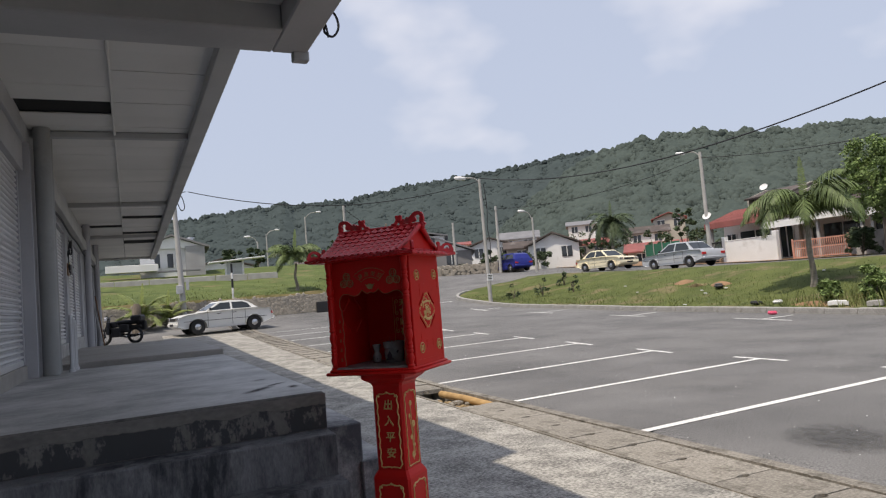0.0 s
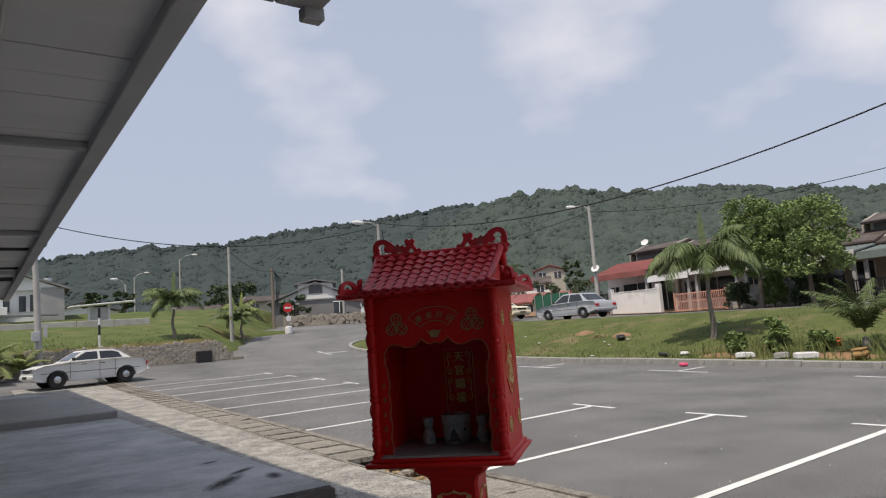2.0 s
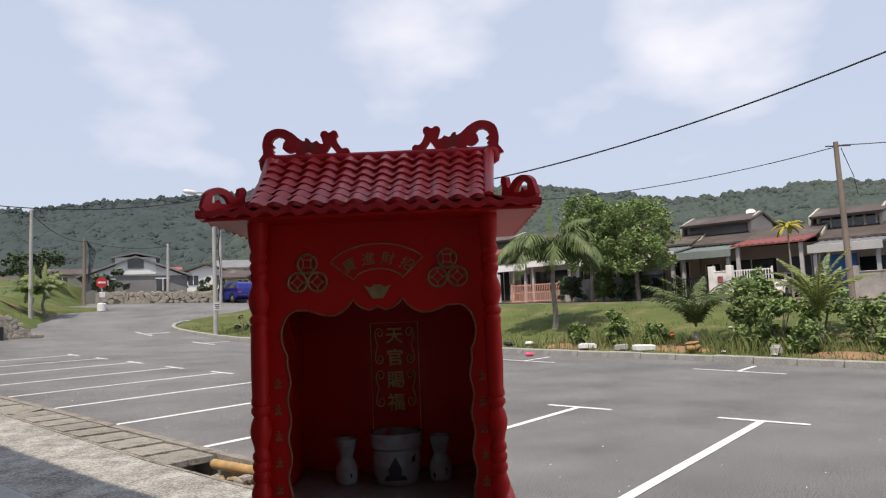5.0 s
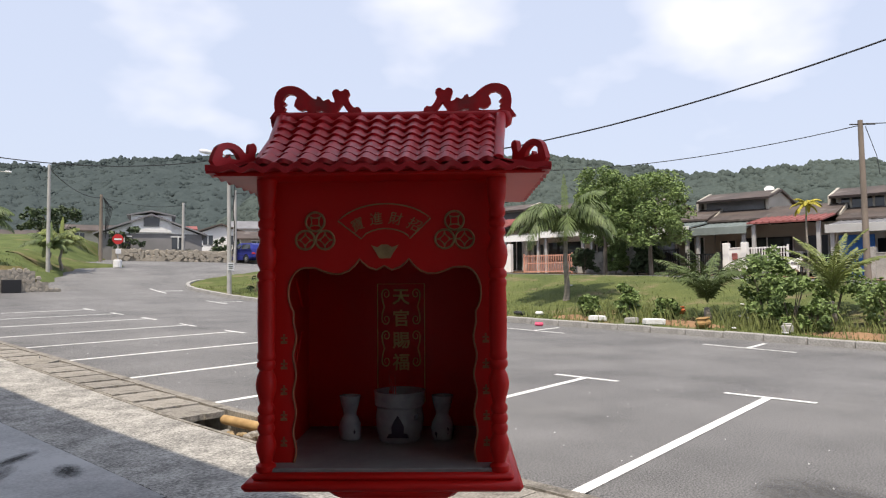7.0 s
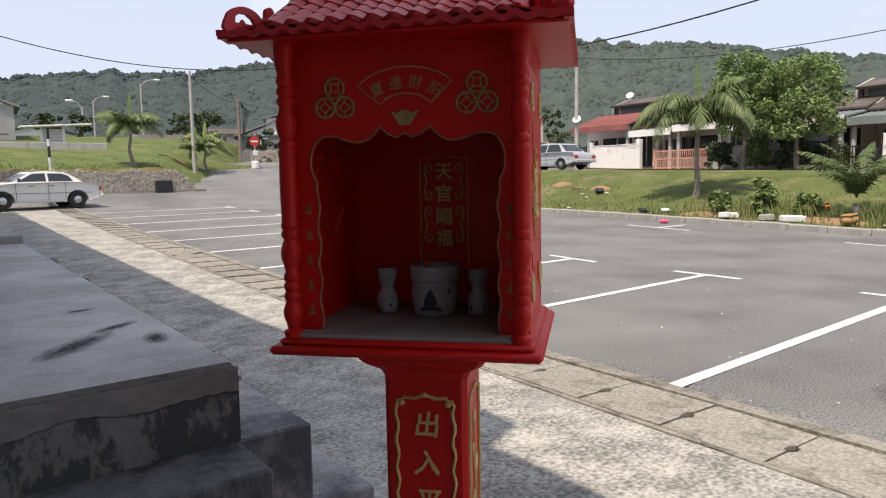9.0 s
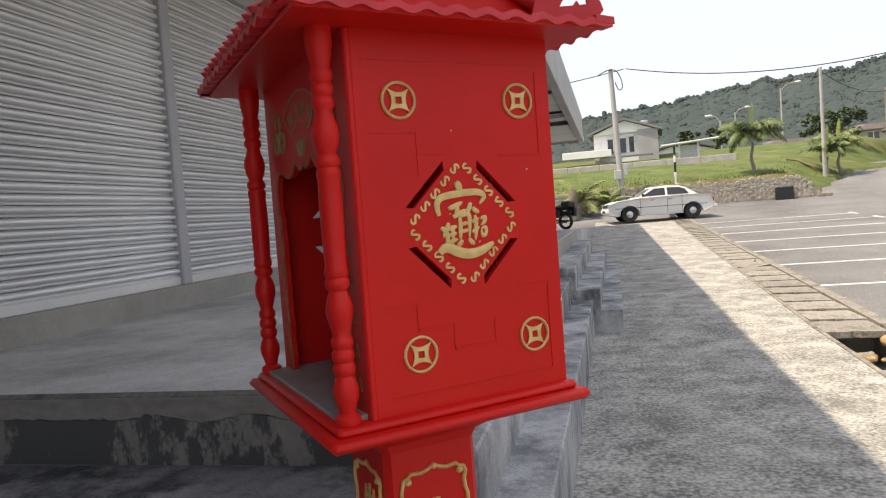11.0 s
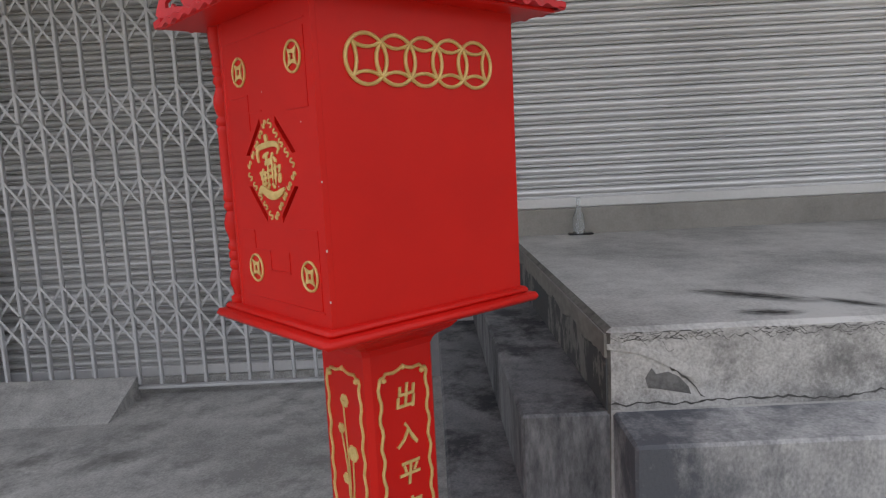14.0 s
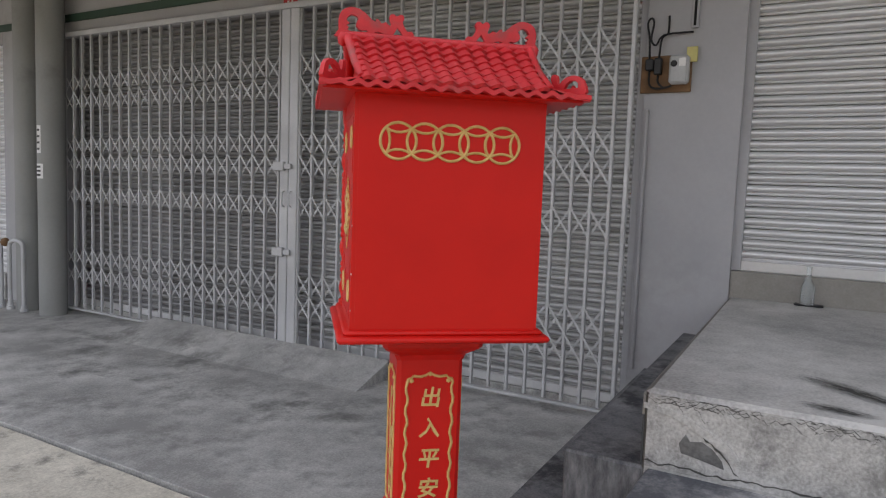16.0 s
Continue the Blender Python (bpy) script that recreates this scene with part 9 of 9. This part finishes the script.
b.tube([(2.74, 4.1, -0.05), (2.75, 4.9, -0.045), (2.75, 5.7, -0.06)], 0.05, 10)
tagged(b.obj("broken_pipe", mat("ochre_pipe", (0.48, 0.31, 0.14), (0.34, 0.21, 0.09), rough=0.8, scale=8), smooth=50), "ochre pipe running along the open drain", "pipe")
b = Build()
ys_ = [-9 + i * 0.6 for i in range(61)]
for y in ys_:
    x = drain_x(y) + 0.285
    z = gz(2.8, y)
    w = 0.02 * noise.noise((y * 1.3, 1, 2))
    b.v += [(x, y, z - 0.06), (x, y, z + 0.022), (x + 0.05 + w, y, z + 0.02), (x + 0.085 + w, y, z - 0.03)]
b.f = [(4 * i + j, 4 * i + 4 + j, 4 * i + 5 + j, 4 * i + 1 + j) for i in range(60) for j in range(3)]
tagged(b.obj("drain_rim", M_COVER, smooth=40), "low worn concrete rim along the drain covers", "kerb", kind="structure")
# loose broken slab on the row further on
b = Build()
b.prism([(-0.25, -0.28), (0.2, -0.28), (0.26, -0.05), (0.1, 0.1), (0.22, 0.27), (-0.25, 0.28)], -0.055, 0.0, plane="xy")
ob = b.obj("cover_slab", M_COVER, drain, clean=True)
ob.matrix_world = pose(drain_x(11.4), 11.45, gz(2.6, 11.4) + 0.02, 5, -8, 14)

# rubble wall below the bank
def wall_top(x):
    return min(1.94, gz(x, 31.3) + 0.1)


rub = empty("rubble_wall", 0, 31.05, 0, 0, "retaining wall of rough rubble stones", "wall", kind="structure")
b = Build()
for k in range(51):
    x0 = -16 + k * 0.5
    b.box((x0, 31.02, 0.5), (x0 + 0.5, 31.32, wall_top(x0 + 0.25)))
b.obj("core", M_MORTAR, rub).matrix_world = Matrix.Identity(4)
protos = []
for k in range(6):
    pts = [(0.5 * r * math.cos(a), 0.5 * r * math.sin(a)) for a, r in ((2 * math.pi * i / 7 + random.uniform(-0.25, 0.25), random.uniform(0.75, 1.05)) for i in range(7))]
    q = Build()
    q.v = [(px, 0.0, pz) for px, pz in pts] + [(px * 0.72, -0.32, pz * 0.72) for px, pz in pts]
    q.f = [(i, (i + 1) % 7, 7 + (i + 1) % 7, 7 + i) for i in range(7)] + [tuple(range(7, 14))]
    protos.append(q)
meshes = []
n_st = 0
x = -5.6
rest = Build()
while x < 9.3:
    z = gz(x, 30.8) + 0.06
    top = wall_top(x) - 0.06
    while z < top:
        s = random.uniform(0.10, 0.22)
        i = random.randrange(6)
        if n_st >= 300:
            rest.add(protos[i].v, protos[i].f, pose(x + random.uniform(-0.05, 0.05), 31.03, z + s * 0.4, 0, random.uniform(0, 360), 0) @ Matrix.Diagonal((s * random.uniform(1.05, 1.6), s * 0.42, s * 1.06, 1)))
            z += s * 0.84
            continue
        if len(meshes) <= i or meshes[i] is None:
            while len(meshes) < 6:
                meshes.append(None)
            ob = protos[i].obj("stone", M_STONE, rub, clean=True)
            meshes[i] = ob.data
        else:
            ob = new("stone", meshes[i])
            ob.parent = rub
        ob.matrix_world = pose(x + random.uniform(-0.05, 0.05), 31.03, z + s * 0.4, 0, random.uniform(0, 360), 0) @ Matrix.Diagonal((s * random.uniform(1.05, 1.6), s * 0.42, s * 1.06, 1))
        z += s * 0.86
        n_st += 1
    x += random.uniform(0.15, 0.2)
ob = rest.obj("stones", M_STONE, rub, clean=True)
ob["kind"] = "stuff"
ob.matrix_world = Matrix.Identity(4)
# low rubble wall beyond the junction
b = Build()
for k in range(330):
    t = random.random()
    cx, cy = lerp(18.7, 27.2, t), lerp(47.0, 42.6, t) + 1.2
    s = random.uniform(0.18, 0.34)
    zz = gz(cx, cy) + random.uniform(0.0, 0.75)
    i = random.randrange(6)
    m = pose(cx, cy - 0.05, zz, 0, random.uniform(0, 360), -27) @ Matrix.Diagonal((s * 1.3, s * 0.7, s, 1))
    b.add(protos[i].v, protos[i].f, m)
b.add([(18.5, 48.35, gz(18.5, 48) - 0.2), (27.4, 43.75, gz(27.4, 43.7) - 0.2), (27.4, 43.75, gz(27.4, 43.7) + 0.85), (18.5, 48.35, gz(18.5, 48) + 0.85), (18.6, 48.75, gz(18.5, 48) - 0.2), (27.5, 44.15, gz(27.4, 43.7) - 0.2), (27.5, 44.15, gz(27.4, 43.7) + 0.85), (18.6, 48.75, gz(18.5, 48) + 0.85)],
      [(0, 1, 2, 3), (7, 6, 5, 4), (3, 2, 6, 7), (0, 3, 7, 4), (1, 5, 6, 2)])
tagged(b.obj("low_rubble_wall", M_STONE), "low wall of rubble stones beyond the junction", "wall", kind="stuff")

# treetops on the hills, their greens tinted with painted-in haze
b = Build()
def blob(b, c, r, flat=1.0):
    k = len(b.v)
    n = 6
    b.v.append((c[0], c[1], c[2] + flat * r * random.uniform(0.8, 1.1)))
    for ring, (rr, zz) in enumerate(((0.6, 0.65), (0.95, 0.1), (0.7, -0.5))):
        for i in range(n):
            a = 2 * math.pi * (i + ring * 0.5) / n
            q = rr * r * random.uniform(0.8, 1.15)
            b.v.append((c[0] + q * math.cos(a), c[1] + q * math.sin(a), c[2] + flat * r * zz * random.uniform(0.85, 1.15)))
    b.f += [(k, k + 1 + i, k + 1 + (i + 1) % n) for i in range(n)]
    for ring in range(2):
        o = k + 1 + ring * n
        b.f += [(o + i, o + n + i, o + n + (i + 1) % n, o + (i + 1) % n) for i in range(n)]


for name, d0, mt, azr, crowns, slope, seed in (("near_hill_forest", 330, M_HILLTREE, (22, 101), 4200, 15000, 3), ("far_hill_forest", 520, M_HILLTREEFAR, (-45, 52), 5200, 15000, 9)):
    b = Build()
    for k in range(crowns + slope):
        a = random.uniform(*azr)
        if k < crowns and d0 == 330 and a < 40:
            continue
        t = random.uniform(0.965, 1.0) if k < crowns else random.uniform(0.2, 0.99)
        crest = steps(CREST, a) - (9.0 * (1 - smooth01(20, 40, a)) if d0 == 330 else 2.5 * smooth01(36, 46, a))
        d = d0 * (0.55 + 0.45 * t)
        px, py = math.sin(radians(a)) * d, math.cos(radians(a)) * d
        z = hill_z(a, t, d0, crest, 3.0, 2.0 if d0 == 330 else 3.0, seed)
        if k < crowns:
            r = lerp(0.8, 2.3, random.random() ** 1.8)
            sink = random.uniform(0.1, 0.6)
        else:
            r = lerp(0.9, 2.6, random.random() ** 1.5)
            sink = random.uniform(0.5, 0.85)
        blob(b, (px, py, z - r * sink), r, random.uniform(0.8, 1.25))
    tagged(b.obj(name, mt, smooth=180), "hazy green forest trees over the hillside", "forest", kind="stuff")
